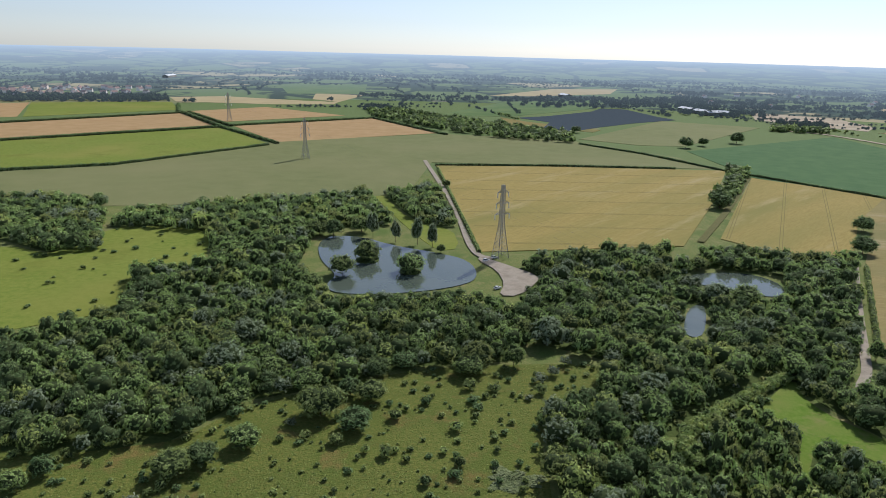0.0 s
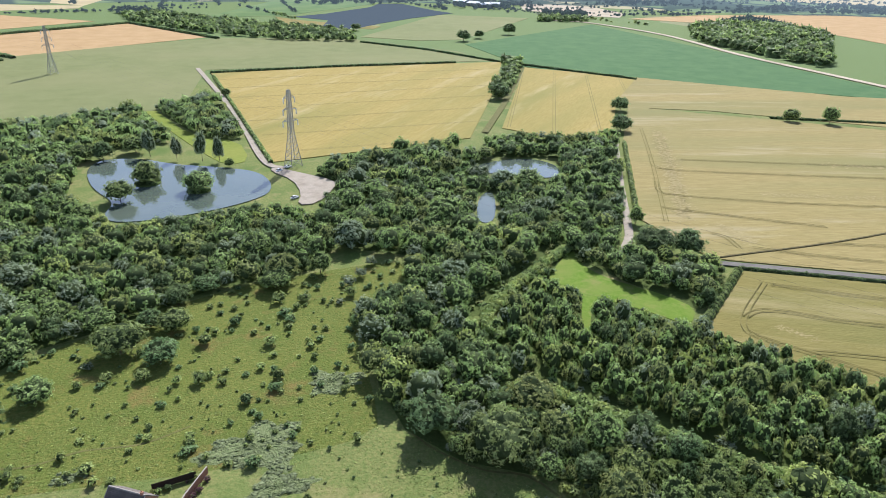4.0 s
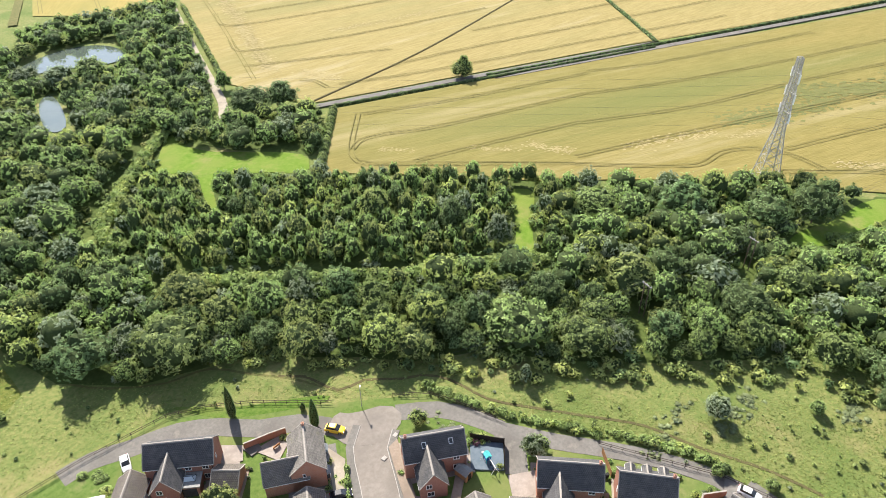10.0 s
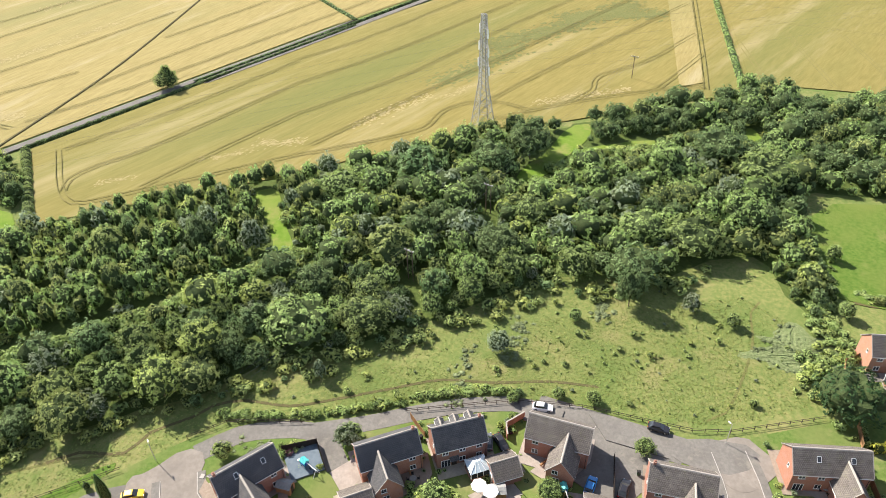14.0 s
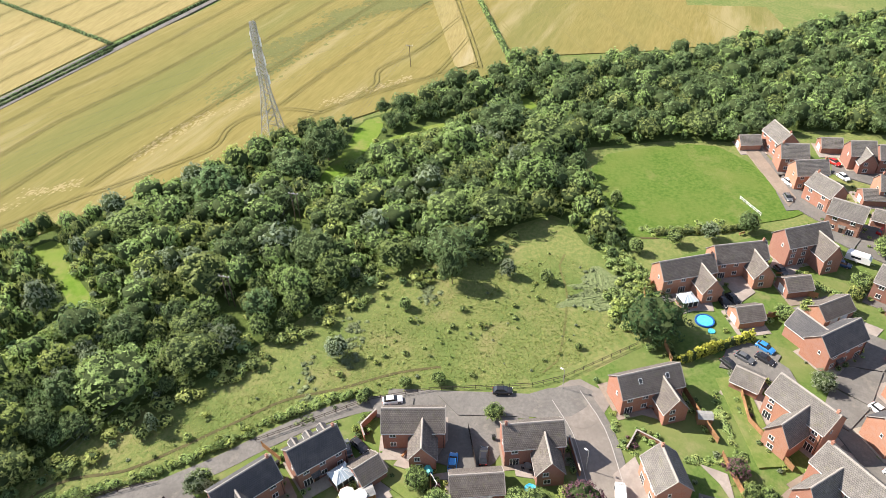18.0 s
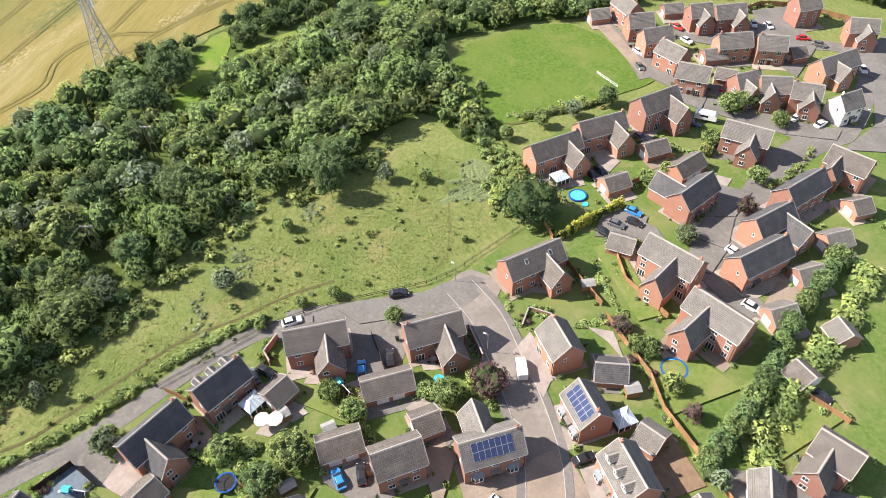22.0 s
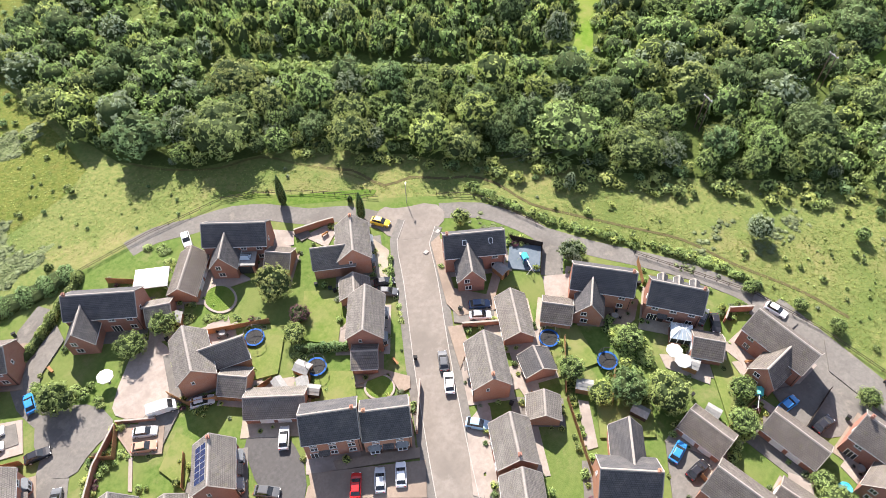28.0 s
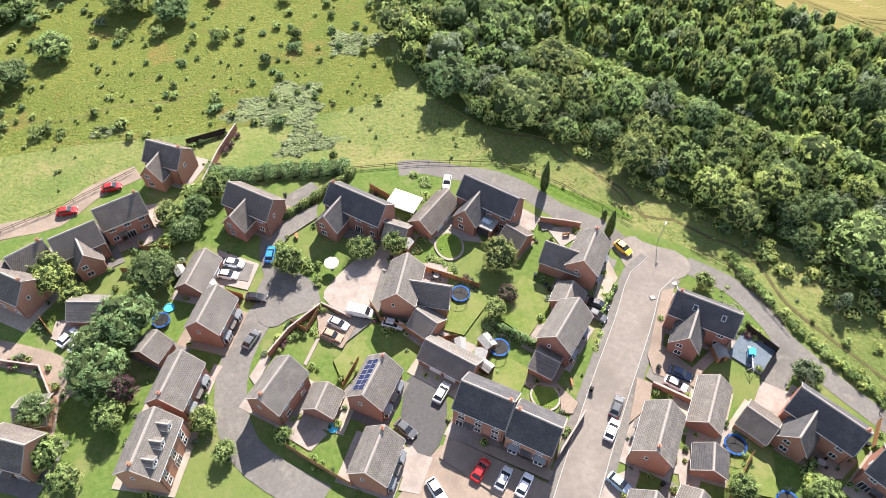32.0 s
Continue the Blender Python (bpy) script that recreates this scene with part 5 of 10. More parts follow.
HEDGE_4 = (1.0, 1.2, 0, [(55.3, 64.7), (49.3, 58.7)])
HEDGE_5 = (3.0, 2.0, 0, [(176.8, 184.7), (134.9, 151.3)])
HEDGE_6 = (1.6, 1.2, 1, [(179.1, 187.1), (319.6, 109.5)])
HEDGE_7 = (1.6, 1.2, 1, [(242.6, 155.5), (377.2, 81.6), (476.8, 28.3)])
HEDGE_8 = (2.5, 1.6, 0, [(395.8, -67.3), (256.1, -63.2)])
HEDGE_9 = (2.0, 1.4, 1, [(420.6, 200.1), (327.0, 111.4)])
HEDGE_10 = (3.0, 2.2, 1, [(-9.9, 662.9), (114.1, 675.9), (230.3, 677.2)])
HEDGE_11 = (4.0, 2.5, 1, [(-381.3, 575.2), (-304.5, 617.6), (-201.5, 773.1)])
HEDGE_12 = (5.0, 3, 1, [(-492.7, 751.3), (-307.0, 931.0), (-194.0, 785.0)])
HEDGE_13 = (5.0, 3, 1, [(-300, 948), (-118.0, 1105.8), (0.5, 911.6)])
HEDGE_14 = (3.0, 2.2, 1, [(166.4, 851.7), (226.6, 776.3), (280.6, 668.4), (365.0, 553.8)])
HEDGE_15 = (2.5, 2.0, 0, [(-6.9, 644.2), (20.4, 367.1)])
HEDGE_16 = (5, 3, 1, [(-595.4, 913.5), (-418.1, 1119.5), (-295.6, 944.4)])
HEDGE_17 = (6, 4, 1, [(-487, 1254), (-441, 1133), (-307, 931)])
HEDGE_18 = (2.5, 1.8, 0, [(233.2, 357.7), (172.9, 247.7)])
HEDGE_19 = (2.5, 1.5, 1, [(375.7, 393.8), (529.7, 319.4)])
HEDGE_21 = (3.4, 3.0, 1, [(33.5, -58.0), (36.8, -59.5), (39.5, -66.0), (43.3, -74.0), (47.8, -82.0), (54.1, -90.8), (60.5, -104.0), (64.4, -112.6)])
HEDGE_20 = (2.0, 1.4, 4, [(140.7, -74.9), (138.9, -92.5), (140.0, -102.5)])
TRAMPOLINE_SPOTS = [(25.0, 70.5, 1.9), (60.9, 29.2, 1.9), (64.0, 18.5, 1.9), (28.5, 57.2, 1.9), (-30.9, 79.2, 1.7)]
POOL_SPOTS = [(106.1, -72.9, 2.2), (54.7, -64.9, 2.6), (-29.5, 82.1, 1.0), (-3.6, 50.1, 0.9), (69.8, -22.7, 1.1), (102.7, -73.0, 0.8)]
CONSERVATORY_SPOTS = [(77.2, 11.3, -60), (48.5, -49.6, -90), (112.3, -71.2, -86)]
GAZEBO_SPOTS = [(19.9, 95.7, -40)]
PARASOL_SPOTS = [(72.8, 10.3), (72.0, 8.1), (2.1, 83.2)]
SHED_SPOTS = [(67.1, -0.5, 50), (56.8, 18.7, 75), (73.0, 6.7, 60), (21.6, 59.0, 35), (24.4, 56.1, 10), (53.4, -54.7, 35), (-26.8, 89.3, 66), (67.1, 45.5, 40), (54.7, -77.4, 70), (59.0, 8.8, 55), (17.7, 84.5, 0), (26.5, 58.5, 64), (24.8, 53.8, 80), (79.2, -60.1, 30), (-21.5, 84.8, 70)]
LAMP_SPOTS = [(68.5, 72.7), (92.0, -35.1), (72.2, -33.9), (74.3, -36.2), (42.0, 57.2), (100.3, -155.9)]
POLE_SPOTS = [(130.9, 36.8), (165.1, 21.7), (166.0, 21.0), (270.9, -21.7)]
PYLON_SPOTS = [(217.9, 31.1), (31.7, 360.1), (-141.4, 685.0), (-321.4, 1017.3)]
BIN_SPOTS = [(41.9, 68.1, 45), (42.1, 67.0, 69), (82.6, 24.3, 36), (82.6, 23.3, 60), (55.1, 45.8, 15), (14.0, 82.5, 78), (-4.4, 105.1, 78), (83.7, 7.8, 6), (68.1, 3.7, 75), (46.1, 26.4, 15), (40.7, 70.9, 60), (41.6, 45.0, 45), (7.6, 100.7, 0), (14.1, 58.6, 60), (81.7, -18.3, 0)]
PLAYSET_SPOTS = [(72.5, 43.7, 60), (75.6, -4.8, 20)]
BENCH_SPOTS = [(42.1, 86.9, 50), (74.1, 23.3, 40), (80.9, -0.7, 145), (50.7, 79.4, 175), (49.7, 24.8, 20), (68.4, -20.8, 150), (-3.6, 93.3, 90), (38.8, 47.4, 80), (136.4, -97.5, 105), (118.8, -98.2, 70), (63.4, -77.3, 80), (71.2, -49.2, 90)]
BARN_SPOTS = [(299, 1761, 50, 12), (501, 1360, 34, 20), (508, 1331, 26, 110), (489, 1409, 44, 12), (534, 1338, 22, 60), (-899, 2261, 90, 5)]
PAVE_PATIO_0 = [
    [(72.9, 36.6), (75.3, 33.2), (71.1, 30.7), (68.5, 33.8)], [(78.9, 1.6), (82.4, -1.3), (78.5, -5.1), (76.4, -3.5)], [(75.8, -3.7), (75.7, -10.5), (74.1, -9.9), (74.8, -2.9)],
    [(76.8, -21.0), (75.9, -27.0), (71.1, -25.9), (72.9, -20.7)], [(22.1, 78.5), (24.7, 75.6), (18.3, 62.5), (15.9, 64.1)], [(42.0, 63.5), (43.2, 62.4), (35.9, 54.7), (34.1, 55.9)],
    [(59.8, 46.8), (59.0, 40.7), (54.9, 39.1), (53.7, 44.5)], [(44.5, 88.8), (46.7, 85.7), (42.4, 80.6), (41.2, 84.6)], [(65.2, -41.0), (70.7, -41.6), (70.8, -43.4), (61.1, -43.3)],
    [(43.8, -39.8), (43.9, -41.4), (32.7, -41.6), (32.4, -39.4)],
]
PAVE_PATIO_1 = [
    [(85.5, -49.1), (81.8, -55.2), (79.9, -53.7), (83.7, -47.0)], [(118.2, -72.1), (116.0, -78.6), (108.9, -76.6), (110.0, -71.2)], [(31.8, -41.1), (30.9, -48.8), (27.2, -49.7), (26.6, -42.4)],
    [(26.9, -53.7), (29.2, -59.3), (21.2, -59.2), (23.0, -53.3)], [(77.1, -10.7), (79.0, -12.4), (77.7, -14.7), (75.5, -13.5)], [(71.8, 12.2), (77.5, 4.5), (72.3, 2.3), (70.1, 9.9)],
    [(20.8, 61.7), (24.4, 55.8), (22.4, 54.5), (19.1, 59.6)], [(14.8, 82.4), (22.2, 79.0), (20.4, 72.3), (15.1, 73.7)], [(-11.4, 52.6), (-7.4, 53.6), (-4.7, 49.2), (-7.9, 47.0)],
    [(5.5, 42.4), (8.6, 43.5), (9.5, 41.2), (5.9, 38.3)],
]
PAVE_PATIO_2 = [
    [(-22.1, 67.7), (-20.6, 66.8), (-23.4, 62.9), (-23.8, 64.1)], [(-50.0, 84.5), (-44.9, 84.4), (-45.6, 77.1), (-50.7, 80.9)], [(38.2, 30.0), (42.7, 30.2), (30.5, 19.7), (29.7, 21.3)],
    [(86.4, -72.9), (81.8, -75.8), (70.4, -72.6), (73.2, -69.0)], [(-37.4, 110.4), (-29.9, 110.1), (-28.8, 104.9), (-35.1, 103.3)], [(47.4, 82.6), (52.8, 81.2), (52.6, 78.2), (48.7, 76.6)],
    [(54.5, 18.2), (55.4, 16.6), (49.6, 10.8), (48.0, 11.8)], [(66.4, -14.7), (67.6, -18.4), (65.2, -19.6), (62.7, -16.6)], [(70.3, -38.4), (73.4, -43.8), (63.1, -44.2), (58.7, -39.2)],
    [(27.6, 91.3), (32.9, 84.6), (33.3, 81.9), (28.2, 84.2)],
]
PAVE_PATIO_3 = [
    [(44.7, 33.6), (43.3, 28.9), (33.3, 18.0), (30.9, 18.9)], [(80.5, -70.3), (74.1, -73.2), (67.1, -69.5), (75.5, -70.0)], [(69.9, -55.0), (67.0, -59.1), (60.0, -57.4), (65.3, -56.8)],
    [(71.7, -42.0), (70.7, -44.3), (61.7, -43.2), (61.8, -40.6)], [(43.8, -38.5), (43.7, -41.6), (36.8, -40.0), (37.8, -37.4)], [(53.2, 17.0), (54.4, 16.1), (50.0, 11.4), (48.3, 12.6)],
    [(55.4, 35.0), (59.7, 31.0), (51.5, 24.9), (49.7, 26.7)], [(39.2, 28.3), (41.2, 26.8), (35.3, 21.6), (33.2, 22.5)], [(43.9, 88.8), (47.1, 85.2), (44.6, 82.3), (41.8, 84.4)],
    [(40.6, 64.4), (42.0, 63.9), (36.1, 57.2), (34.3, 59.2)],
]
PAVE_PATIO_4 = [
    [(20.5, 77.8), (25.2, 76.2), (23.5, 70.6), (20.0, 73.7)], [(18.4, 64.2), (26.2, 57.8), (24.6, 55.3), (17.4, 62.9)], [(72.0, 38.7), (76.0, 35.0), (72.1, 32.0), (68.0, 35.0)],
    [(23.5, 70.6), (24.0, 69.6), (19.4, 63.0), (18.1, 63.8)], [(32.7, 22.4), (34.4, 21.1), (31.4, 17.8), (30.2, 19.1)], [(78.7, -1.4), (81.7, 2.3), (84.3, 1.1), (80.7, -3.6)],
]
PAVE_PATIO_5 = [
    [(-22.2, 86.8), (-19.4, 93.9), (-11.8, 88.2), (-14.7, 82.4)], [(-11.4, 50.5), (-8.0, 54.9), (-4.3, 52.3), (-8.2, 47.2)],
    [(20.9, 79.9), (24.8, 78.3), (21.4, 71.2), (17.7, 63.1), (15.2, 64.5)], [(8.3, 42.6), (11.4, 40.6), (7.7, 35.4), (4.7, 36.9)],
    [(-16.3, 63.5), (-13.2, 67.5), (-12.1, 66.2), (-15.4, 61.3)], [(-6.6, 63.6), (-3.3, 68.5), (-2.9, 68.0), (-6.2, 63.0)],
    [(-37.4, 103.2), (-30.8, 103.1), (-28.8, 100.8), (-35.5, 98.4)], [(49.6, 27.6), (54.6, 27.8), (51.4, 24.1), (48.7, 25.2)],
    [(57.7, 29.5), (61.1, 32.7), (64.5, 29.0), (60.9, 26.3)],
]
PAVE_PATIO_6 = [
    [(120.5, -83.3), (120.6, -89.1), (113.5, -89.3), (110.7, -84.3)],
    [(118.9, -69.2), (117.8, -73.6), (110.2, -74.2), (109.3, -69.0)],
    [(125.6, -101.0), (120.2, -104.6), (117.2, -100.9), (122.3, -97.7)],
    [(100.7, -107.1), (96.6, -110.8), (93.8, -106.4), (98.0, -104.0)],
    [(71.4, -41.6), (71.4, -44.1), (61.3, -42.6), (61.3, -40.4)],
    [(68.8, -82.5), (64.9, -86.2), (58.8, -88.9), (57.8, -86.2), (63.0, -82.9), (67.0, -81.2)],
    [(60.6, -64.9), (57.2, -69.5), (54.2, -67.4), (57.4, -64.5)],
    [(42.7, -38.6), (43.0, -40.6), (37.5, -40.0), (38.3, -37.9)],
]
PAVE_DRIVE_3 = [
    [(-7.4, 96.3), (-2.0, 99.7), (2.0, 101.4), (1.2, 97.3), (-5.2, 93.8), (-8.5, 89.6), (-11.3, 87.4), (-10.8, 90.1)],
    [(157.5, -118.4), (144.2, -118.6), (135.1, -122.2), (125.3, -131.2), (128.4, -136.2), (139.8, -128.2), (150.8, -125.0), (162.5, -124.3)],
    [(121.5, -173.8), (117.8, -176.8), (99.8, -159.2), (94.9, -143.6), (89.3, -153.5), (135.2, -200.8), (133.8, -192.5)],
    [(99.2, -73.2), (99.9, -78.3), (89.0, -83.8), (81.9, -83.1), (85.9, -73.8)],
]
PAVE_YARD_0 = [
    [(14.6, 43.7), (28.9, 30.9), (24.5, 26.6), (12.4, 40.3)],
    [(54.4, 48.7), (63.6, 61.2), (66.3, 61.2), (58.1, 50.0), (61.1, 44.3), (66.7, 47.0), (67.3, 45.3), (62.3, 42.9), (59.9, 40.5), (53.8, 45.1)],
    [(50.6, 45.1), (52.8, 43.3), (50.1, 39.5), (45.4, 37.5)], [(70.7, 25.0), (75.0, 26.3), (79.6, 21.4), (75.1, 19.5), (71.0, 20.4)],
    [(-2.6, 73.0), (-1.1, 74.6), (3.9, 68.6), (0.7, 64.7), (-3.0, 68.3)], [(18.7, 42.3), (29.9, 33.1), (28.6, 31.9), (18.0, 40.7)],
    [(31.1, 49.2), (36.0, 48.4), (38.4, 43.4), (36.8, 41.7), (34.9, 42.5), (36.3, 46.7)],
]
PAVE_GRAV_0 = [
    [(56.6, 71.3), (56.6, 66.4), (51.5, 61.3), (49.9, 63.2)],
]
PAVE_SOIL_0 = [
    [(44.8, -51.2), (44.3, -56.4), (33.1, -56.4), (33.5, -48.7)],
]
PAVE_DRIVE_0 = [
    [(30.1, -69.5), (22.3, -77.8), (17.7, -74.1), (22.6, -64.3)], [(78.4, -6.2), (82.7, -9.4), (80.2, -17.3), (73.7, -14.6)], [(58.2, 2.6), (60.1, -4.0), (52.1, -8.3), (53.1, -1.1)],
    [(59.8, -15.3), (62.8, -18.0), (57.5, -21.9), (55.5, -17.7)], [(-19.3, 92.2), (-12.9, 88.3), (-14.4, 84.4), (-20.7, 87.5)], [(-1.9, 71.6), (3.2, 72.9), (7.3, 69.1), (1.3, 65.7)],
    [(-29.8, 72.8), (-25.0, 69.1), (-26.0, 68.2), (-29.9, 70.4)], [(57.0, 49.6), (61.7, 42.8), (56.5, 38.7), (52.2, 44.9)], [(100.4, -76.7), (92.9, -84.2), (87.3, -78.2), (92.1, -69.6)],
    [(115.3, -80.6), (111.8, -84.2), (106.5, -83.6), (107.5, -78.9)],
]
PAVE_DRIVE_1 = [
    [(66.3, -85.1), (62.8, -91.2), (55.3, -91.1), (59.8, -86.6)], [(46.4, 84.7), (49.7, 84.5), (48.7, 81.5), (46.3, 81.7)], [(96.0, 5.4), (94.5, -4.0), (90.0, -3.1), (90.7, 3.9)],
    [(94.5, -9.0), (92.3, -20.8), (86.3, -24.0), (88.6, -12.4)], [(166.2, -172.9), (163.3, -184.9), (152.7, -177.7), (154.9, -165.7)], [(183.7, -122.8), (182.9, -126.8), (165.3, -124.6), (165.1, -120.2)],
    [(134.6, -134.0), (132.7, -138.6), (126.4, -137.5), (127.7, -130.6)], [(154.4, -117.5), (153.8, -123.3), (144.2, -119.9), (144.5, -115.1)], [(57.8, 2.9), (59.2, -5.0), (54.1, -5.7), (49.7, -3.2)],
    [(49.7, -3.2), (53.6, -5.7), (44.0, -10.6), (42.3, -7.0)],
]
PAVE_DRIVE_2 = [
    [(163.4, -136.9), (157.8, -151.6), (146.7, -160.2), (141.7, -156.2)], [(147.8, -157.9), (157.6, -169.1), (157.8, -180.7), (139.5, -176.0)], [(142.5, -156.8), (149.9, -161.8), (138.9, -175.5), (127.0, -157.3)],
    [(135.9, -121.5), (128.6, -126.9), (124.6, -122.0), (132.5, -118.2)], [(128.3, -127.0), (110.4, -140.8), (105.9, -135.0), (124.3, -122.2)], [(110.0, -140.9), (101.5, -149.8), (98.7, -145.2), (105.8, -135.3)],
    [(99.5, -103.0), (90.5, -111.8), (85.0, -102.7), (87.9, -96.1)], [(87.6, -95.8), (84.8, -102.4), (77.0, -94.3), (83.5, -89.7)], [(83.1, -89.5), (76.7, -94.0), (72.2, -86.4), (76.6, -83.3)],
    [(76.3, -83.2), (71.9, -86.2), (60.0, -89.3), (58.3, -84.5)],
]
PAVE_PLAY_0 = [
    [(74.4, 49.0), (77.8, 43.4), (72.5, 39.8), (68.9, 45.1)],
]
PAVE_PAVE_0 = [
    [(71.7, 29.4), (75.8, 21.2), (72.8, 19.8), (66.9, 27.0)], [(55.9, -13.9), (58.8, -18.9), (53.1, -19.2), (45.2, -13.0)], [(181.3, -120.9), (178.6, -124.7), (149.7, -121.1), (146.1, -116.7)],
    [(60.0, -89.3), (65.1, -97.8), (61.3, -102.6), (52.1, -90.3)], [(62.6, -68.7), (54.4, -70.8), (55.1, -67.4), (60.9, -65.6)],
]
PAVE_LAWNB_0 = [
    [(62.6, 31.6), (66.9, 27.0), (62.9, 19.5), (55.8, 23.2)], [(24.5, 76.1), (30.7, 68.3), (23.1, 61.6), (18.4, 64.5)], [(38.2, 71.7), (43.6, 66.0), (34.4, 57.9), (30.4, 63.7)],
    [(77.1, 5.5), (78.4, 2.6), (76.1, -5.7), (67.4, -3.9)], [(57.6, 16.8), (61.8, 8.0), (57.4, 4.4), (51.1, 11.4)], [(58.9, -59.9), (54.4, -70.8), (46.3, -73.6), (46.5, -57.8)],
    [(40.0, -67.5), (46.0, -87.6), (34.3, -87.3), (31.2, -64.0)], [(89.1, -67.4), (88.6, -73.0), (66.7, -70.2), (67.2, -65.2)], [(-1.3, 62.7), (4.5, 66.0), (5.8, 62.0), (-0.4, 56.7)],
    [(27.6, 57.2), (32.5, 51.7), (28.2, 46.4), (24.0, 52.7)],
]
ALL_TREES = TREES_0 + TREES_1 + TREES_2 + TREES_3 + TREES_4 + TREES_5 + TREES_6 + TREES_7 + TREES_8 + TREES_9 + TREES_10 + TREES_11
ALL_FENCES = [FENCE_0, FENCE_1, FENCE_2, FENCE_3, FENCE_4, FENCE_5, FENCE_6, FENCE_7, FENCE_9, FENCE_10, FENCE_11, FENCE_12, FENCE_13, FENCE_14, FENCE_15, FENCE_16, FENCE_17, FENCE_18, FENCE_19, FENCE_20, FENCE_21, FENCE_22, FENCE_23, FENCE_25, FENCE_26, FENCE_27, FENCE_28, FENCE_29, FENCE_30, FENCE_31, FENCE_32, FENCE_34, FENCE_36, FENCE_37, FENCE_38, FENCE_39, FENCE_40, FENCE_41, FENCE_42, FENCE_43, FENCE_44, FENCE_45, FENCE_48, FENCE_49, FENCE_50, FENCE_51]
ALL_HEDGES = [HEDGE_0, HEDGE_1, HEDGE_2, HEDGE_3, HEDGE_4, HEDGE_5, HEDGE_6, HEDGE_7, HEDGE_8, HEDGE_9, HEDGE_10, HEDGE_11, HEDGE_12, HEDGE_13, HEDGE_14, HEDGE_15, HEDGE_16, HEDGE_17, HEDGE_18, HEDGE_19, HEDGE_20, HEDGE_21]
ALL_RAILINGS = [RAILING_0, RAILING_1, RAILING_2, RAILING_3]

# ---- the land ----
def ground_material():
    m = material("ground_meadow", (0.105, 0.145, 0.040), (0.20, 0.205, 0.075), 0.9, 0.95, 0.2, 1.3, (0.098, 0.145, 0.038), 0.06, c4=(0.24, 0.21, 0.095), patch=0.05)
    nt = m.node_tree
    b = nt.nodes["Principled BSDF"]
    near = b.inputs["Base Color"].links[0].from_socket
    geo = nt.nodes.new("ShaderNodeNewGeometry")
    warp = nt.nodes.new("ShaderNodeTexNoise")
    warp.inputs["Scale"].default_value = 0.002
    nt.links.new(geo.outputs["Position"], warp.inputs["Vector"])
    add = nt.nodes.new("ShaderNodeVectorMath")
    add.operation = "MULTIPLY_ADD"
    nt.links.new(warp.outputs["Color"], add.inputs[0])
    add.inputs[1].default_value = (120, 120, 0)
    nt.links.new(geo.outputs["Position"], add.inputs[2])
    vor = nt.nodes.new("ShaderNodeTexVoronoi")
    vor.distance = "MANHATTAN"
    vor.inputs["Scale"].default_value = 0.0042
    nt.links.new(add.outputs[0], vor.inputs["Vector"])
    cr = nt.nodes.new("ShaderNodeValToRGB")
    cr.color_ramp.interpolation = "CONSTANT"
    cols = [(0.12, 0.17, 0.06), (0.36, 0.29, 0.14), (0.08, 0.12, 0.055), (0.16, 0.19, 0.08), (0.43, 0.34, 0.18), (0.10, 0.15, 0.055), (0.19, 0.20, 0.10), (0.30, 0.27, 0.14)]
    for i, c in enumerate(cols):
        e = cr.color_ramp.elements[i] if i < 2 else cr.color_ramp.elements.new(0.0)
        e.position = i / len(cols)
        e.color = (*c, 1)
    sep = nt.nodes.new("ShaderNodeSeparateColor")
    nt.links.new(vor.outputs["Color"], sep.inputs[0])
    nt.links.new(sep.outputs[0], cr.inputs[0])
    ln = nt.nodes.new("ShaderNodeVectorMath")
    ln.operation = "LENGTH"
    nt.links.new(geo.outputs["Position"], ln.inputs[0])
    mr = nt.nodes.new("ShaderNodeMapRange")
    mr.inputs["From Min"].default_value, mr.inputs["From Max"].default_value = 600, 640
    nt.links.new(ln.outputs["Value"], mr.inputs["Value"])
    mix = nt.nodes.new("ShaderNodeMix")
    mix.data_type = "RGBA"
    nt.links.new(mr.outputs[0], mix.inputs[0])
    nt.links.new(near, mix.inputs[6])
    nt.links.new(cr.outputs[0], mix.inputs[7])
    nt.links.new(mix.outputs[2], b.inputs["Base Color"])
    return m


def rise(x, y):
    """Height of the land: flat around the village, climbing to low hills far off."""
    k = min(1.0, max(0.0, (math.hypot(x, y) - 2600) / 2200))
    return 68 * k * k * (3 - 2 * k)


NS = 120


def ring_sheet(rings, wobble):
    V, F = [], []
    for r in rings:
        for k in range(NS):
            a = 2 * math.pi * k / NS
            V.append((r * math.cos(a), r * math.sin(a), rise(r, 0) + (wobble * (math.sin(3 * a + 1) + 0.7 * math.sin(7 * a) + 0.5 * math.sin(17 * a)) if r > 4000 else 0)))
    for j in range(len(rings) - 1):
        for k in range(NS):
            a, b = j * NS + k, j * NS + (k + 1) % NS
            F.append((a, a + NS, b + NS, b))
    return V, F


V, F = ring_sheet([0.5, 100, 200, 300, 500, 800, 1200, 1500], 0)
F.append(tuple(range(NS)))
tagged(piece("ground", mesh_data("ground", V, F, ground_material(), True)), "rough meadow grass running out to a patchwork of fields", "ground", kind="structure")


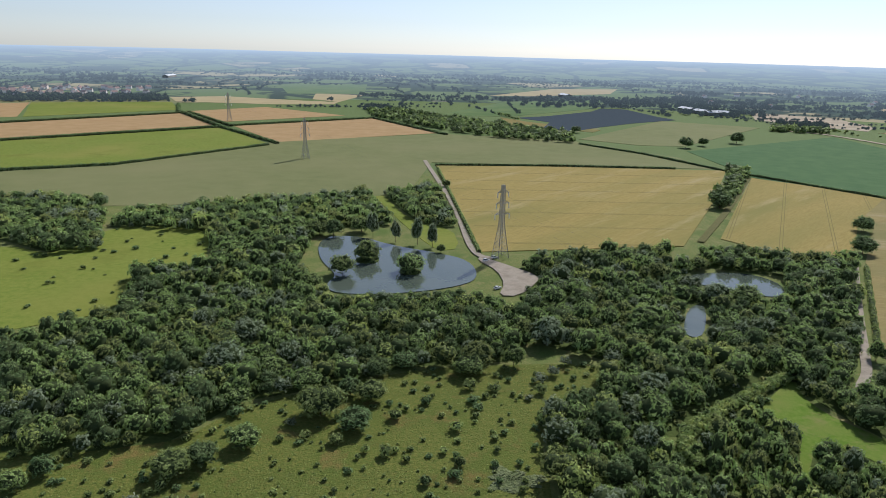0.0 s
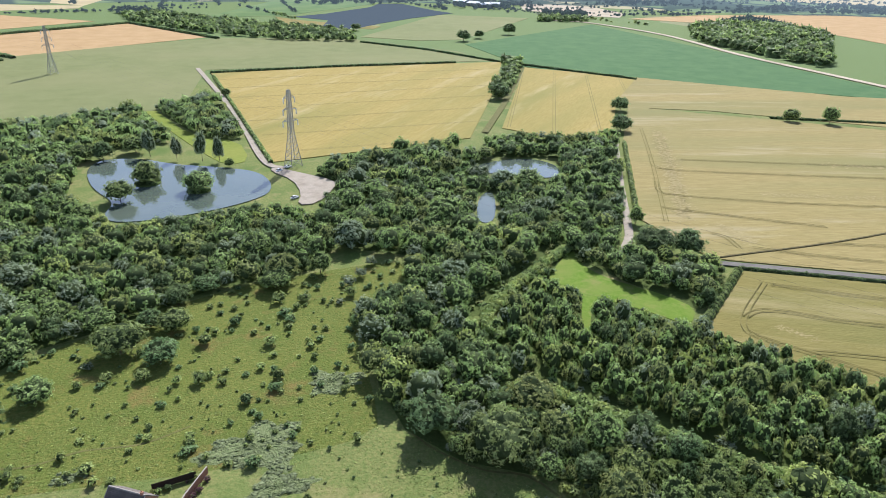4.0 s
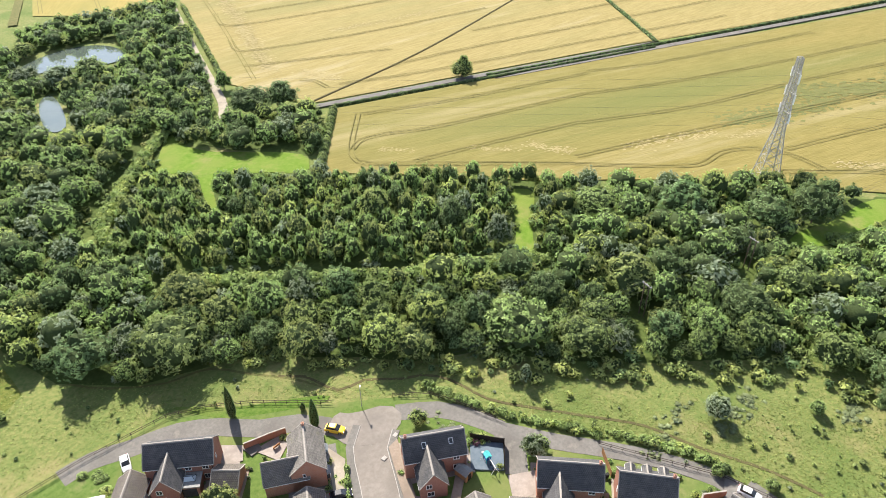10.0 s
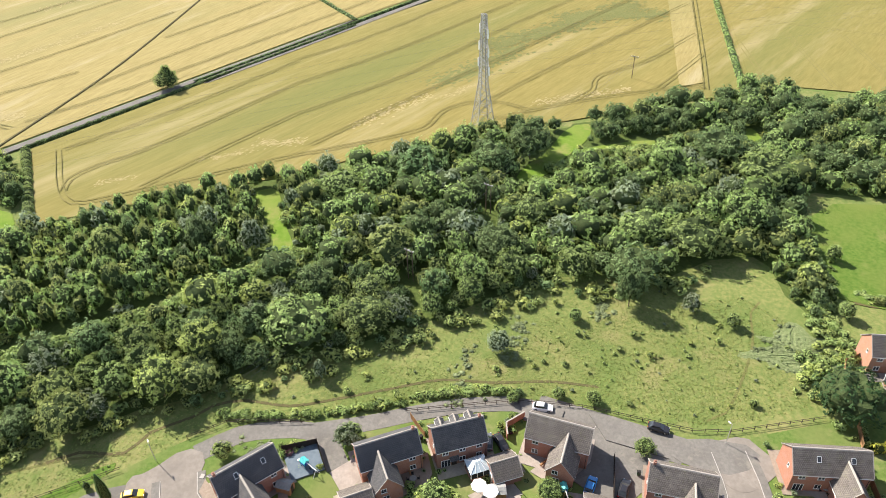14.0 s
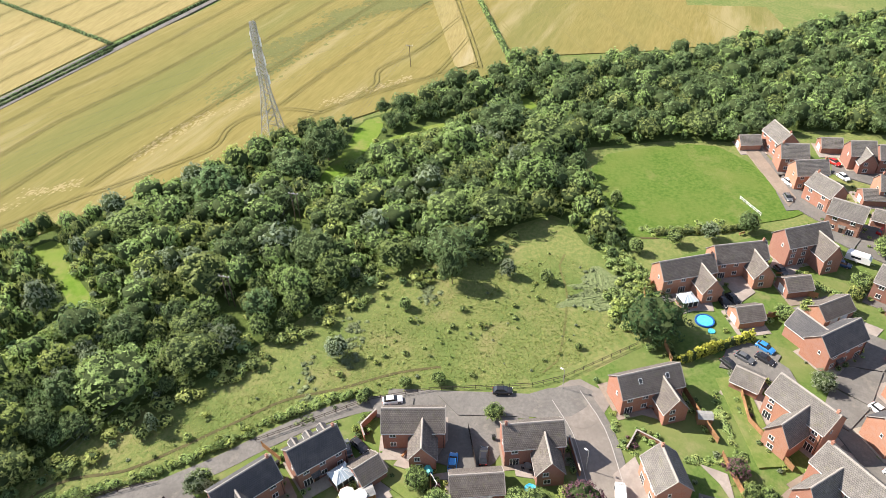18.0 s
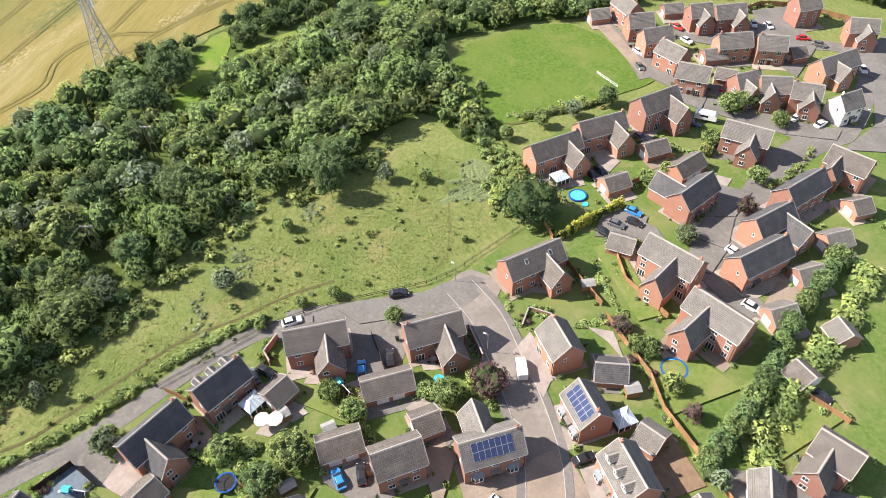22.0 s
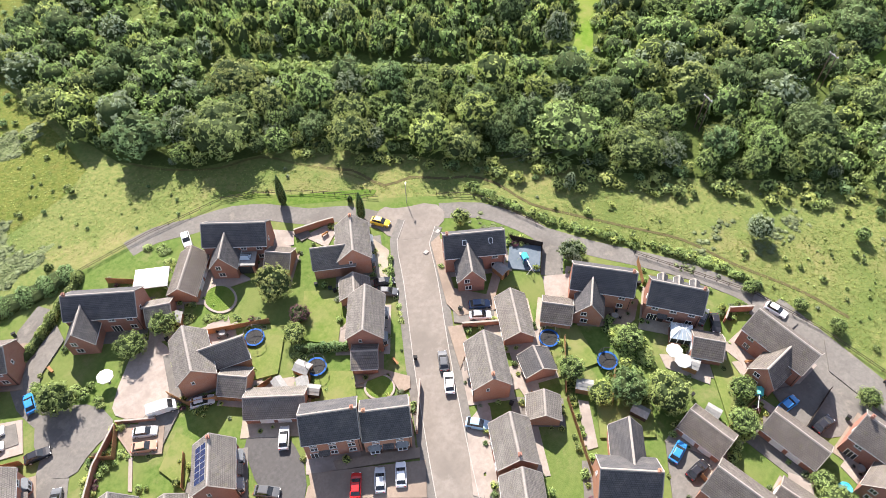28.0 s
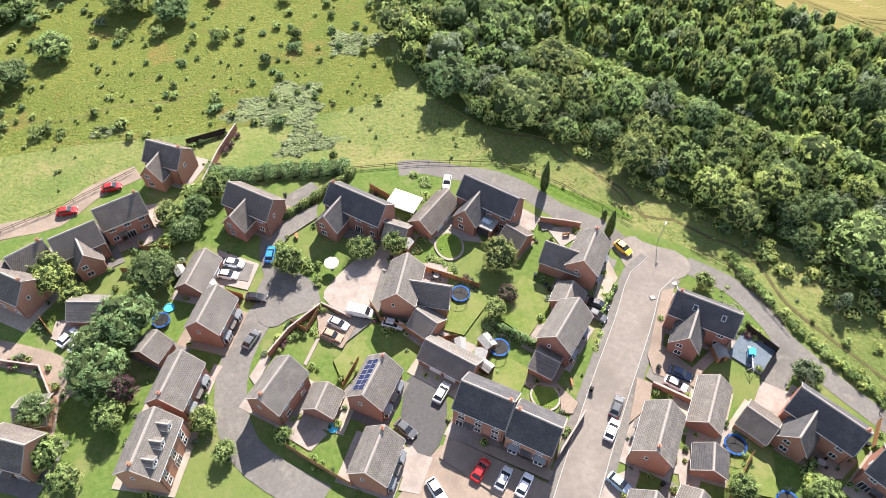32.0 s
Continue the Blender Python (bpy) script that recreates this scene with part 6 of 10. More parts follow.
def paint_haze(m, colour):
    """Paints summer haze into far country: its own colour fades with distance and a pale blue glow takes over."""
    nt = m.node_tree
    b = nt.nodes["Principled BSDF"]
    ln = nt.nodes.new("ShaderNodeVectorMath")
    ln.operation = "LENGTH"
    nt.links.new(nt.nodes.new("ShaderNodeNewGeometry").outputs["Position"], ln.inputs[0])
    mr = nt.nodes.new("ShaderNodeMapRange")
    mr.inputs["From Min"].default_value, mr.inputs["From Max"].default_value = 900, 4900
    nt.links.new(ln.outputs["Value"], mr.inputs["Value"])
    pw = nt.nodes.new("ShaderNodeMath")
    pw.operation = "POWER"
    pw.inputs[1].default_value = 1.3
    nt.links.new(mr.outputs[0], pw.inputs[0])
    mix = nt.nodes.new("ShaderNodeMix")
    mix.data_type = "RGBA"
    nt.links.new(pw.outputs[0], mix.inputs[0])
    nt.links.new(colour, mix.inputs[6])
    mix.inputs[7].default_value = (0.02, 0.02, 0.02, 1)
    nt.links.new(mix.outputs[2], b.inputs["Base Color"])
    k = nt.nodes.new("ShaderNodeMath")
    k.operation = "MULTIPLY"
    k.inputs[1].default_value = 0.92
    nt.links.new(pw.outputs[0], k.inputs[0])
    # pale blue emission imitates lit air, strongest towards the skyline
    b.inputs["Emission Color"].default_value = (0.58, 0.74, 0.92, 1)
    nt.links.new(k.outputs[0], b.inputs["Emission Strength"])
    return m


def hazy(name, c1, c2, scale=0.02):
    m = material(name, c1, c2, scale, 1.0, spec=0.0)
    return paint_haze(m, m.node_tree.nodes["Principled BSDF"].inputs["Base Color"].links[0].from_socket)


# far materials with haze painted into their colour and glow
H_TREE = hazy("hazed_leaves", (0.035, 0.055, 0.028), (0.06, 0.085, 0.04), 0.05)
H_TAN = hazy("hazed_ripe_crop", (0.36, 0.29, 0.15), (0.42, 0.34, 0.18))
H_GREEN = hazy("hazed_green_crop", (0.10, 0.16, 0.055), (0.14, 0.19, 0.07))
H_WALL = hazy("hazed_house_wall", (0.62, 0.52, 0.46), (0.75, 0.70, 0.64), 0.01)
H_ROOF = hazy("hazed_house_roof", (0.24, 0.15, 0.12), (0.33, 0.22, 0.18), 0.01)
H_SHEET = hazy("hazed_sheet_roof", (0.70, 0.72, 0.74), (0.78, 0.79, 0.80), 0.01)


def distance_material():
    """Hedged fields and dark woods, running out to the skyline under painted haze."""
    m = bpy.data.materials.new("painted_haze_distance")
    m.use_nodes = True
    nt = m.node_tree
    b = nt.nodes["Principled BSDF"]
    b.inputs["Roughness"].default_value = 1.0
    b.inputs["Specular IOR Level"].default_value = 0.0
    geo = nt.nodes.new("ShaderNodeNewGeometry")
    warp = nt.nodes.new("ShaderNodeTexNoise")
    warp.inputs["Scale"].default_value = 0.0016
    nt.links.new(geo.outputs["Position"], warp.inputs["Vector"])
    add = nt.nodes.new("ShaderNodeVectorMath")
    add.operation = "MULTIPLY_ADD"
    nt.links.new(warp.outputs["Color"], add.inputs[0])
    add.inputs[1].default_value = (260, 260, 0)
    nt.links.new(geo.outputs["Position"], add.inputs[2])
    mp = nt.nodes.new("ShaderNodeMapping")
    mp.inputs["Scale"].default_value = (0.0042, 0.0030, 0.0)
    nt.links.new(add.outputs[0], mp.inputs["Vector"])
    cells = []
    for kind in ("F1", "DISTANCE_TO_EDGE"):
        vor = nt.nodes.new("ShaderNodeTexVoronoi")
        vor.feature = kind
        vor.inputs["Scale"].default_value, vor.inputs["Randomness"].default_value = 1.0, 0.8
        nt.links.new(mp.outputs[0], vor.inputs["Vector"])
        cells.append(vor)
    sep = nt.nodes.new("ShaderNodeSeparateColor")
    nt.links.new(cells[0].outputs["Color"], sep.inputs[0])
    cr = nt.nodes.new("ShaderNodeValToRGB")
    cr.color_ramp.interpolation = "CONSTANT"
    for i, c in enumerate([(0.13, 0.18, 0.07), (0.20, 0.22, 0.11), (0.08, 0.13, 0.055), (0.40, 0.33, 0.19), (0.15, 0.20, 0.09), (0.10, 0.15, 0.06), (0.33, 0.29, 0.16), (0.17, 0.20, 0.09)]):
        e = cr.color_ramp.elements[i] if i < 2 else cr.color_ramp.elements.new(0.0)
        e.position = i / 8
        e.color = (*c, 1)
    nt.links.new(sep.outputs[0], cr.inputs[0])
    hedge = nt.nodes.new("ShaderNodeMapRange")
    hedge.inputs["From Min"].default_value, hedge.inputs["From Max"].default_value = 0.035, 0.06
    hedge.inputs["To Min"].default_value, hedge.inputs["To Max"].default_value = 1.0, 0.0
    nt.links.new(cells[1].outputs["Distance"], hedge.inputs["Value"])
    nz = nt.nodes.new("ShaderNodeTexNoise")
    nz.inputs["Scale"].default_value, nz.inputs["Detail"].default_value, nz.inputs["Roughness"].default_value = 0.0032, 9, 0.68
    nt.links.new(geo.outputs["Position"], nz.inputs["Vector"])
    wood = nt.nodes.new("ShaderNodeMapRange")
    wood.inputs["From Min"].default_value, wood.inputs["From Max"].default_value = 0.50, 0.53
    nt.links.new(nz.outputs["Fac"], wood.inputs["Value"])
    both = nt.nodes.new("ShaderNodeMath")
    both.operation = "MAXIMUM"
    nt.links.new(hedge.outputs[0], both.inputs[0])
    nt.links.new(wood.outputs[0], both.inputs[1])
    mix = nt.nodes.new("ShaderNodeMix")
    mix.data_type = "RGBA"
    nt.links.new(both.outputs[0], mix.inputs[0])
    nt.links.new(cr.outputs[0], mix.inputs[6])
    mix.inputs[7].default_value = (0.038, 0.058, 0.035, 1)
    return paint_haze(m, mix.outputs[2])


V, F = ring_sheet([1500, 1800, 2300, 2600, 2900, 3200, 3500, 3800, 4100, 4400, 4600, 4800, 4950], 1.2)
tagged(piece("backdrop", mesh_data("backdrop", V, F, distance_material(), True)), "distance of low wooded hills with painted blue haze", "distance", kind="structure")

lift = 0.0
FIELD_TOP = {}
for nm, pts, mat, lab in (
        ("field", WHEAT_G, M_WHEAT, "golden wheat field beyond a hedge"),
        ("field", WHEAT_I, M_WHEAT, "golden wheat field along a farm lane"),
        ("field", WHEAT_H, M_WHEAT2, "wheat field turning from green to gold"),
        ("field", FAR_BEAN, M_GREENFIELD, "wide grey green bean field"),
        ("field", FAR_PASTURE, M_PASTURE, "bright green pasture field"),
        ("field", FAR_PASTURE2, M_PASTURE, "pale green pasture field"),
        ("field", FAR_BROWN1, M_BROWNFIELD, "brown ripe crop field"),
        ("field", FAR_BROWN2, M_BROWNFIELD, "brown ripe crop field between hedges"),
        ("field", FAR_BROWN3, M_BROWNFIELD, "brown ripe crop field between hedges"),
        ("field", FAR_BROWN4, M_BROWNFIELD, "brown ripe crop field between hedges"),
        ("field", FAR_MAIZE, M_DARKGREEN, "dark green maize field"),
        ("field", FAR_BEAN2, M_GREENFIELD, "grey green bean field with hedgerow trees"),
        ("field", FAR_BEAN3, H_GREEN, "distant green field"),
        ("field", FAR_TAN1, H_TAN, "distant ripe field"),
        ("field", FAR_TAN2, H_TAN, "distant ripe field"),
        ("field", FAR_TAN3, H_TAN, "distant ripe field by a village"),
        ("field", FAR_GREEN1, H_GREEN, "distant dark green crop field"),
        ("field", FAR_TAN4, H_TAN, "distant ripe field"),
        ("field", FAR_TAN5, M_WHEAT2, "dry grass beside the solar farm"),
        ("field", FAR_TAN6, H_TAN, "distant ripe field"),
        ("field", FAR_TAN7, H_TAN, "distant ripe field"),
        ("field", FAR_TAN8, H_TAN, "distant ripe field"),
        ("field", FAR_BROWN5, M_BROWNFIELD, "bare brown field beyond a pale road"),
        ("field", FAR_BARE, M_BARE, "pale bare works yard in the distance"),
        ("field", FAR_SOLAR, M_ARRAY, "dark field of solar panels"),
        ("field", FAR_WHEAT1, M_WHEAT, "pale ripe barley field with tramlines"),
        ("field", FAR_WHEAT2, M_WHEAT, "golden wheat field behind a hedge"),
        ("field", BARLEY_A, M_BARLEY, "ripe golden barley field with wheel tracks"),
        ("field", BARLEY_B, M_BARLEY, "pale ripe barley field with tramlines"),
        ("field", WHEAT_C1, M_WHEAT, "large golden wheat field with worn pale patches"),
        ("field", WHEAT_C2, M_WHEAT, "golden wheat field beyond a farm lane"),
        ("field", WHEAT_D1, M_WHEAT2, "wheat field turning from green to gold"),
        ("field", WHEAT_D2, M_WHEAT2, "wheat field turning from green to gold beside woodland"),
        ("field", WHEAT_E, M_WHEAT2, "wheat field beyond a hedge"),
        ("field", WHEAT_F, M_WHEAT2, "wheat field behind the estate woods"),
        ("rough_strip", ROUGH_STRIP, M_DITCH, "strip of tall brown grass beside the playing field"),
        ("clearing", CLEARING_1, M_RIDE, "bright mown grass clearing among trees"),
        ("clearing", CLEARING_2, M_RIDE, "grass ride between plantation trees"),
        ("clearing", CLEARING_3, M_RIDE, "grass ride between plantation trees"),
        ("clearing", CLEARING_5, M_RIDE, "narrow grass ride in the woodland"),
        ("clearing", CLEARING_4, M_RIDE, "small grass gap in the woodland"),
        ("pasture", GREEN_LEFT, M_PASTURE, "green rough pasture dotted with small bushes"),
        ("pasture", GREEN_POND, M_PASTURE, "green bank beside the fishing lake"),
        ("playing_field", PLAYFIELD, M_BRIGHT, "mown green playing field beside the estate")):
    z = 0.03 if nm != "field" else (0.30 if pts in (BARLEY_A, BARLEY_B, WHEAT_C1, WHEAT_D1) else 0.24)
    lift += 0.004
    FIELD_TOP[tuple(pts[0])] = z + lift
    slab(nm, pts, z + lift, mat, 0.6, "structure", lab, "field" if nm == "field" else "grass", rounds=0 if nm == "field" else 1)

for pts in (POND_BIG, POND_2, POND_3):
    slab("water", pts, 0.45, M_WATER, 0.3, "structure", "still brown pond water reflecting the sky", "pond", rounds=2)
slab("car_park", CARPARK, 0.55, M_GRAVEL, 0.3, "structure", "pale gravel car park beside the lake", "car park", rounds=1)


def road(name, spec, mat, z, label, kerb=False):
    w, pts = spec
    ln = smooth_line(pts)
    ob = piece(name, mesh_data(name, *ribbon_vf(ln, -w / 2, w / 2, z - 0.3, z), mat))
    tagged(ob, label, "road", kind="structure")
    if kerb:
        for s in (-1, 1):
            k = piece("kerb", mesh_data("kerb", *ribbon_vf(ln, *sorted((s * w / 2, s * (w / 2 + 0.14))), z - 0.3, z + 0.10), M_KERB), ob)
            p = piece("pavement", mesh_data("pavement", *ribbon_vf(ln, *sorted((s * (w / 2 + 0.144), s * (w / 2 + 1.6))), z - 0.3, z + 0.09), M_TARMAC), ob)


road("road", ROAD_MAIN, M_ROAD, 0.12, "worn pale grey asphalt estate road", True)
road("road", ROAD_EAST, M_ROAD, 0.12, "worn pale grey asphalt estate road", True)
road("road", ROAD_WEST, M_TARMAC, 0.124, "grey asphalt estate lane", False)
road("road", ROAD_RISE, M_TARMAC, 0.115, "grey asphalt estate road", False)
road("road", ROAD_FAR, M_TARMAC, 0.135, "grey asphalt estate road between far houses", False)
for k, spec in enumerate((DRIVE_LEFT, DRIVE_RIGHT, DRIVE_BACK, DRIVE_RISE, DRIVE_WEST)):
    road("driveway", spec, M_TARMAC, 0.08 + 0.006 * k, "grey tarmac shared driveway along the meadow", False)
for spec in (DRIVE_BRICK, COURT_BRICK):
    road("driveway", spec, M_BRICKPAVE, 0.10, "reddish block paved driveway", False)
for k, (mat, areas, lab) in enumerate(((M_PATIO, PAVE_PATIO_0 + PAVE_PATIO_1 + PAVE_PATIO_2 + PAVE_PATIO_3 + PAVE_PATIO_4 + PAVE_PATIO_5 + PAVE_PATIO_6, "pale stone slab patio"), (M_GRAVEL, PAVE_GRAV_0, "pale gravel front garden"), (M_DIRT, PAVE_SOIL_0, "bare brown soil garden"),
                                      (M_TARMAC, PAVE_DRIVE_0 + PAVE_DRIVE_1 + PAVE_DRIVE_2 + PAVE_DRIVE_3, "grey tarmac parking bay"), (M_PLAY, PAVE_PLAY_0, "blue grey soft play surface"), (M_BRICKPAVE, PAVE_PAVE_0 + PAVE_YARD_0, "reddish brown block paved yard"), (M_LAWN2, PAVE_LAWNB_0, "dry yellowish garden lawn"))):
    for j, pts in enumerate(areas):
        slab("patio" if k in (0, 1) else "garden_lawn" if k == 6 else "paved_yard", pts, 0.20 + 0.0007 * (j + 64 * k), mat, 0.4, "structure", lab, "lawn" if k == 6 else "paving", rounds=0)
slab("meadow", MEADOW_WEST, 0.016, M_MEADOW, 0.3, "structure", "rough golden green meadow with rusty patches", "meadow", 2)
slab("lawn", LAWN_WEST, 0.05, M_LAWN, 0.3, "structure", "short green garden lawns of the estate", "lawn")
slab("lawn", LAWN_EAST, 0.06, M_LAWN, 0.3, "structure", "short green garden lawns of the estate", "lawn")
for k, pts in enumerate((WOOD_A, WOOD_B1, WOOD_B2, WOOD_B3, WOOD_C, WOOD_D, WOOD_E, WOOD_F, WOOD_G, WOOD_H, WOOD_P, WOOD_K)):
    slab("wood_floor", pts, 0.024 + 0.003 * k, M_SCRUB, 0.2, "structure", "dark green undergrowth below woodland trees", "undergrowth")
road("farm_lane", LANE, M_TARMAC, 0.60, "narrow tarmac farm lane between wheat fields")
for k, spec in enumerate((TRACK_POND, TRACK_MID, TRACK_FAR)):
    road("farm_track", spec, M_TRACK if k == 2 else M_GRAVEL, 0.66 + 0.03 * k, "pale stony farm track" if k < 2 else "grassy farm track between fields")
road("white_road", WHITE_ROAD, M_BARE, 0.75, "pale concrete works road beside a maize field")
for k, spec in enumerate((PATH_M1, PATH_M2, PATH_M3, PATH_M4, PATH_M5, PATH_M6)):
    road("footpath", spec, M_DITCH if k == 4 else M_TRACK, 0.03 + 0.005 * k, "narrow trodden path through the meadow grass")
road("ditch", DITCH, M_DITCH, 0.75, "dark field boundary line across the wheat")
slab("verge", MOWN_STRIP, 0.07, M_BRIGHT, 0.3, "structure", "bright mown grass verge beside the driveway", "grass", rounds=1)
for k, (x, y) in enumerate(((66.9, 62.2), (65.0, 58.6), (61.2, 60.3))):
    slab("road_patch", [(x - 0.5, y - 0.4), (x + 0.5, y - 0.4), (x + 0.5, y + 0.4), (x - 0.5, y + 0.4)], 0.30, M_KERB, 0.2, "structure", "pale repaired patch in the asphalt", "road patch")
level = 0.13
for nm, pts, mat, lab in (("turning_head", HEAD_MAIN, M_ROAD, "pale asphalt turning head at the end of the road"),
                          ("turning_head", HEAD_EAST, M_ROAD, "pale asphalt turning head at the end of the road"),
                          ("forecourt", YARD_RISE, M_TARMAC, "grey tarmac forecourt"),
                          ("forecourt", YARD_EAST, M_TARMAC, "grey tarmac forecourt"),
                          ("forecourt", PAVED_SOUTH, M_BRICKPAVE, "brownish block paved junction"),
                          ("forecourt", COURT_MID, M_DARKTAR, "grey tarmac parking court"),
                          ("forecourt", COURT_SOUTH, M_BRICKPAVE, "brownish block paved parking court"),
                          ("turning_head", HEAD_WEST, M_TARMAC, "grey tarmac turning head"),
                          ("patio", PATIO_WEST, M_PATIO, "large pale gravel and slab yard"),
                          ("forecourt", YARD_FAR, M_TARMAC, "grey tarmac forecourt by far garages")):
    level += 0.006
    slab(nm, pts, level, mat, 0.3, "structure", lab, "paving", rounds=1)

PAVED = [HEAD_MAIN, HEAD_EAST, YARD_RISE, YARD_EAST, PAVED_SOUTH, COURT_MID, COURT_SOUTH, HEAD_WEST, PATIO_WEST] + PAVE_PATIO_0 + PAVE_PATIO_1 + PAVE_PATIO_2 + PAVE_DRIVE_0 + PAVE_DRIVE_1
ROAD_LINES = [(w / 2 + 1.0, smooth_line(p)) for w, p in (ROAD_MAIN, ROAD_EAST, ROAD_WEST, ROAD_RISE, DRIVE_LEFT, DRIVE_RIGHT, DRIVE_BACK, DRIVE_RISE, DRIVE_WEST, DRIVE_BRICK)]

# paving laid round each house
for k, row in enumerate(H_EDGE_0 + H_CRESCENT_0 + H_CRESCENT_1 + H_LANE_0 + H_LANE_1 + H_CLOSE_0 + H_CLOSE_1 + H_RISE_0 + H_RISE_1 + H_RISE_2 + H_MEWS_0 + H_FAR_0 + H_FAR_1):
    kind, x, y, ang, L, D = row[:6]
    c, s = math.cos(radians(ang)), math.sin(radians(ang))
    a0, a1 = (L / 2 + 0.9, L / 2 + 0.5) if k % 2 else (L / 2 + 0.4, L / 2 + 1.5)
    b0, b1 = (D / 2 + 2.6, D / 2 + 1.1) if k % 3 else (D / 2 + 1.1, D / 2 + 2.4)
    slab("house_paving", [(x + c * u - s * v, y + s * u + c * v) for u, v in ((-a0, -b0), (a1, -b0), (a1, b1), (-a0, b1))], 0.172 + 0.003 * (k % 9), (M_PATIO, M_BRICKPAVE, M_TARMAC, M_PATIO, M_GRAVEL)[k % 5], 0.3, "structure", ("pale slab paving round a house", "block paving round a house", "grey tarmac round a garage", "pale slab paving round a house", "pale gravel round a house")[k % 5], "paving")

for k, pts in enumerate((ROUND_0, ROUND_1, ROUND_2)):
    cx, cy = sum(p[0] for p in pts) / 12, sum(p[1] for p in pts) / 12
    slab("lawn_edging", [(cx + (p[0] - cx) * 1.16, cy + (p[1] - cy) * 1.16) for p in pts], 0.30, M_PATIO, 0.3, "structure", "ring of pale paving round a circular lawn", "paving", 1)
    slab("round_lawn", pts, 0.305, M_BRIGHT, 0.3, "structure", "circular mown garden lawn", "lawn", 1)

# ---- trees ----
def crown_arrays(seed, n, size, squash=0.85, lobes=9, spread=0.55, tip=0.0, core=2):
    """Leaf sprays over a lumpy crown of unit radius and unit height (z 0..1), and a rough leafy core under them."""
    rg = np.random.RandomState(seed)
    cen = [(0.0, 0.0, 0.0, 0.60)]
    for i in range(lobes):
        a, h = rg.rand() * 6.283, -0.55 + 1.4 * rg.rand()
        k = math.sqrt(max(0.05, 1 - h * h))
        w = spread * (0.85 + 0.3 * rg.rand())
        cen.append((math.cos(a) * k * w, math.sin(a) * k * w, h * w, 0.24 + 0.16 * rg.rand()))
    for i in range(lobes * 3):
        a, h = rg.rand() * 6.283, -0.5 + 1.45 * rg.rand()
        k = math.sqrt(max(0.0, 1 - h * h))
        w = 0.74 + 0.12 * rg.rand()
        cen.append((math.cos(a) * k * w, math.sin(a) * k * w, h * w, 0.12 + 0.08 * rg.rand()))
    cen = np.array(cen)

    def outward(d):
        b = d @ cen[:, :3].T
        q = b * b - np.sum(cen[:, :3] ** 2, 1) + cen[:, 3] ** 2
        rho = np.where(q > 0, b + np.sqrt(np.maximum(q, 0)), 0.3)
        k = np.argmax(rho, 1)
        return rho[np.arange(len(d)), k], k

    def shaped(p):
        taper = 1 - tip * np.clip(0.5 + 0.5 * p[:, 2:3], 0, 1) ** 1.3
        return np.concatenate([p[:, :2] * taper, 0.5 + 0.5 * p[:, 2:3]], 1)

    per = 6 if n > 200 else 3
    t = rg.normal(size=(n, 3))
    t /= np.linalg.norm(t, axis=1)[:, None]
    t = t[t[:, 2] > -0.8][:max(8, n // per)]
    lift = np.repeat(0.88 + 0.2 * rg.rand(len(t)), per)
    lean = np.repeat(0.45 * rg.normal(size=t.shape), per, axis=0)
    d = np.repeat(t, per, axis=0) + size * 1.15 * rg.normal(size=(len(t) * per, 3))
    d /= np.linalg.norm(d, axis=1)[:, None]
    n = len(d)
    rho, k = outward(d)
    p = d * (rho * (lift + 0.06 * rg.rand(n)))[:, None]
    nor = (d * rho[:, None] - cen[k, :3]) / cen[k, 3:4] + 0.35 * d + lean + 0.35 * rg.normal(size=(n, 3)) + np.array([0, 0, 0.3])
    nor /= np.linalg.norm(nor, axis=1)[:, None]
    pts = shaped(p)
    u = np.cross(nor, rg.normal(size=(n, 3)))
    u /= np.linalg.norm(u, axis=1)[:, None]
    v = np.cross(nor, u)
    s = size * (0.55 + 0.9 * rg.rand(n))[:, None]
    flat = np.array([1, 1, 0.62])
    V = np.stack([pts - (u * s * 0.62 + v * s * 0.8) * flat, pts + (u * s * 0.62 - v * s * 0.8) * flat, pts + v * s * 1.6 * flat], 1).reshape(-1, 3)
    F = np.arange(3 * n).reshape(n, 3)
    bm = bmesh.new()
    bmesh.ops.create_icosphere(bm, subdivisions=core, radius=1)
    cd = np.array([list(w.co) for w in bm.verts])
    cf = np.array([[x.index for x in f.verts] for f in bm.faces])
    bm.free()
    crho, _ = outward(cd)
    cv = shaped(cd * (crho * 0.88)[:, None])
    cv[:, 2] = np.maximum(cv[:, 2], 0.0)
    return V, F, cv, cf


def tree_vf(seed, n, size, **k):
    V, F, CV, CF = crown_arrays(seed, n, size, **k)
    return V, F, CV, CF


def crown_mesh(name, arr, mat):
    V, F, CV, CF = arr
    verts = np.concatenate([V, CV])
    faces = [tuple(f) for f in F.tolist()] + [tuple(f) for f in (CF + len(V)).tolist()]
    me = mesh_data(name, verts.tolist(), faces, [mat, M_INNER_SHADE])
    # core faces get the dark colour that paints shade into the leaf gaps
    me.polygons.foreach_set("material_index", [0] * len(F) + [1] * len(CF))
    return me


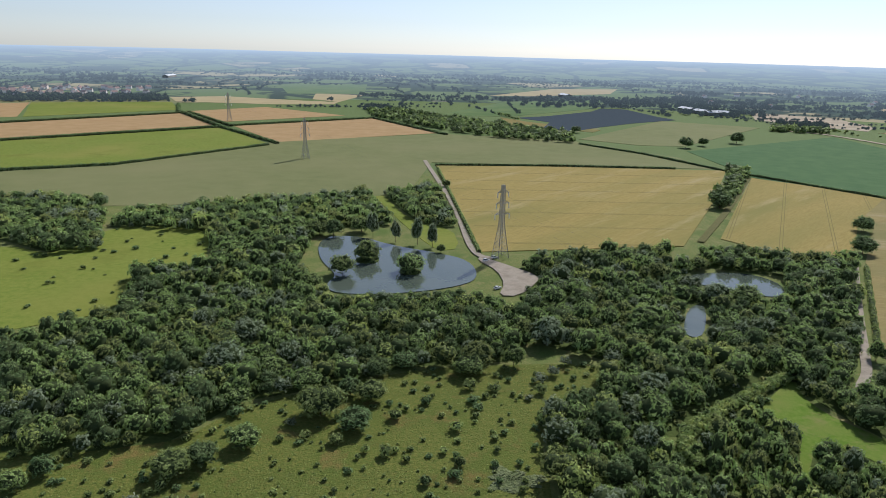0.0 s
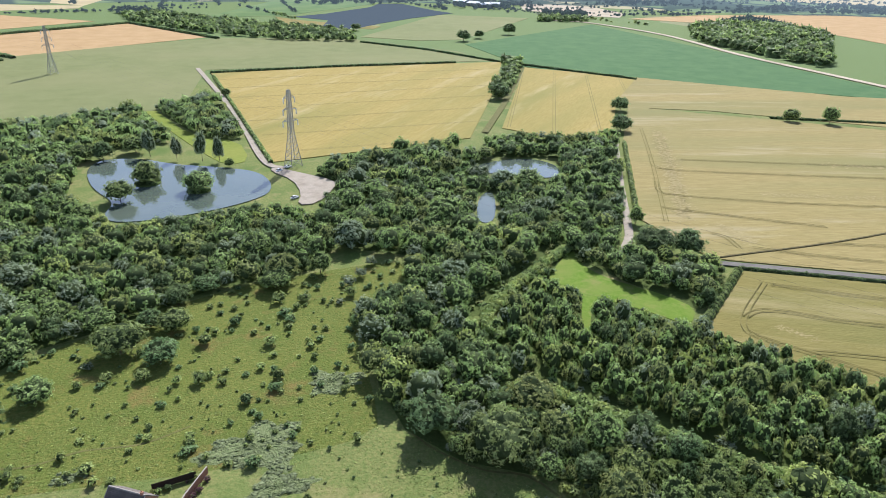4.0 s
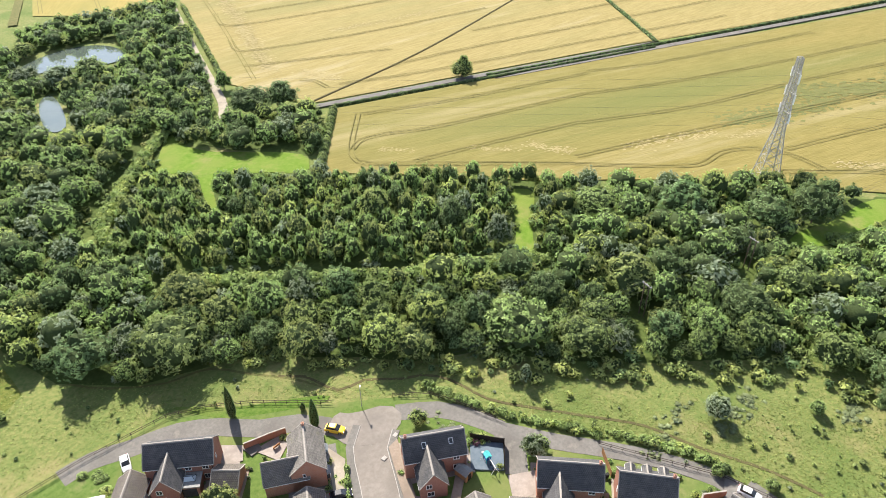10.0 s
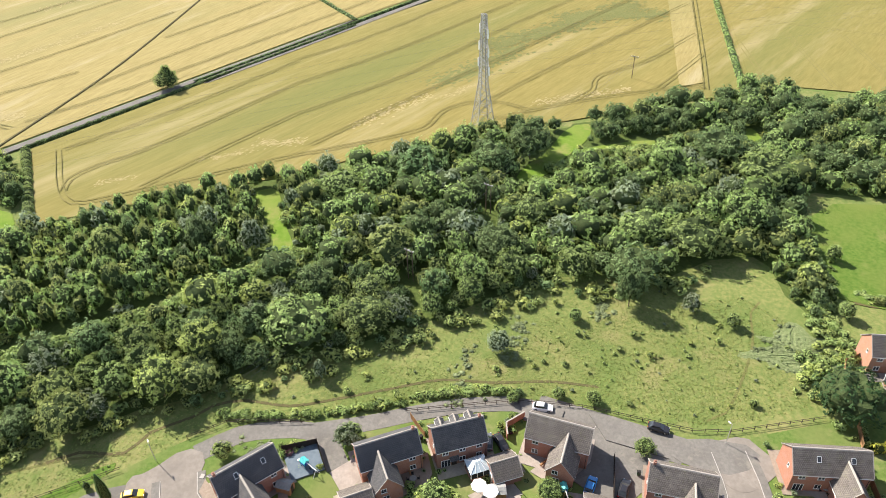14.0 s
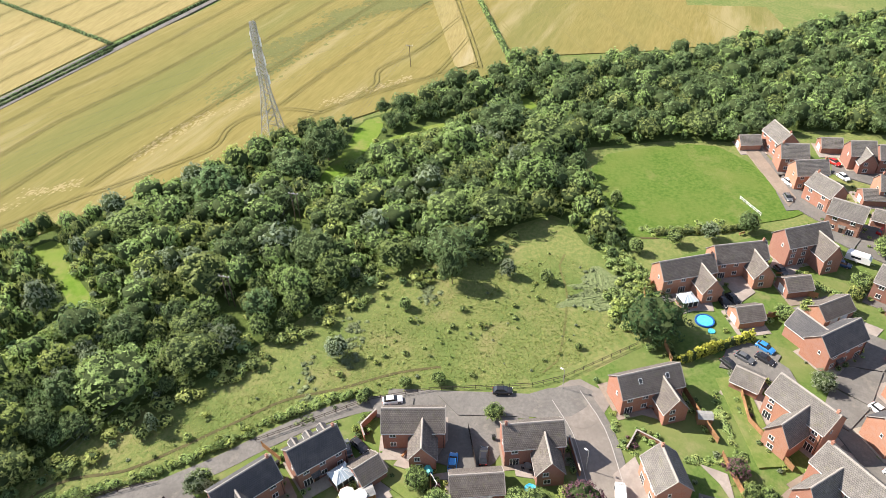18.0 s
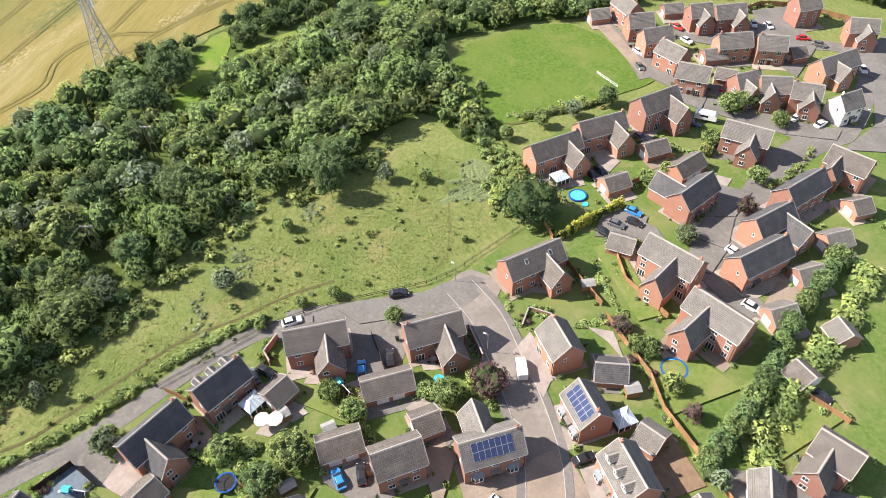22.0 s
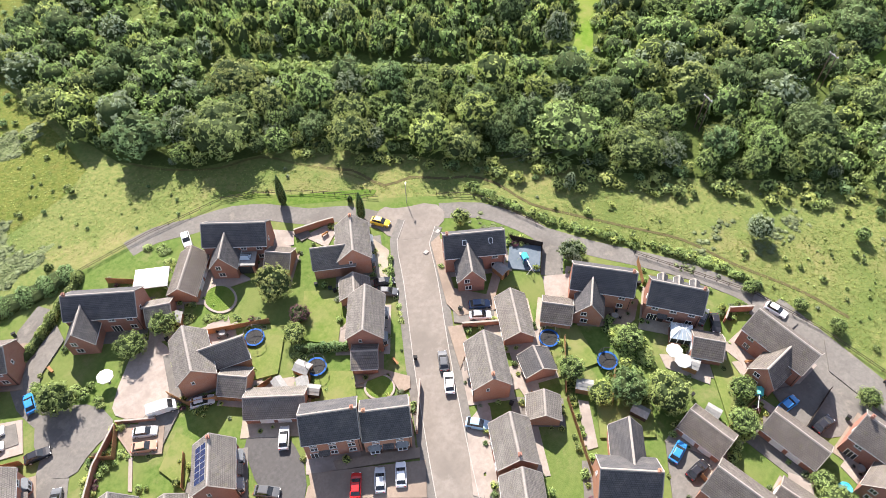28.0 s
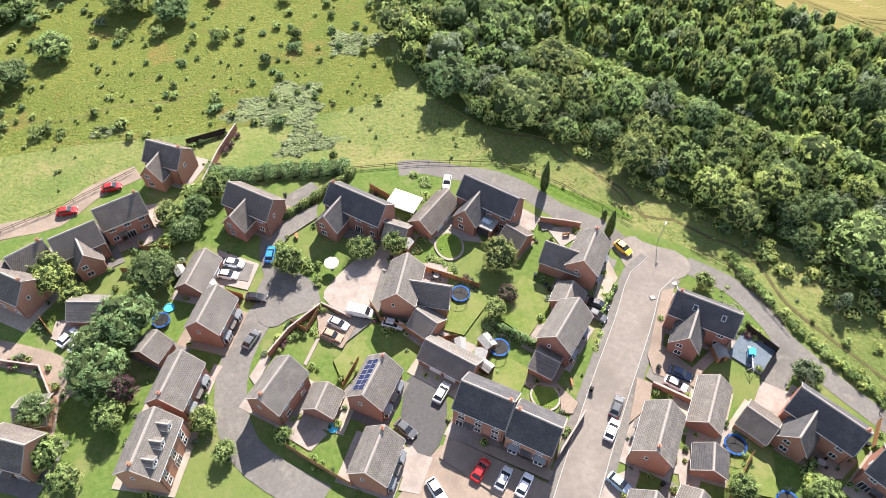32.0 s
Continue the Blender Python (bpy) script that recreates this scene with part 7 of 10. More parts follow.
def trunk_vf(r, h, limbs=4, seed=0):
    rg = random.Random(seed)
    V, F = [], []

    def tube(p, q, r0, r1, n=6):
        k = len(V)
        d = (Vector(q) - Vector(p)).normalized()
        a = d.orthogonal().normalized()
        b = d.cross(a)
        for c, rr in ((Vector(p), r0), (Vector(q), r1)):
            for i in range(n):
                t = 6.2832 * i / n
                w = c + (a * math.cos(t) + b * math.sin(t)) * rr
                V.append(tuple(w))
        for i in range(n):
            F.append((k + i, k + (i + 1) % n, k + n + (i + 1) % n, k + n + i))
    tube((0, 0, -0.1), (0, 0, h * 0.5), r, r * 0.7)
    tube((0, 0, h * 0.5), (rg.uniform(-.1, .1), rg.uniform(-.1, .1), h), r * 0.7, r * 0.2)
    for i in range(limbs):
        a = 6.283 * (i + rg.random() * 0.5) / limbs
        z = h * rg.uniform(0.3, 0.55)
        tube((0, 0, z), (math.cos(a) * h * 0.3, math.sin(a) * h * 0.3, z + h * 0.3), r * 0.45, r * 0.12, 5)
    return V, F


FORMS = [dict(lobes=12, spread=0.62), dict(lobes=15, spread=0.66), dict(lobes=11, spread=0.6, tip=0.32), dict(lobes=13, spread=0.62, tip=0.18), dict(lobes=18, spread=0.64)]
FAR_FORMS = [tree_vf(40 + i, n, s, core=c, **FORMS[i % 5]) for n, s, c in ((140, 0.138, 1), (360, 0.090, 2), (760, 0.060, 2)) for i in range(6)]
NEAR_FORMS = [tree_vf(20 + i, 2700, 0.036, core=3, **FORMS[i % 5]) for i in range(6)]
NEAR_MESH = {(i, k): crown_mesh("crown", NEAR_FORMS[i], LEAF[k]) for i in range(6) for k in range(8)}
TRUNK_MESH = mesh_data("trunk", *trunk_vf(0.035, 0.7, 4, 3), M_BARK)
BUSH_FORMS = [tree_vf(90 + i, 420, 0.10, lobes=10, spread=0.6, core=1) for i in range(4)]
SHRUB_MESH = {(i, k): crown_mesh("crown", BUSH_FORMS[i], LEAF[k]) for i in range(4) for k in range(8)}
PROTOS = {}


def tree(x, y, r, h, form, leaf, label, group, z=0.0, name="tree"):
    """One tree: trunk with limbs, and a crown. The copies share their meshes."""
    key = (form, leaf, label)
    m = Matrix.LocRotScale((x, y, z), Euler((0, 0, (x * 7.3 + y * 3.1) % 6.283)), (r, r, h))
    if key not in PROTOS:
        t = tagged(new(name), label, name, group)
        piece("trunk", TRUNK_MESH, t)
        piece("crown", SHRUB_MESH[form % 4, leaf] if name == "shrub" else NEAR_MESH[form, leaf], t, Matrix.Translation((0, 0, 0.03)))
        t.matrix_basis = m
        PROTOS[key] = t
        return t
    c = copy_thing(PROTOS[key], m)
    c.matrix_basis = m
    return c


def woodland(name, rows, label, category="woodland", forms=FAR_FORMS, mats=LEAF, inner=None):
    """Many crowns joined, one object per leaf colour. rows: x, y, radius, height, form, leaf."""
    by = {}
    for r in rows:
        by.setdefault(r[5], []).append(r)
    for leaf, rs in by.items():
        VV, FT, MI, n = [], [], [], 0
        for x, y, r, h, form, _ in rs:
            V, F, CV, CF = forms[form]
            a = (x * 5.1 + y * 2.7) % 6.283
            R = np.array([[math.cos(a), -math.sin(a), 0], [math.sin(a), math.cos(a), 0], [0, 0, 1]])
            z0 = rise(x, y)
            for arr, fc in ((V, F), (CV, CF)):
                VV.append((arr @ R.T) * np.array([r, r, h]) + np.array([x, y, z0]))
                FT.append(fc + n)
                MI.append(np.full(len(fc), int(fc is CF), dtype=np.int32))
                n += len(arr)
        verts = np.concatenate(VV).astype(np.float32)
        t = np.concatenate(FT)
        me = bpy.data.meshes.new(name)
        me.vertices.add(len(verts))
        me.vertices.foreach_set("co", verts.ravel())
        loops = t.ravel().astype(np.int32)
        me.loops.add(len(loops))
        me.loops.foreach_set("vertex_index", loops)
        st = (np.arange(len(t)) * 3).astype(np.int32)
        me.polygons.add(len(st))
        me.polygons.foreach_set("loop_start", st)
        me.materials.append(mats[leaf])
        # second slot: cores in the painted shade colour unless another is given
        me.materials.append(inner or M_INNER_SHADE)
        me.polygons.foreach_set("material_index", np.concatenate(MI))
        me.update(calc_edges=True)
        tagged(piece(name, me), label, category, kind="stuff")


CLEAR = [CLEARING_1, CLEARING_2, CLEARING_3, CLEARING_4, CLEARING_5, POND_BIG, POND_2, POND_3, CARPARK, BARLEY_A, BARLEY_B, WHEAT_C1, WHEAT_D1, WHEAT_D2, PLAYFIELD, GREEN_POND]
OPEN = CLEAR[:9] + [GREEN_POND]
RIDES = [(spec[0] / 2, smooth_line(spec[1], 2.0)) for spec in (RIDE_1, RIDE_2, RIDE_3)]
rg = random.Random(5)
grid_cells = {}


def free(x, y, r):
    for i in range(int(x // 6) - 1, int(x // 6) + 2):
        for j in range(int(y // 6) - 1, int(y // 6) + 2):
            for a, b, c in grid_cells.get((i, j), ()):
                if (a - x) ** 2 + (b - y) ** 2 < (0.68 * (r + c)) ** 2:
                    return False
    return True


def plant(x, y, r):
    grid_cells.setdefault((int(x // 6), int(y // 6)), []).append((x, y, r))


near_rows, far_rows = [], []
ROW_A, ROW_B, ROW_C = (smooth_line(b[4], 2.0) for b in (BANK_3, BANK_4, BANK_5))


def behind_row(x, y):
    """Whether a place lies beyond the long hedge row that runs through the wood, and by how much."""
    a = math.atan2(x, y)
    if not 0.43 < a < 1.12:
        return 0.0
    p = min(ROW_A, key=lambda q: abs(math.atan2(q.x, q.y) - a))
    return math.hypot(x, y) - math.hypot(p.x, p.y)


def hides_row(x, y, r, h):
    """Whether a crown stands before one of the hedge rows and rises over it."""
    for q in (0.35, 0.95):
        sx, sy = x * 110 / (110 - q * h + 1.2), y * 110 / (110 - q * h + 1.2)
        for ln in (ROW_A, ROW_B, ROW_C):
            if math.hypot(x, y) < math.hypot(ln[len(ln) // 2].x, ln[len(ln) // 2].y) + 60 and min((p.x - sx) ** 2 + (p.y - sy) ** 2 for p in ln) < (1.2 + 0.4 * r) ** 2:
                return True
    return False


for x, y in POLE_SPOTS:
    for e in (1.0, 0.96, 0.92):
        plant(x * e, y * e, 2.2)
for x, y, r, h, f, k in ALL_TREES:
    plant(x, y, r)
    tree(x, y, r, 1.2 * r + 1.2 if h > 8 and h < 1.97 * r else h, f, k, ("spreading green broadleaved tree", "dark green broadleaved tree", "silvery grey leaved willow", "yellow green leafy tree", "olive green leafy tree", "purple leaved ornamental tree", "golden leaved shrub tree", "dense deep green oak tree")[k], "single trees")
for poly in (WOOD_E, WOOD_F, WOOD_C, WOOD_D, WOOD_B2, WOOD_B1, WOOD_G, WOOD_H, WOOD_P, WOOD_B3, WOOD_A, WOOD_K):
    xs, ys = [p[0] for p in poly], [p[1] for p in poly]
    area = abs(sum(p[0] * q[1] - q[0] * p[1] for p, q in zip(poly, poly[1:] + poly[:1]))) / 2
    tries = int((max(xs) - min(xs)) * (max(ys) - min(ys)) / 4)
    for step in range(tries):
        x, y = rg.uniform(min(xs), max(xs)), rg.uniform(min(ys), max(ys))
        if not inside(poly, x, y):
            continue
        d = math.hypot(x, y)
        tall = poly in (WOOD_E, WOOD_F) and behind_row(x, y) > 1.5
        if tall:
            r = round(rg.uniform(2.2, 3.5) if step < 0.3 * tries else rg.uniform(1.2, 2.3), 2)
        else:
            r = round(rg.uniform(3.4, 5.2) if step < 0.14 * tries else rg.uniform(2.3, 3.5) if step < 0.5 * tries else rg.uniform(1.2, 2.2), 2)
        if any(inside(c, x + ox * r, y + oy * r) for c in CLEAR for ox, oy in ((0, 0), (0.8, 0), (-0.8, 0), (0, 0.8), (0, -0.8))) or not free(x, y, r):
            continue
        h = r * rg.uniform(1.6, 2.7) + 1.6 if tall else r * rg.uniform(1.45, 1.9) + 1.2
        if any(inside(c, x * (1 + q) - e * y, y * (1 + q) + e * x) for c in OPEN for q in (0.3 * h / 110, 0.7 * h / 110) for e in (-0.55 * r / d, 0, 0.55 * r / d)):
            continue
        if any(min((p.x - x) ** 2 + (p.y - y) ** 2 for p in ln) < (w + 0.8 * r) ** 2 for w, ln in RIDES) or hides_row(x, y, r, h):
            continue
        plant(x, y, r)
        lod = 0 if r < 2.0 or d > 420 else 1 if r < 3.2 or d > 300 else 2
        form = rg.choice((2, 3, 3, 0, 5)) if tall else rg.choice((0, 1, 3, 4, 4, 5))
        leaf = rg.choice((0, 1, 1, 1, 1, 0, 4)) if poly in (WOOD_G, WOOD_K) or (poly is WOOD_F and x > 210) else rg.choice((0, 0, 0, 0, 4, 4, 3, 1, 2, 0)) if tall else rg.choice((0, 0, 0, 0, 0, 0, 1, 1, 1, 4, 2, 0, 2, 1, 4, 3))
        (near_rows if d < 150 else far_rows).append((round(x, 1), round(y, 1), r, h, form + 6 * lod, leaf))
near_rows.sort(key=lambda q: q[0] ** 2 + q[1] ** 2)
far_rows += near_rows[125:]
for x, y, r, h, f, k in near_rows[:125]:
    tree(x, y, r, h, f % 6, k, "leafy broadleaved woodland tree", "trees of the wood")
woodland("woodland", far_rows, "dense mixed broadleaved woodland canopy")

# ---- houses ----
CREAM = ((106.3, -153.3), (43.7, -84.7))
def stepped_slope_vf(L, x_eave, z_eave, x_ridge, z_ridge, n, thick=0.13):
    """One roof slope as a single thick sheet of n lapping tile courses; y runs along the ridge."""
    sl = Vector((x_ridge - x_eave, 0, z_ridge - z_eave))
    nrm = Vector((-sl.z, 0, sl.x)).normalized()
    if nrm.z < 0:
        nrm = -nrm
    top = []
    for i in range(n):
        p = Vector((x_eave, 0, z_eave)) + sl * (i / n)
        q = Vector((x_eave, 0, z_eave)) + sl * ((i + 1) / n)
        top += [p + nrm * thick, q + nrm * (thick - 0.045)]
    low = [Vector((x_eave, 0, z_eave)) - nrm * 0.04, Vector((x_ridge, 0, z_ridge)) - nrm * 0.04]
    ring = top + [low[1], low[0]]
    m = len(ring)
    V = [(p.x, -L / 2, p.z) for p in ring] + [(p.x, L / 2, p.z) for p in ring]
    F = [(i, (i + 1) % m, m + (i + 1) % m, m + i) for i in range(m)]
    F += [tuple(range(m))[::-1], tuple(range(m, 2 * m))]
    return V, F


def gable_walls_vf(L, D, eaves, ridge, y0=None):
    """Walls with gables, ridge along y."""
    h, w = D / 2, L / 2
    v = [(-h, -w, -0.3), (h, -w, -0.3), (h, -w, eaves), (0, -w, ridge), (-h, -w, eaves), (-h, w, -0.3), (h, w, -0.3), (h, w, eaves), (0, w, ridge), (-h, w, eaves)]
    f = [(0, 1, 2, 3, 4), (9, 8, 7, 6, 5), (1, 6, 7, 2), (5, 0, 4, 9), (2, 7, 8, 3), (9, 4, 3, 8)]
    return v, f


WIN_CACHE = {}


def lattice_vf(xs, zs, y0, y1):
    """A frame in one piece: a grid of bars with open cells at the odd columns and rows."""
    nx, nz = len(xs), len(zs)
    V = [(x, y, z) for y in (y0, y1) for z in zs for x in xs]
    solid = {(i, j) for i in range(nx - 1) for j in range(nz - 1) if i % 2 == 0 or j % 2 == 0}
    F = []
    for i, j in solid:
        a, b, c, d = j * nx + i, j * nx + i + 1, (j + 1) * nx + i + 1, (j + 1) * nx + i
        k = nx * nz
        F += [(a, b, c, d), (d + k, c + k, b + k, a + k)]
        for p, q, nb in ((a, b, (i, j - 1)), (b, c, (i + 1, j)), (c, d, (i, j + 1)), (d, a, (i - 1, j))):
            if nb not in solid:
                F.append((q, p, p + k, q + k))
    return V, F


def window(parent, w, h, m, bars=2, name="window"):
    """White frame with mullions around dark panes; faces local -y."""
    key = (w, h, bars)
    if key not in WIN_CACHE:
        t = 0.07
        xs = [-w / 2, -w / 2 + t] + [-w / 2 + w * i / bars + e * t / 2 for i in range(1, bars) for e in (-1, 1)] + [w / 2 - t, w / 2]
        fr = lattice_vf(xs, [0, t, h - t, h], -0.05, 0.04)
        sill = box_vf(-w / 2 - 0.08, -0.14, -0.09, w / 2 + 0.08, 0.02, -0.004)
        pane = box_vf(-w / 2 + t, -0.015, t, w / 2 - t, 0.01, h - t)
        WIN_CACHE[key] = (mesh_data("frame", *fr, M_WHITE), mesh_data("pane", *pane, M_GLASS), mesh_data("sill", *sill, M_KERB))
    fm, pm, sm = WIN_CACHE[key]
    o = piece(name, fm, parent, m)
    piece("pane", pm, o)
    if name == "window":
        piece("sill", sm, o)
    return o


def roof_pair(parent, L, D, eaves, ridge, mat, over=0.26):
    n = max(6, int(math.hypot(D / 2, ridge - eaves) / 0.34))
    k = (ridge - eaves) / (D / 2)
    for s in (-1, 1):
        me = mesh_data("roof", *stepped_slope_vf(L + 0.3, s * (D / 2 + over), eaves - k * over + 0.05, 0, ridge + 0.05, n), mat)
        piece("roof", me, parent)
    w = L / 2 + 0.16
    prof = [(-0.22, ridge + 0.0), (-0.10, ridge + 0.19), (0.10, ridge + 0.19), (0.22, ridge + 0.0)]
    V = [(px, -w, pz) for px, pz in prof] + [(px, w, pz) for px, pz in prof]
    piece("ridge", mesh_data("ridge", V, [(0, 1, 5, 4), (1, 2, 6, 5), (2, 3, 7, 6), (3, 0, 4, 7), (3, 2, 1, 0), (4, 5, 6, 7)], M_RIDGE), parent)
    for e in (-1, 1):
        y0, y1 = sorted((e * (L / 2 + 0.10), e * (L / 2 + 0.24)))
        edge, low, top = D / 2 + over, eaves - k * over + 0.05, ridge + 0.05
        ring = [(-edge, low + 0.03), (-edge, low + 0.19), (0, top + 0.19), (edge, low + 0.19), (edge, low + 0.03), (0, top + 0.03)]
        piece("verge", mesh_data("verge", [(px, yy, pz) for yy in (y0, y1) for px, pz in ring], [(i, (i + 1) % 6, 6 + (i + 1) % 6, 6 + i) for i in range(6)] + [(0, 5, 2, 1), (5, 4, 3, 2), (7, 8, 11, 6), (8, 9, 10, 11)], M_RIDGE), parent)
    for s in (-1, 1):
        x0 = s * (D / 2 + over)
        g = box_vf(min(x0, x0 + s * 0.11), -L / 2 - 0.1, eaves - k * over - 0.06, max(x0, x0 + s * 0.11), L / 2 + 0.1, eaves - k * over + 0.05)
        piece("gutter", mesh_data("gutter", *g, M_WHITE), parent)


DOOR = mesh_data("front_door", *join_vf(box_vf(-0.48, -0.06, 0, 0.48, 0.0, 2.08)), M_DARKFENCE)
PIPE = mesh_data("drainpipe", *box_vf(-0.04, -0.04, 0, 0.04, 0.04, 1), M_BLACK)


def house(row, group, wall=None):
    kind, x, y, ang, L, D, ridge, roof, wing = row
    L = max(L, 4.5)
    wall = wall or (M_RENDER if (x, y) in CREAM else (M_BRICK, M_BRICK2, M_BRICK3)[int(abs(x * 3 + y)) % 3])
    mat = ROOFS[roof]
    small = kind in "GL"
    eaves = 2.35 if small else ridge - (3.1 if kind == "D" else 3.3)
    # d roofs: colour darkened to stand for shade on the near slopes
    words = {"d": "shade-darkened", "b": "brown tiled", "g": "grey tiled"}[roof]
    h = new("garage" if small else "house")
    tagged(h, f"{'cream rendered' if (x, y) in CREAM else 'red brick'} {'garage' if small else 'detached house'} with a {words} gable roof", "garage" if small else "house", group)
    h.matrix_basis = pose(x, y, 0, 0, 0, ang - 90)
    piece("wall", mesh_data("wall", *gable_walls_vf(L, D, eaves, ridge - 0.02), wall), h)
    roof_pair(h, L, D, eaves, ridge, mat)
    if small:
        n = 2 if (kind == "L" and L > 7) else 1
        prof = [(0.0, 0.05)] + [q for i in range(6) for q in ((-0.06, 0.05 + i * 0.34), (-0.06, 0.36 + i * 0.34), (-0.035, 0.365 + i * 0.34), (-0.035, 0.385 + i * 0.34))] + [(0.0, 2.095)]
        n_p = len(prof)
        dv = ([(s * 1.15, a, b) for s in (-1, 1) for a, b in prof], [(i, n_p + i, n_p + (i + 1) % n_p, (i + 1) % n_p) for i in range(n_p)] + [tuple(range(n_p)), tuple(range(2 * n_p - 1, n_p - 1, -1))])
        me = WIN_CACHE.get("gd") or WIN_CACHE.setdefault("gd", mesh_data("garage_door", *dv, M_WHITE))
        near = 1 if (Matrix.Rotation(radians(ang - 90), 2) @ Vector((1, 0))).dot(Vector((-x, -y))) > 0 else -1
        for i in range(n):
            yy = 0 if n == 1 else (i - 0.5) * 3.0
            if n == 2:
                piece("garage_door", me, h, pose(near * (D / 2 + 0.004), yy, 0, 0, 0, 90 * near))
            else:
                piece("garage_door", me, h, pose(0, -L / 2 - 0.004, 0, 0, 0, 0))
        return h
    # chimney
    cs = 1 if int(x) % 2 else -1
    if int(x + y) % 3:
        piece("chimney", mesh_data("chimney", *join_vf(box_vf(-0.24, cs * (L / 2 - 0.6) - 0.24, ridge - 0.6, 0.24, cs * (L / 2 - 0.6) + 0.24, ridge + 0.65), box_vf(-0.29, cs * (L / 2 - 0.6) - 0.29, ridge + 0.65, 0.29, cs * (L / 2 - 0.6) + 0.29, ridge + 0.73), box_vf(-0.1, cs * (L / 2 - 0.6) - 0.1, ridge + 0.73, 0.1, cs * (L / 2 - 0.6) + 0.1, ridge + 1.0)), wall), h)
    wy, ws, wl, ww = 99, 0, 0, 5.0
    if wing:
        wy, ws, wl = wing
        wy = max(-L / 2 + ww / 2, min(L / 2 - ww / 2, wy))
        we, wr = (3.6 if kind == 'D' else 4.6), ridge - 1.3
        wl2 = wl + D / 2
        w = piece("wing", mesh_data("wing", *gable_walls_vf(wl2, ww, we, wr - 0.02), wall), h, pose(ws * wl2 / 2, wy, 0, 0, 0, -90 * ws))
        roof_pair(w, wl2, ww, we, wr, mat)
        window(w, 1.1, 1.1, pose(0.9, wl2 / 2 + 0.004, 3.1, 0, 0, 180))
        window(w, 1.3, 1.2, pose(0.6, wl2 / 2 + 0.004, 0.9, 0, 0, 180))
    cols = max(2, int(L / 3.0))
    bay_side = 0
    if (x, y) in BAYS:
        to = Vector(BAYS[x, y]) if any(BAYS[x, y]) else Vector((-x, -y))
        bay_side = 1 if (Matrix.Rotation(radians(ang - 90), 2) @ Vector((1, 0))).dot(to) > 0 else -1
        for e in (-1, 1):
            bay(h, pose(bay_side * (D / 2), e * L * 0.29, 0, 0, 0, 90 * bay_side))
    for s in (-1, 1):
        rz = 90 if s > 0 else -90
        for i in range(cols):
            yy = -L / 2 + L * (i + 0.5) / cols
            if s == ws and abs(yy - wy) < ww / 2 + 0.7:
                continue
            window(h, 1.2, 1.15, pose(s * (D / 2 + 0.004), yy, eaves - 1.5, 0, 0, rz))
            if kind == "T":
                window(h, 1.2, 1.15, pose(s * (D / 2 + 0.004), yy, eaves - 3.3, 0, 0, rz))
            if s == bay_side:
                continue
            if (i + int(x)) % 3 == 0:
                window(h, 1.8, 2.05, pose(s * (D / 2 + 0.004), yy, 0.05, 0, 0, rz), 3, "french_door")
            else:
                window(h, 1.2, 1.2, pose(s * (D / 2 + 0.004), yy, 0.95, 0, 0, rz))
    ds = bay_side or (-ws if ws else (1 if int(y) % 2 else -1))
    dy = 0.0 if bay_side else -L / 2 + L * 0.5 / cols + (L / cols) * 0.5
    piece("front_door", DOOR, h, pose(ds * (D / 2 + 0.004), dy, 0, 0, 0, 90 if ds > 0 else -90))
    pv = [(0, -0.9, 2.2), (0.8, -0.9, 2.2), (0.8, 0.9, 2.2), (0, 0.9, 2.2), (0, -0.9, 2.75), (0, 0.9, 2.75)]
    pv = [(ds * (D / 2 + p[0]), dy + p[1], p[2]) for p in pv]
    piece("porch", mesh_data("porch", pv, [(0, 1, 2, 3), (1, 4, 5, 2), (0, 4, 1), (3, 2, 5), (0, 3, 5, 4)], mat), h)
    for px in (-1, 1):
        piece("drainpipe", PIPE, h, Matrix.LocRotScale((px * (D / 2 + 0.06), L / 2 - 0.3, 0), None, (1, 1, eaves)))
    for s in (-1, 1):
        window(h, 0.6, 0.9, pose(0.8, s * (L / 2 + 0.004), eaves - 1.3, 0, 0, 0 if s < 0 else 180), 1)
    return h


BAY_ROOF = mesh_data("canopy", [(-0.95, -0.85, 2.25), (0.95, -0.85, 2.25), (1.25, 0, 2.25), (-1.25, 0, 2.25), (-0.8, 0, 2.85), (0.8, 0, 2.85)], [(0, 1, 5, 4), (1, 2, 5), (3, 0, 4), (3, 2, 1, 0), (2, 3, 4, 5)], M_LEAD)
BAY_RING = [(-1.1, 0), (-0.72, -0.68), (0.72, -0.68), (1.1, 0)]
BAY_BASE = mesh_data("bay_base", [(px, py, z) for z in (-0.1, 0.75) for px, py in BAY_RING], [(0, 1, 5, 4), (1, 2, 6, 5), (2, 3, 7, 6), (4, 5, 6, 7)], M_BRICK)
BAY_PANE = mesh_data("pane", [(px * 0.97, py * 0.96, z) for z in (0.76, 2.24) for px, py in BAY_RING], [(0, 1, 5, 4), (1, 2, 6, 5), (2, 3, 7, 6)], M_GLASS)
BAY_FRAME = mesh_data("bay_frame", *join_vf(*[box_vf(px - 0.06, py - 0.06, 0.75, px + 0.06, py + 0.06, 2.25) for px, py in BAY_RING + [(0, -0.68)]], box_vf(-0.78, -0.73, 0.75, 0.78, -0.66, 0.86), box_vf(-0.78, -0.73, 2.1, 0.78, -0.66, 2.245)), M_WHITE)
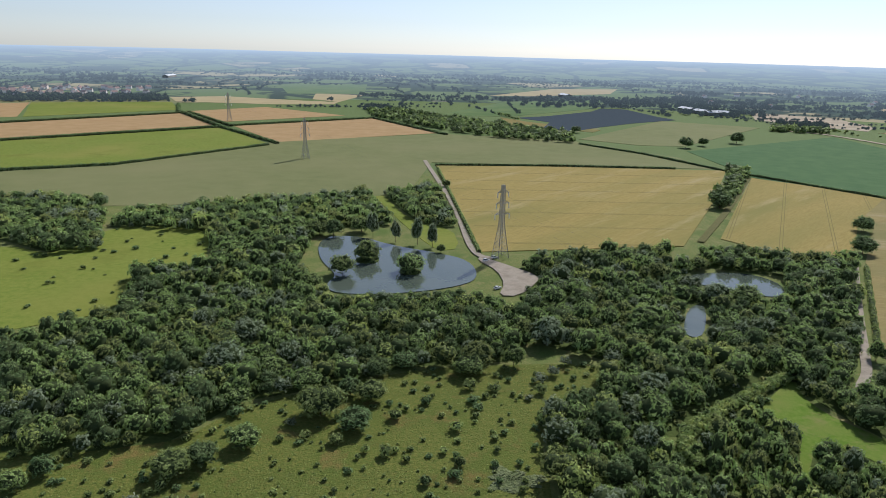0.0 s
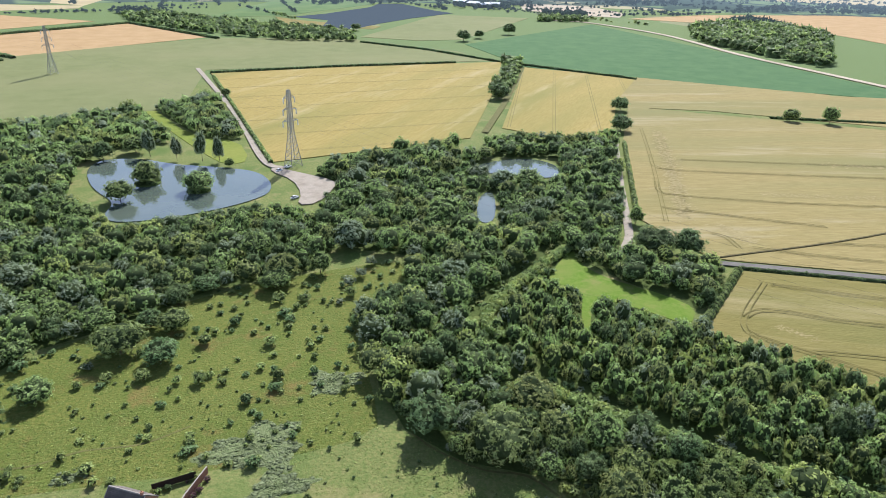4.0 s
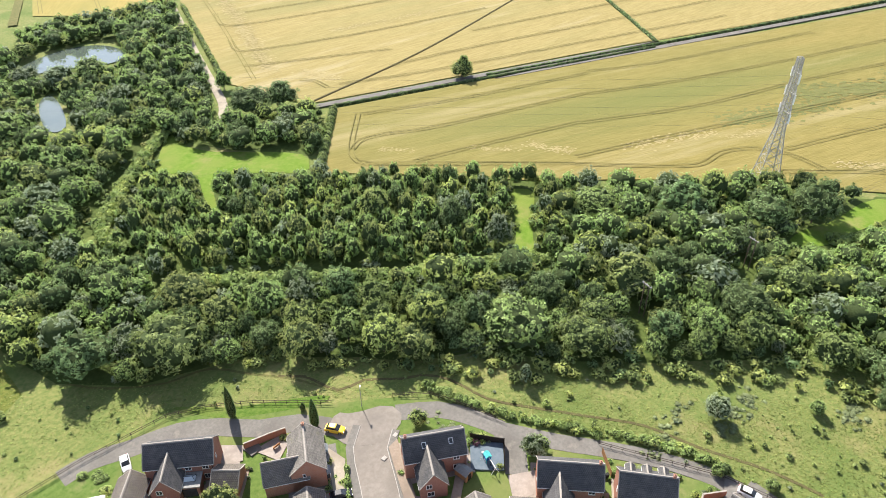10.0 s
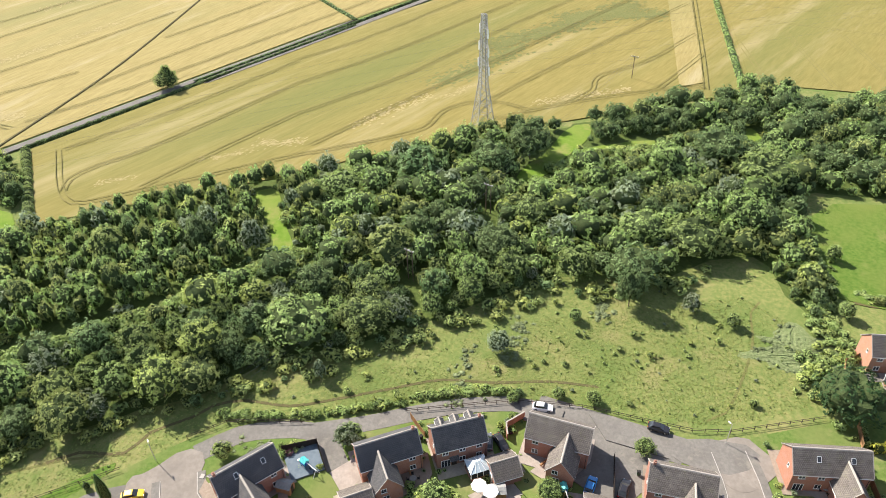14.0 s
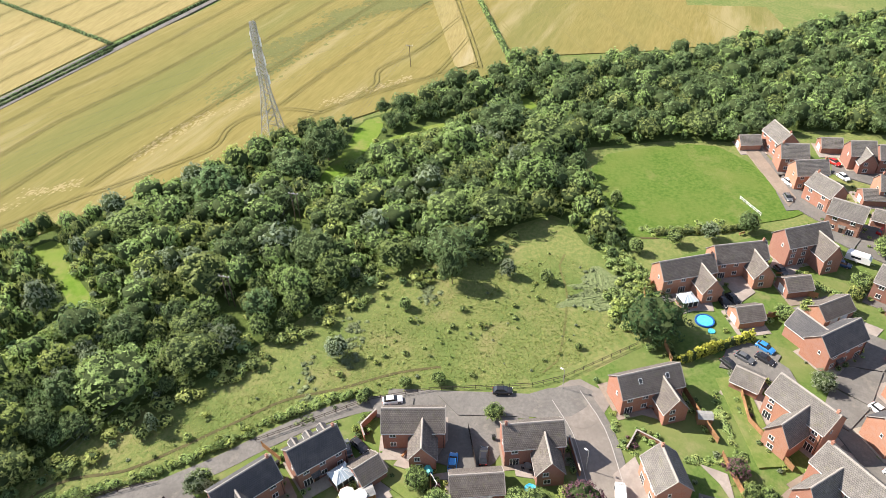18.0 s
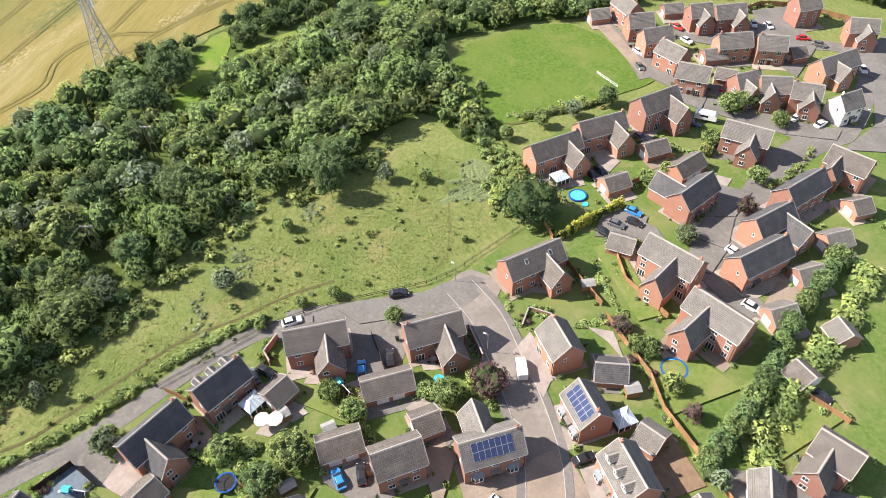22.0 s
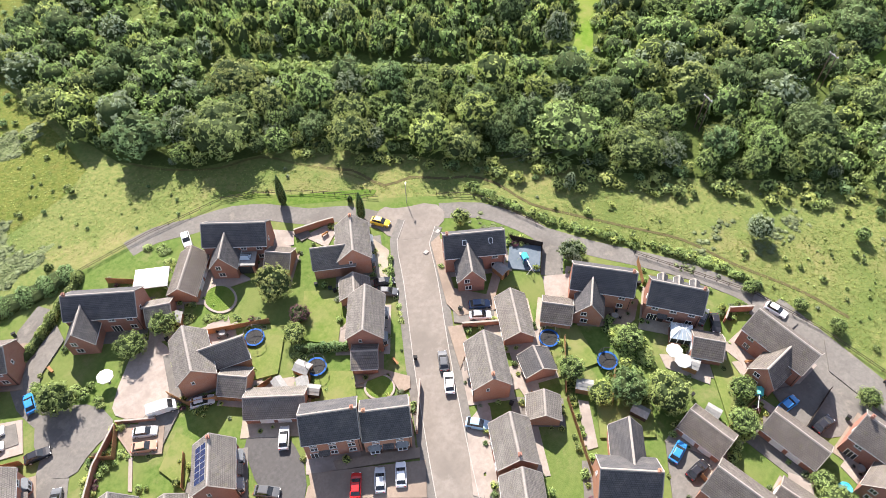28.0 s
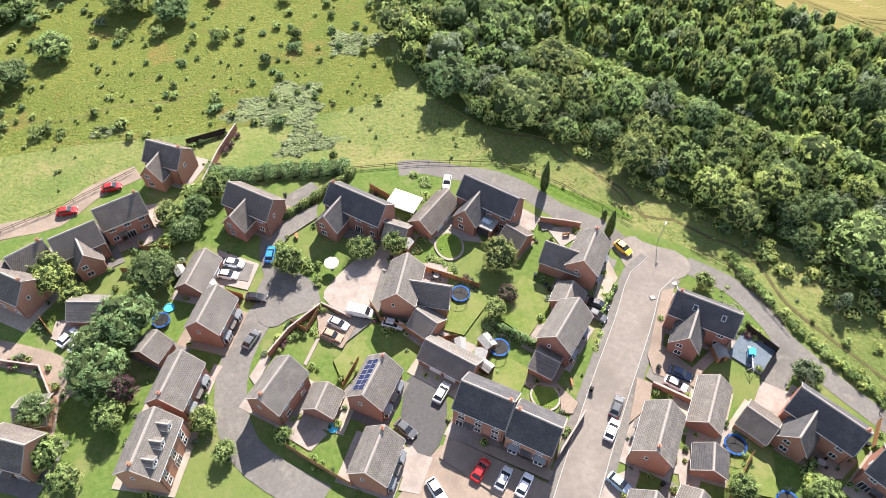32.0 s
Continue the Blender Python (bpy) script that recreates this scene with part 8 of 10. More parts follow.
BAYS = {(51.6, -43.7): (0, 0), (51.3, -24.9): (0, 0), (28.5, 39.3): (0, 0), (46.3, 4.1): (0, 0), (4.8, 54.0): (1, -0.4), (-20.9, 75.5): (1, -0.4), (-27.7, 62.8): (1, -0.4), (50.9, 70.4): (1, -0.4), (40.3, 56.0): (1, -0.4), (2.3, 41.4): (1, -0.4), (38.0, -43.6): (-1, 0.2)}


def bay(h, m):
    b = piece("bay_window", BAY_FRAME, h, m)
    for nm, me in (("canopy", BAY_ROOF), ("bay_base", BAY_BASE), ("pane", BAY_PANE)):
        piece(nm, me, b)


SOLAR_SPOTS = {(51.3, -24.9): (1, 7, 2), (51.6, -43.7): (1, 6, 2), (4.8, 54.0): (-1, 6, 2)}
DORMER_SPOTS = {(-31.8, 51.9): (1, 3), (38.0, -43.6): (1, 3), (81.5, 15.8): (-1, 3)}
HOUSES = {}
for grp, lists in (("houses by the meadow edge", (H_EDGE_0,)), ("houses round the crescent", (H_CRESCENT_0, H_CRESCENT_1)),
                   ("houses along the lane", (H_LANE_0, H_LANE_1)), ("houses of the close", (H_CLOSE_0, H_CLOSE_1)),
                   ("houses on the rise", (H_RISE_0, H_RISE_1, H_RISE_2)), ("houses of the mews", (H_MEWS_0, H_MEWS_1)),
                   ("houses of the far estate", (H_FAR_0, H_FAR_1, H_FAR_2))):
    for rows in lists:
        for row in rows:
            HOUSES[row[1], row[2]] = house(row, grp)


def roof_frame(h, row, side, along, up):
    """A pose on a roof slope of a house: along the ridge, up the slope from the eaves (0..1)."""
    kind, x, y, ang, L, D, ridge, roof, wing = row
    eaves = ridge - (3.1 if kind == "D" else 3.3)
    tilt = math.degrees(math.atan2(ridge - eaves, D / 2))
    px = side * (D / 2) * (1 - up)
    pz = eaves + (ridge - eaves) * up + 0.19
    return pose(px, along, pz, 0, side * tilt, 0), math.hypot(D / 2, ridge - eaves)


def near_side(row):
    """The slope that looks towards the middle of the view: its sign along the house's own x."""
    x, y, ang = row[1:4]
    return 1 if (Matrix.Rotation(radians(ang - 90), 2) @ Vector((1, 0))).dot(Vector((-x, -y))) > 0 else -1


PANEL = mesh_data("solar_panel", *box_vf(-0.78, -0.48, 0.0, 0.78, 0.48, 0.06), M_SOLAR)
PANEL_RIM = mesh_data("panel_rim", *join_vf(box_vf(-0.80, -0.50, -0.01, -0.77, 0.50, 0.07), box_vf(0.77, -0.50, -0.01, 0.80, 0.50, 0.07), box_vf(-0.77, -0.50, -0.01, 0.77, -0.47, 0.07), box_vf(-0.77, 0.47, -0.01, 0.77, 0.50, 0.07)), M_STEEL)
SKY_FRAME = mesh_data("roof_window", *join_vf(box_vf(-0.55, -0.4, -0.05, 0.55, 0.4, 0.03)), M_WHITE)
SKY_PANE = mesh_data("pane", *box_vf(-0.47, -0.32, 0.03, 0.47, 0.32, 0.045), M_GLASS)
for rows in (H_CLOSE_0, H_MEWS_0, H_LANE_0, H_CLOSE_1, H_CRESCENT_0, H_RISE_0, H_RISE_1):
    for row in rows:
        kind, x, y, ang, L, D, ridge, roof, wing = row
        h = HOUSES[x, y]
        ns = near_side(row)
        if (x, y) in SOLAR_SPOTS:
            side, cols, rws = SOLAR_SPOTS[x, y]
            side *= ns
            for i in range(cols):
                for j in range(rws):
                    m, ln = roof_frame(h, row, side, (i - (cols - 1) / 2) * 1.02, 0.34 + j * 0.34)
                    p = piece("solar_panel", PANEL, h, m)
                    piece("panel_rim", PANEL_RIM, p)
        elif kind in "DT" and int(abs(x * 5 + y)) % 8 == 0:
            for k in (-1, 1):
                m, ln = roof_frame(h, row, ns, k * L * 0.22 + 0.6, 0.55)
                p = piece("roof_window", SKY_FRAME, h, m)
                piece("pane", SKY_PANE, p)
        if (x, y) in DORMER_SPOTS:
            side, count = DORMER_SPOTS[x, y]
            side *= ns
            for i in range(count):
                yy = (i - (count - 1) / 2) * L / (count + 0.4)
                zb = ridge - 2.6
                xo = side * (D / 2) * 0.72
                d = piece("dormer", mesh_data("dormer", *gable_walls_vf(2.4, 1.5, 1.25, 1.75), M_WHITE), h, pose(xo - side * 0.9, yy, zb, 0, 0, -90 * side))
                roof_pair(d, 2.4, 1.5, 1.25, 1.8, ROOFS[roof], 0.12)
                window(d, 0.9, 0.9, pose(0, 1.204, 0.25, 0, 0, 180))

# ---- cars ----
def car_meshes():
    """Body shell, cabin glass, roof panel, wheels of a family car, 4.2 m long, nose along +x."""
    prof = [(-2.1, 0.35, 0.62, 0.80), (-2.02, 0.25, 0.86, 0.84), (-1.55, 0.22, 0.98, 0.88), (-0.6, 0.2, 0.96, 0.89), (0.75, 0.2, 0.95, 0.89), (1.45, 0.22, 0.86, 0.87), (2.0, 0.26, 0.70, 0.80), (2.1, 0.36, 0.56, 0.72)]
    V, F = [], []
    for x, zb, zt, w in prof:
        V += [(x, -w, zb), (x, -w, zt - 0.12), (x, -w + 0.12, zt), (x, w - 0.12, zt), (x, w, zt - 0.12), (x, w, zb)]
    for i in range(len(prof) - 1):
        a, b = 6 * i, 6 * i + 6
        for k in range(6):
            F.append((a + k, a + (k + 1) % 6, b + (k + 1) % 6, b + k))
    F += [tuple(range(6))[::-1], tuple(range(6 * len(prof) - 6, 6 * len(prof)))]
    body = (V, [q[::-1] for q in F])
    cab = [(-1.75, 0.97, 0.74), (-1.25, 1.40, 0.60), (0.25, 1.42, 0.60), (1.0, 0.94, 0.74)]
    V = [(x, -w, z) for x, z, w in cab] + [(x, w, z) for x, z, w in cab]
    glass = (V, [(0, 1, 2, 3), (7, 6, 5, 4), (0, 4, 5, 1), (1, 5, 6, 2), (2, 6, 7, 3)])
    V = [(-1.28, -0.61, 1.40), (0.26, -0.61, 1.42), (0.26, 0.61, 1.42), (-1.28, 0.61, 1.40), (-1.15, -0.5, 1.47), (0.1, -0.5, 1.48), (0.1, 0.5, 1.48), (-1.15, 0.5, 1.47)]
    top = (V, [(4, 5, 6, 7), (0, 1, 5, 4), (1, 2, 6, 5), (2, 3, 7, 6), (3, 0, 4, 7), (3, 2, 1, 0)])
    n = 12
    V = [(0.32 * math.cos(6.2832 * i / n), s * 0.11, 0.32 + 0.32 * math.sin(6.2832 * i / n)) for s in (-1, 1) for i in range(n)]
    F = [(i, (i + 1) % n, n + (i + 1) % n, n + i) for i in range(n)] + [tuple(range(n)), tuple(range(n, 2 * n))[::-1]]
    V2 = [(0.19 * math.cos(6.2832 * i / n), s * 0.118, 0.32 + 0.19 * math.sin(6.2832 * i / n)) for s in (-1, 1) for i in range(n)]
    lamp = [box_vf(-0.05, -0.16, -0.06, 0.05, 0.16, 0.06)]
    return body, glass, top, (V, F), (V2, F), lamp[0]


CAR = car_meshes()
M_CARGLASS = material("car_glass", (0.015, 0.018, 0.02), (0.03, 0.033, 0.036), 1, 0.08, spec=0.7)
TYRE, RIM = mesh_data("tyre", *CAR[3], M_BLACK), mesh_data("rim", *CAR[4], M_STEEL)
GLASSHOUSE = mesh_data("glasshouse", *CAR[1], M_CARGLASS)
HEADLIGHT = mesh_data("headlight", *CAR[5], M_WHITE)
M_TAIL = material("tail_lamp_red", (0.35, 0.02, 0.02), (0.4, 0.03, 0.03), 3, 0.3)
TAIL = mesh_data("tail_light", *CAR[5], M_TAIL)
PAINT = {"yellow": (0.75, 0.50, 0.05), "red": (0.45, 0.02, 0.02), "white": (0.78, 0.79, 0.80), "blue": (0.03, 0.20, 0.48), "black": (0.02, 0.02, 0.024), "grey": (0.10, 0.105, 0.11), "silver": (0.50, 0.51, 0.52), "bronze": (0.42, 0.26, 0.18), "navy": (0.03, 0.06, 0.12), "lightblue": (0.30, 0.45, 0.56)}


def car_proto(colour):
    rgb = PAINT[colour]
    m = material("car_paint_" + colour, rgb, tuple(c * 1.06 for c in rgb), 3, 0.22, spec=0.6)
    c = tagged(new("car"), f"{colour.replace('lightblue', 'light blue')} parked family car on the estate", "car", "parked cars")
    piece("body", mesh_data("body", *CAR[0], m), c)
    piece("glasshouse", GLASSHOUSE, c, None, "dark tinted glass")
    piece("roof", mesh_data("roof", *CAR[2], m), c)
    for sx in (-1.3, 1.3):
        for sy in (-0.80, 0.80):
            w = piece("wheel", TYRE, c, Matrix.Translation((sx, sy, 0)))
            piece("rim", RIM, w)
    for sy in (-0.58, 0.58):
        piece("headlight", HEADLIGHT, c, Matrix.Translation((2.03, sy, 0.62)))
        piece("tail_light", TAIL, c, Matrix.Translation((-2.06, sy, 0.74)))
    return c


for colour, spots in (("yellow", CARS_YELLOW_0), ("red", CARS_RED_0), ("white", CARS_WHITE_0), ("blue", CARS_BLUE_0), ("black", CARS_BLACK_0), ("grey", CARS_GREY_0), ("silver", CARS_SILVER_0), ("bronze", CARS_BRONZE_0), ("navy", CARS_NAVY_0), ("lightblue", CARS_LIGHTBLUE_0)):
    first = None
    for x, y, a in spots:
        m = pose(x, y, 0.2, 0, 0, a)
        if first is None:
            first = car_proto(colour)
            first.matrix_basis = m
        else:
            copy_thing(first, m)

for x, y, a in VANS:
    v = tagged(new("van"), "white panel van parked on the estate", "van", "parked vans")
    V = [(-2.4, 0.95, 0.35), (-2.4, 0.92, 2.0), (1.2, 0.92, 2.05), (1.9, 0.90, 1.25), (2.4, 0.85, 1.05), (2.45, 0.85, 0.4)]
    n = len(V)
    VV = [(p, -w, z) for p, w, z in V] + [(p, w, z) for p, w, z in V]
    piece("body", mesh_data("body", VV, [(i, n + i, n + (i + 1) % n, (i + 1) % n) for i in range(n)] + [tuple(range(n)), tuple(range(n, 2 * n))[::-1]], M_WHITE), v)
    piece("windscreen", mesh_data("windscreen", [(1.26, -0.8, 1.99), (1.86, -0.8, 1.32), (1.86, 0.8, 1.32), (1.26, 0.8, 1.99), (1.3, -0.8, 2.03), (1.92, -0.8, 1.33), (1.92, 0.8, 1.33), (1.3, 0.8, 2.03)], [(4, 5, 6, 7), (0, 1, 5, 4), (2, 3, 7, 6), (1, 2, 6, 5), (3, 0, 4, 7)], M_CARGLASS), v)
    for sx in (-1.5, 1.6):
        for sy in (-0.86, 0.86):
            w = piece("wheel", TYRE, v, Matrix.Translation((sx, sy, 0)))
            piece("rim", RIM, w)
    v.matrix_basis = pose(x, y, 0.2, 0, 0, a)

# ---- fences, railings, hedges ----
PANEL_BOARD = {}


def fence_panel(kind, h):
    if (kind, h) not in PANEL_BOARD:
        mat = {"fence": M_FENCE, "dark": M_DARKFENCE}[kind]
        edge = []
        for i in range(12):
            o = 0.02 * (i % 2)
            edge += [(-0.9 + i * 0.15, o), (-0.9 + (i + 1) * 0.15, o)]
        ring = edge + [(x, y - 0.025) for x, y in edge[::-1]]
        n = len(ring)
        V = [(x, y, 0.05) for x, y in ring] + [(x, y, h) for x, y in ring]
        F = [(i, (i + 1) % n, n + (i + 1) % n, n + i) for i in range(n)] + [(i, i + 1, n - 2 - i, n - 1 - i)[::-1] for i in range(n // 2 - 1)] + [(n + i, n + i + 1, 2 * n - 2 - i, 2 * n - 1 - i) for i in range(n // 2 - 1)]
        PANEL_BOARD[kind, h] = (mesh_data("panel", V, F, mat), mesh_data("post", *box_vf(-0.05, -0.05, -0.2, 0.05, 0.05, h + 0.08), mat))
    return PANEL_BOARD[kind, h]


for kind, h, pts in ALL_FENCES:
    P = [Vector((*p, 0)) for p in pts]
    if kind == "wall":
        w = tagged(new("garden_wall"), "red brick garden wall with a coping", "wall", "garden walls")
        for a, b in zip(P, P[1:]):
            d = b - a
            L = d.length
            m = Matrix.Translation(a) @ Matrix.Rotation(math.atan2(d.y, d.x), 4, "Z")
            piece("brickwork", mesh_data("brickwork", *box_vf(0, -0.11, -0.2, L, 0.11, h), M_BRICK), w, m)
            piece("coping", mesh_data("coping", *box_vf(-0.02, -0.15, h, L + 0.02, 0.15, h + 0.08), M_RIDGE), w, m)
        continue
    fobj = tagged(new("fence"), "dark stained close boarded fence" if kind == "dark" else "orange brown close boarded timber fence", "fence", "garden fences")
    pm, qm = fence_panel(kind, h)
    for a, b in zip(P, P[1:]):
        d = b - a
        n = max(1, round(d.length / 1.85))
        rot = Matrix.Rotation(math.atan2(d.y, d.x), 4, "Z")
        for i in range(n):
            c = a + d * ((i + 0.5) / n)
            piece("panel", pm, fobj, Matrix.Translation(c) @ rot @ Matrix.Diagonal((d.length / n / 1.85, 1, 1, 1)))
            piece("post", qm, fobj, Matrix.Translation(a + d * (i / n)) @ rot)

RAIL_POST = mesh_data("post", *box_vf(-0.05, -0.05, -0.2, 0.05, 0.05, 1.15), M_DARKFENCE)
for pts in ALL_RAILINGS:
    r = tagged(new("post_and_rail_fence"), "low dark post and rail fence along the meadow", "fence", "meadow fences")
    P = [Vector((*p, 0)) for p in pts]
    for a, b in zip(P, P[1:]):
        d = b - a
        n = max(1, round(d.length / 2.4))
        rot = Matrix.Rotation(math.atan2(d.y, d.x), 4, "Z")
        for i in range(n):
            piece("post", RAIL_POST, r, Matrix.Translation(a + d * (i / n)) @ rot)
        for z in (0.45, 0.95):
            piece("rail", mesh_data("rail", *box_vf(0, -0.03, z, d.length, 0.03, z + 0.09), M_DARKFENCE), r, Matrix.Translation(a) @ rot)


def hedge_mesh(pts, w, h, mat, seed, far):
    """A clipped or wild hedge: a rounded core with many leaf clumps over it."""
    rs = np.random.RandomState(seed)
    ln = smooth_line(pts, 1.2)
    if far:
        ln = [Vector((*a, 0)).lerp(Vector((*b, 0)), k / 40) for a, b in zip(pts, pts[1:]) for k in range(40)] + [Vector((*pts[-1], 0))]
    total = sum((b - a).length for a, b in zip(ln, ln[1:]))
    V, F = [], []
    prof = [(-0.42, 0.0), (-0.46, 0.55), (-0.25, 0.9), (0.25, 0.9), (0.46, 0.55), (0.42, 0.0)]
    for i, p in enumerate(ln):
        a, b = ln[max(0, i - 1)], ln[min(len(ln) - 1, i + 1)]
        d = (b - a).normalized()
        nr = Vector((-d.y, d.x, 0))
        k = 0.8 + 0.35 * rs.rand()
        for o, z in prof:
            q = p + nr * (o * w * (0.85 + 0.3 * rs.rand()))
            V.append((q.x, q.y, z * h * k))
        if i:
            s = 6 * i
            for j in range(5):
                F.append((s - 6 + j, s - 6 + j + 1, s + j + 1, s + j))
    core = len(F)
    n = int(min(9000, total * (w + 2 * h) * (22 if not far else 1.8)))
    size = 0.19 if not far else 0.5
    for _ in range(n):
        i = rs.randint(len(ln) - 1)
        p = ln[i].lerp(ln[i + 1], rs.rand())
        d = (ln[i + 1] - ln[i]).normalized()
        nr = Vector((-d.y, d.x, 0))
        t = rs.rand() * math.pi
        out = nr * math.cos(t) + Vector((0, 0, 1)) * math.sin(t)
        swell = 1 + 0.16 * math.sin(p.x * 1.7 + p.y * 0.9) + 0.12 * math.sin(p.y * 2.9 - p.x)
        c = p + nr * (math.cos(t) * w * 0.5 * swell) + Vector((0, 0, (0.12 + 0.88 * math.sin(t)) * h * swell * (0.82 + 0.36 * rs.rand())))
        nn = (out + Vector(rs.normal(size=3)) * 0.55).normalized()
        u = nn.orthogonal().normalized()
        v = nn.cross(u)
        s = size * (0.6 + 0.8 * rs.rand())
        k = len(V)
        V += [tuple(c - u * s), tuple(c - v * s * 0.7), tuple(c + u * s), tuple(c + v * s * 0.7)]
        F.append((k, k + 1, k + 2, k + 3))
    # the hedge core's dark colour puts shade behind the leaf clumps
    me = mesh_data("hedge", V, F, [mat, M_INNER_SHADE])
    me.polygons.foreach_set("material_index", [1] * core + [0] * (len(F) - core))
    return me


for i, (w, h, leaf, pts) in enumerate(ALL_HEDGES):
    far = math.hypot(*pts[0]) > 330
    ob = piece("hedge", hedge_mesh(pts, w, h, LEAF[leaf], 70 + i, far))
    tagged(ob, "golden clipped conifer hedge" if leaf == 6 else ("dark leafy hedgerow between fields" if far else "leafy green hedge of dense shrubs"), "hedge", kind="stuff" if far else "")

# ---- columnar conifers ----
def ring_vf(r0, r1, z0, z1, n=28):
    V = [(r * math.cos(6.2832 * i / n), r * math.sin(6.2832 * i / n), z) for r, z in ((r0, z0), (r1, z0), (r1, z1), (r0, z1)) for i in range(n)]
    F = [(k * n + i, k * n + (i + 1) % n, ((k + 1) % 4) * n + (i + 1) % n, ((k + 1) % 4) * n + i) for k in range(4) for i in range(n)]
    return V, F


def disc_vf(r, z0, z1, n=28):
    V = [(r * math.cos(6.2832 * i / n), r * math.sin(6.2832 * i / n), z) for z in (z0, z1) for i in range(n)]
    return V, [(i, (i + 1) % n, n + (i + 1) % n, n + i) for i in range(n)] + [tuple(range(n))[::-1], tuple(range(n, 2 * n))]


def column_mesh(seed, radius, height):
    """A narrow upright crown: a spindle coloured dark as shade, clothed in short upward sprays."""
    rs = np.random.RandomState(seed)
    wide = lambda u: radius * min(1.0, 0.55 + 3.5 * u) * max(0.0, 1 - max(0.0, (u - 0.2) / 0.8) ** 2.3)
    V, F, m, rings = [], [], 14, 16
    for i in range(rings + 1):
        u = i / rings
        for j in range(m):
            a, q = 6.2832 * j / m, wide(u) * (0.78 + 0.14 * rs.rand())
            V.append((q * math.cos(a), q * math.sin(a), 0.15 + u * (height - 0.2)))
        if i:
            F += [((i - 1) * m + j, (i - 1) * m + (j + 1) % m, i * m + (j + 1) % m, i * m + j) for j in range(m)]
    core = len(F)
    for _ in range(int(420 * height * radius)):
        u, a = rs.rand() ** 1.1, rs.uniform(0, 6.2832)
        out, side = Vector((math.cos(a), math.sin(a), 0)), Vector((-math.sin(a), math.cos(a), 0))
        c = out * wide(u) * rs.uniform(0.82, 1.04) + Vector((0, 0, 0.1 + u * (height - 0.25)))
        tip = c + out * rs.uniform(0.03, 0.16) + side * rs.normal() * 0.06 + Vector((0, 0, rs.uniform(0.16, 0.36)))
        w = rs.uniform(0.05, 0.11)
        k = len(V)
        V += [tuple(c - side * w), tuple(c + side * w), tuple(tip)]
        F.append((k, k + 1, k + 2))
    me = mesh_data("crown", V, F, [LEAF[1], M_INNER_SHADE])
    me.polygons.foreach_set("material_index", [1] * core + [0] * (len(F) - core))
    return me


for k, (x, y, r, h) in enumerate(CONIFERS):
    t = tagged(new("conifer"), "tall narrow dark green columnar conifer" if h > 4 else "small clipped upright conifer in a border", "conifer", "columnar conifers")
    piece("trunk", mesh_data("trunk", *disc_vf(0.1, 0, 0.5, 10), M_BARK), t)
    piece("crown", column_mesh(77 + k, r, h), t)
    t.matrix_basis = pose(x, y, 0.02, 0, 0, 40 * k)

# ---- garden things ----
for x, y, r in TRAMPOLINE_SPOTS:
    t = tagged(new("trampoline"), "round garden trampoline with blue padding on a lawn", "trampoline", "trampolines")
    piece("mat", mesh_data("mat", *disc_vf(r * 0.82, 0.80, 0.83), M_BLACK), t)
    piece("padding", mesh_data("padding", *ring_vf(r * 0.83, r, 0.80, 0.88), M_BLUE), t)
    for i in range(6):
        a = 1.047 * i
        piece("leg", mesh_data("leg", *box_vf(-0.04, -0.04, 0, 0.04, 0.04, 2.3), M_STEEL), t, pose(r * 0.97 * math.cos(a), r * 0.97 * math.sin(a), 0))
    piece("top_ring", mesh_data("top_ring", *ring_vf(r * 0.95, r * 0.99, 2.28, 2.33), M_BLACK), t)
    t.matrix_basis = pose(x, y, 0.06)
for x, y, r in POOL_SPOTS:
    t = tagged(new("paddling_pool"), "round blue garden paddling pool full of water", "pool", "garden pools")
    piece("rim", mesh_data("rim", *ring_vf(r * 0.86, r, 0.0, 0.45 if r > 1.5 else 0.25), M_BLUE if r > 1.5 else M_AQUA), t)
    piece("water", mesh_data("water", *disc_vf(r * 0.855, 0.02, 0.34 if r > 1.5 else 0.16), M_AQUA), t)
    t.matrix_basis = pose(x, y, 0.06)
for x, y, a in CONSERVATORY_SPOTS:
    t = tagged(new("conservatory"), "white framed glass conservatory behind a house", "conservatory", "conservatories")
    piece("base_wall", mesh_data("base_wall", *box_vf(-1.9, -1.7, 0, 1.9, 1.7, 0.6), M_BRICK), t)
    piece("glazing", mesh_data("glazing", *box_vf(-1.84, -1.64, 0.6, 1.84, 1.64, 2.2), M_GLASS), t)
    for px in (-1.85, -0.62, 0.62, 1.85):
        for py in (-1.66, 1.66):
            piece("mullion", mesh_data("mullion", *box_vf(px - 0.05, py - 0.05, 0.6, px + 0.05, py + 0.05, 2.2), M_WHITE), t)
    V = [(-2, -1.8, 2.2), (2, -1.8, 2.2), (2, 1.8, 2.2), (-2, 1.8, 2.2), (-0.4, 0, 3.2), (0.4, 0, 3.2)]
    piece("roof", mesh_data("roof", V, [(0, 1, 5, 4), (2, 3, 4, 5), (1, 2, 5), (3, 0, 4), (3, 2, 1, 0)], M_CONS), t)
    for s in (-1, 1):
        for i in range(5):
            e = Vector((-2 + i, s * 1.8, 2.22))
            q = Vector((max(-0.4, min(0.4, -2 + i)), 0, 3.23))
            d = q - e
            piece("rafter", mesh_data("rafter", *box_vf(0, -0.04, 0, d.length, 0.04, 0.05), M_WHITE), t, Matrix.Translation(e) @ d.to_track_quat("X", "Z").to_matrix().to_4x4())
    t.matrix_basis = pose(x, y, 0.1, 0, 0, a)
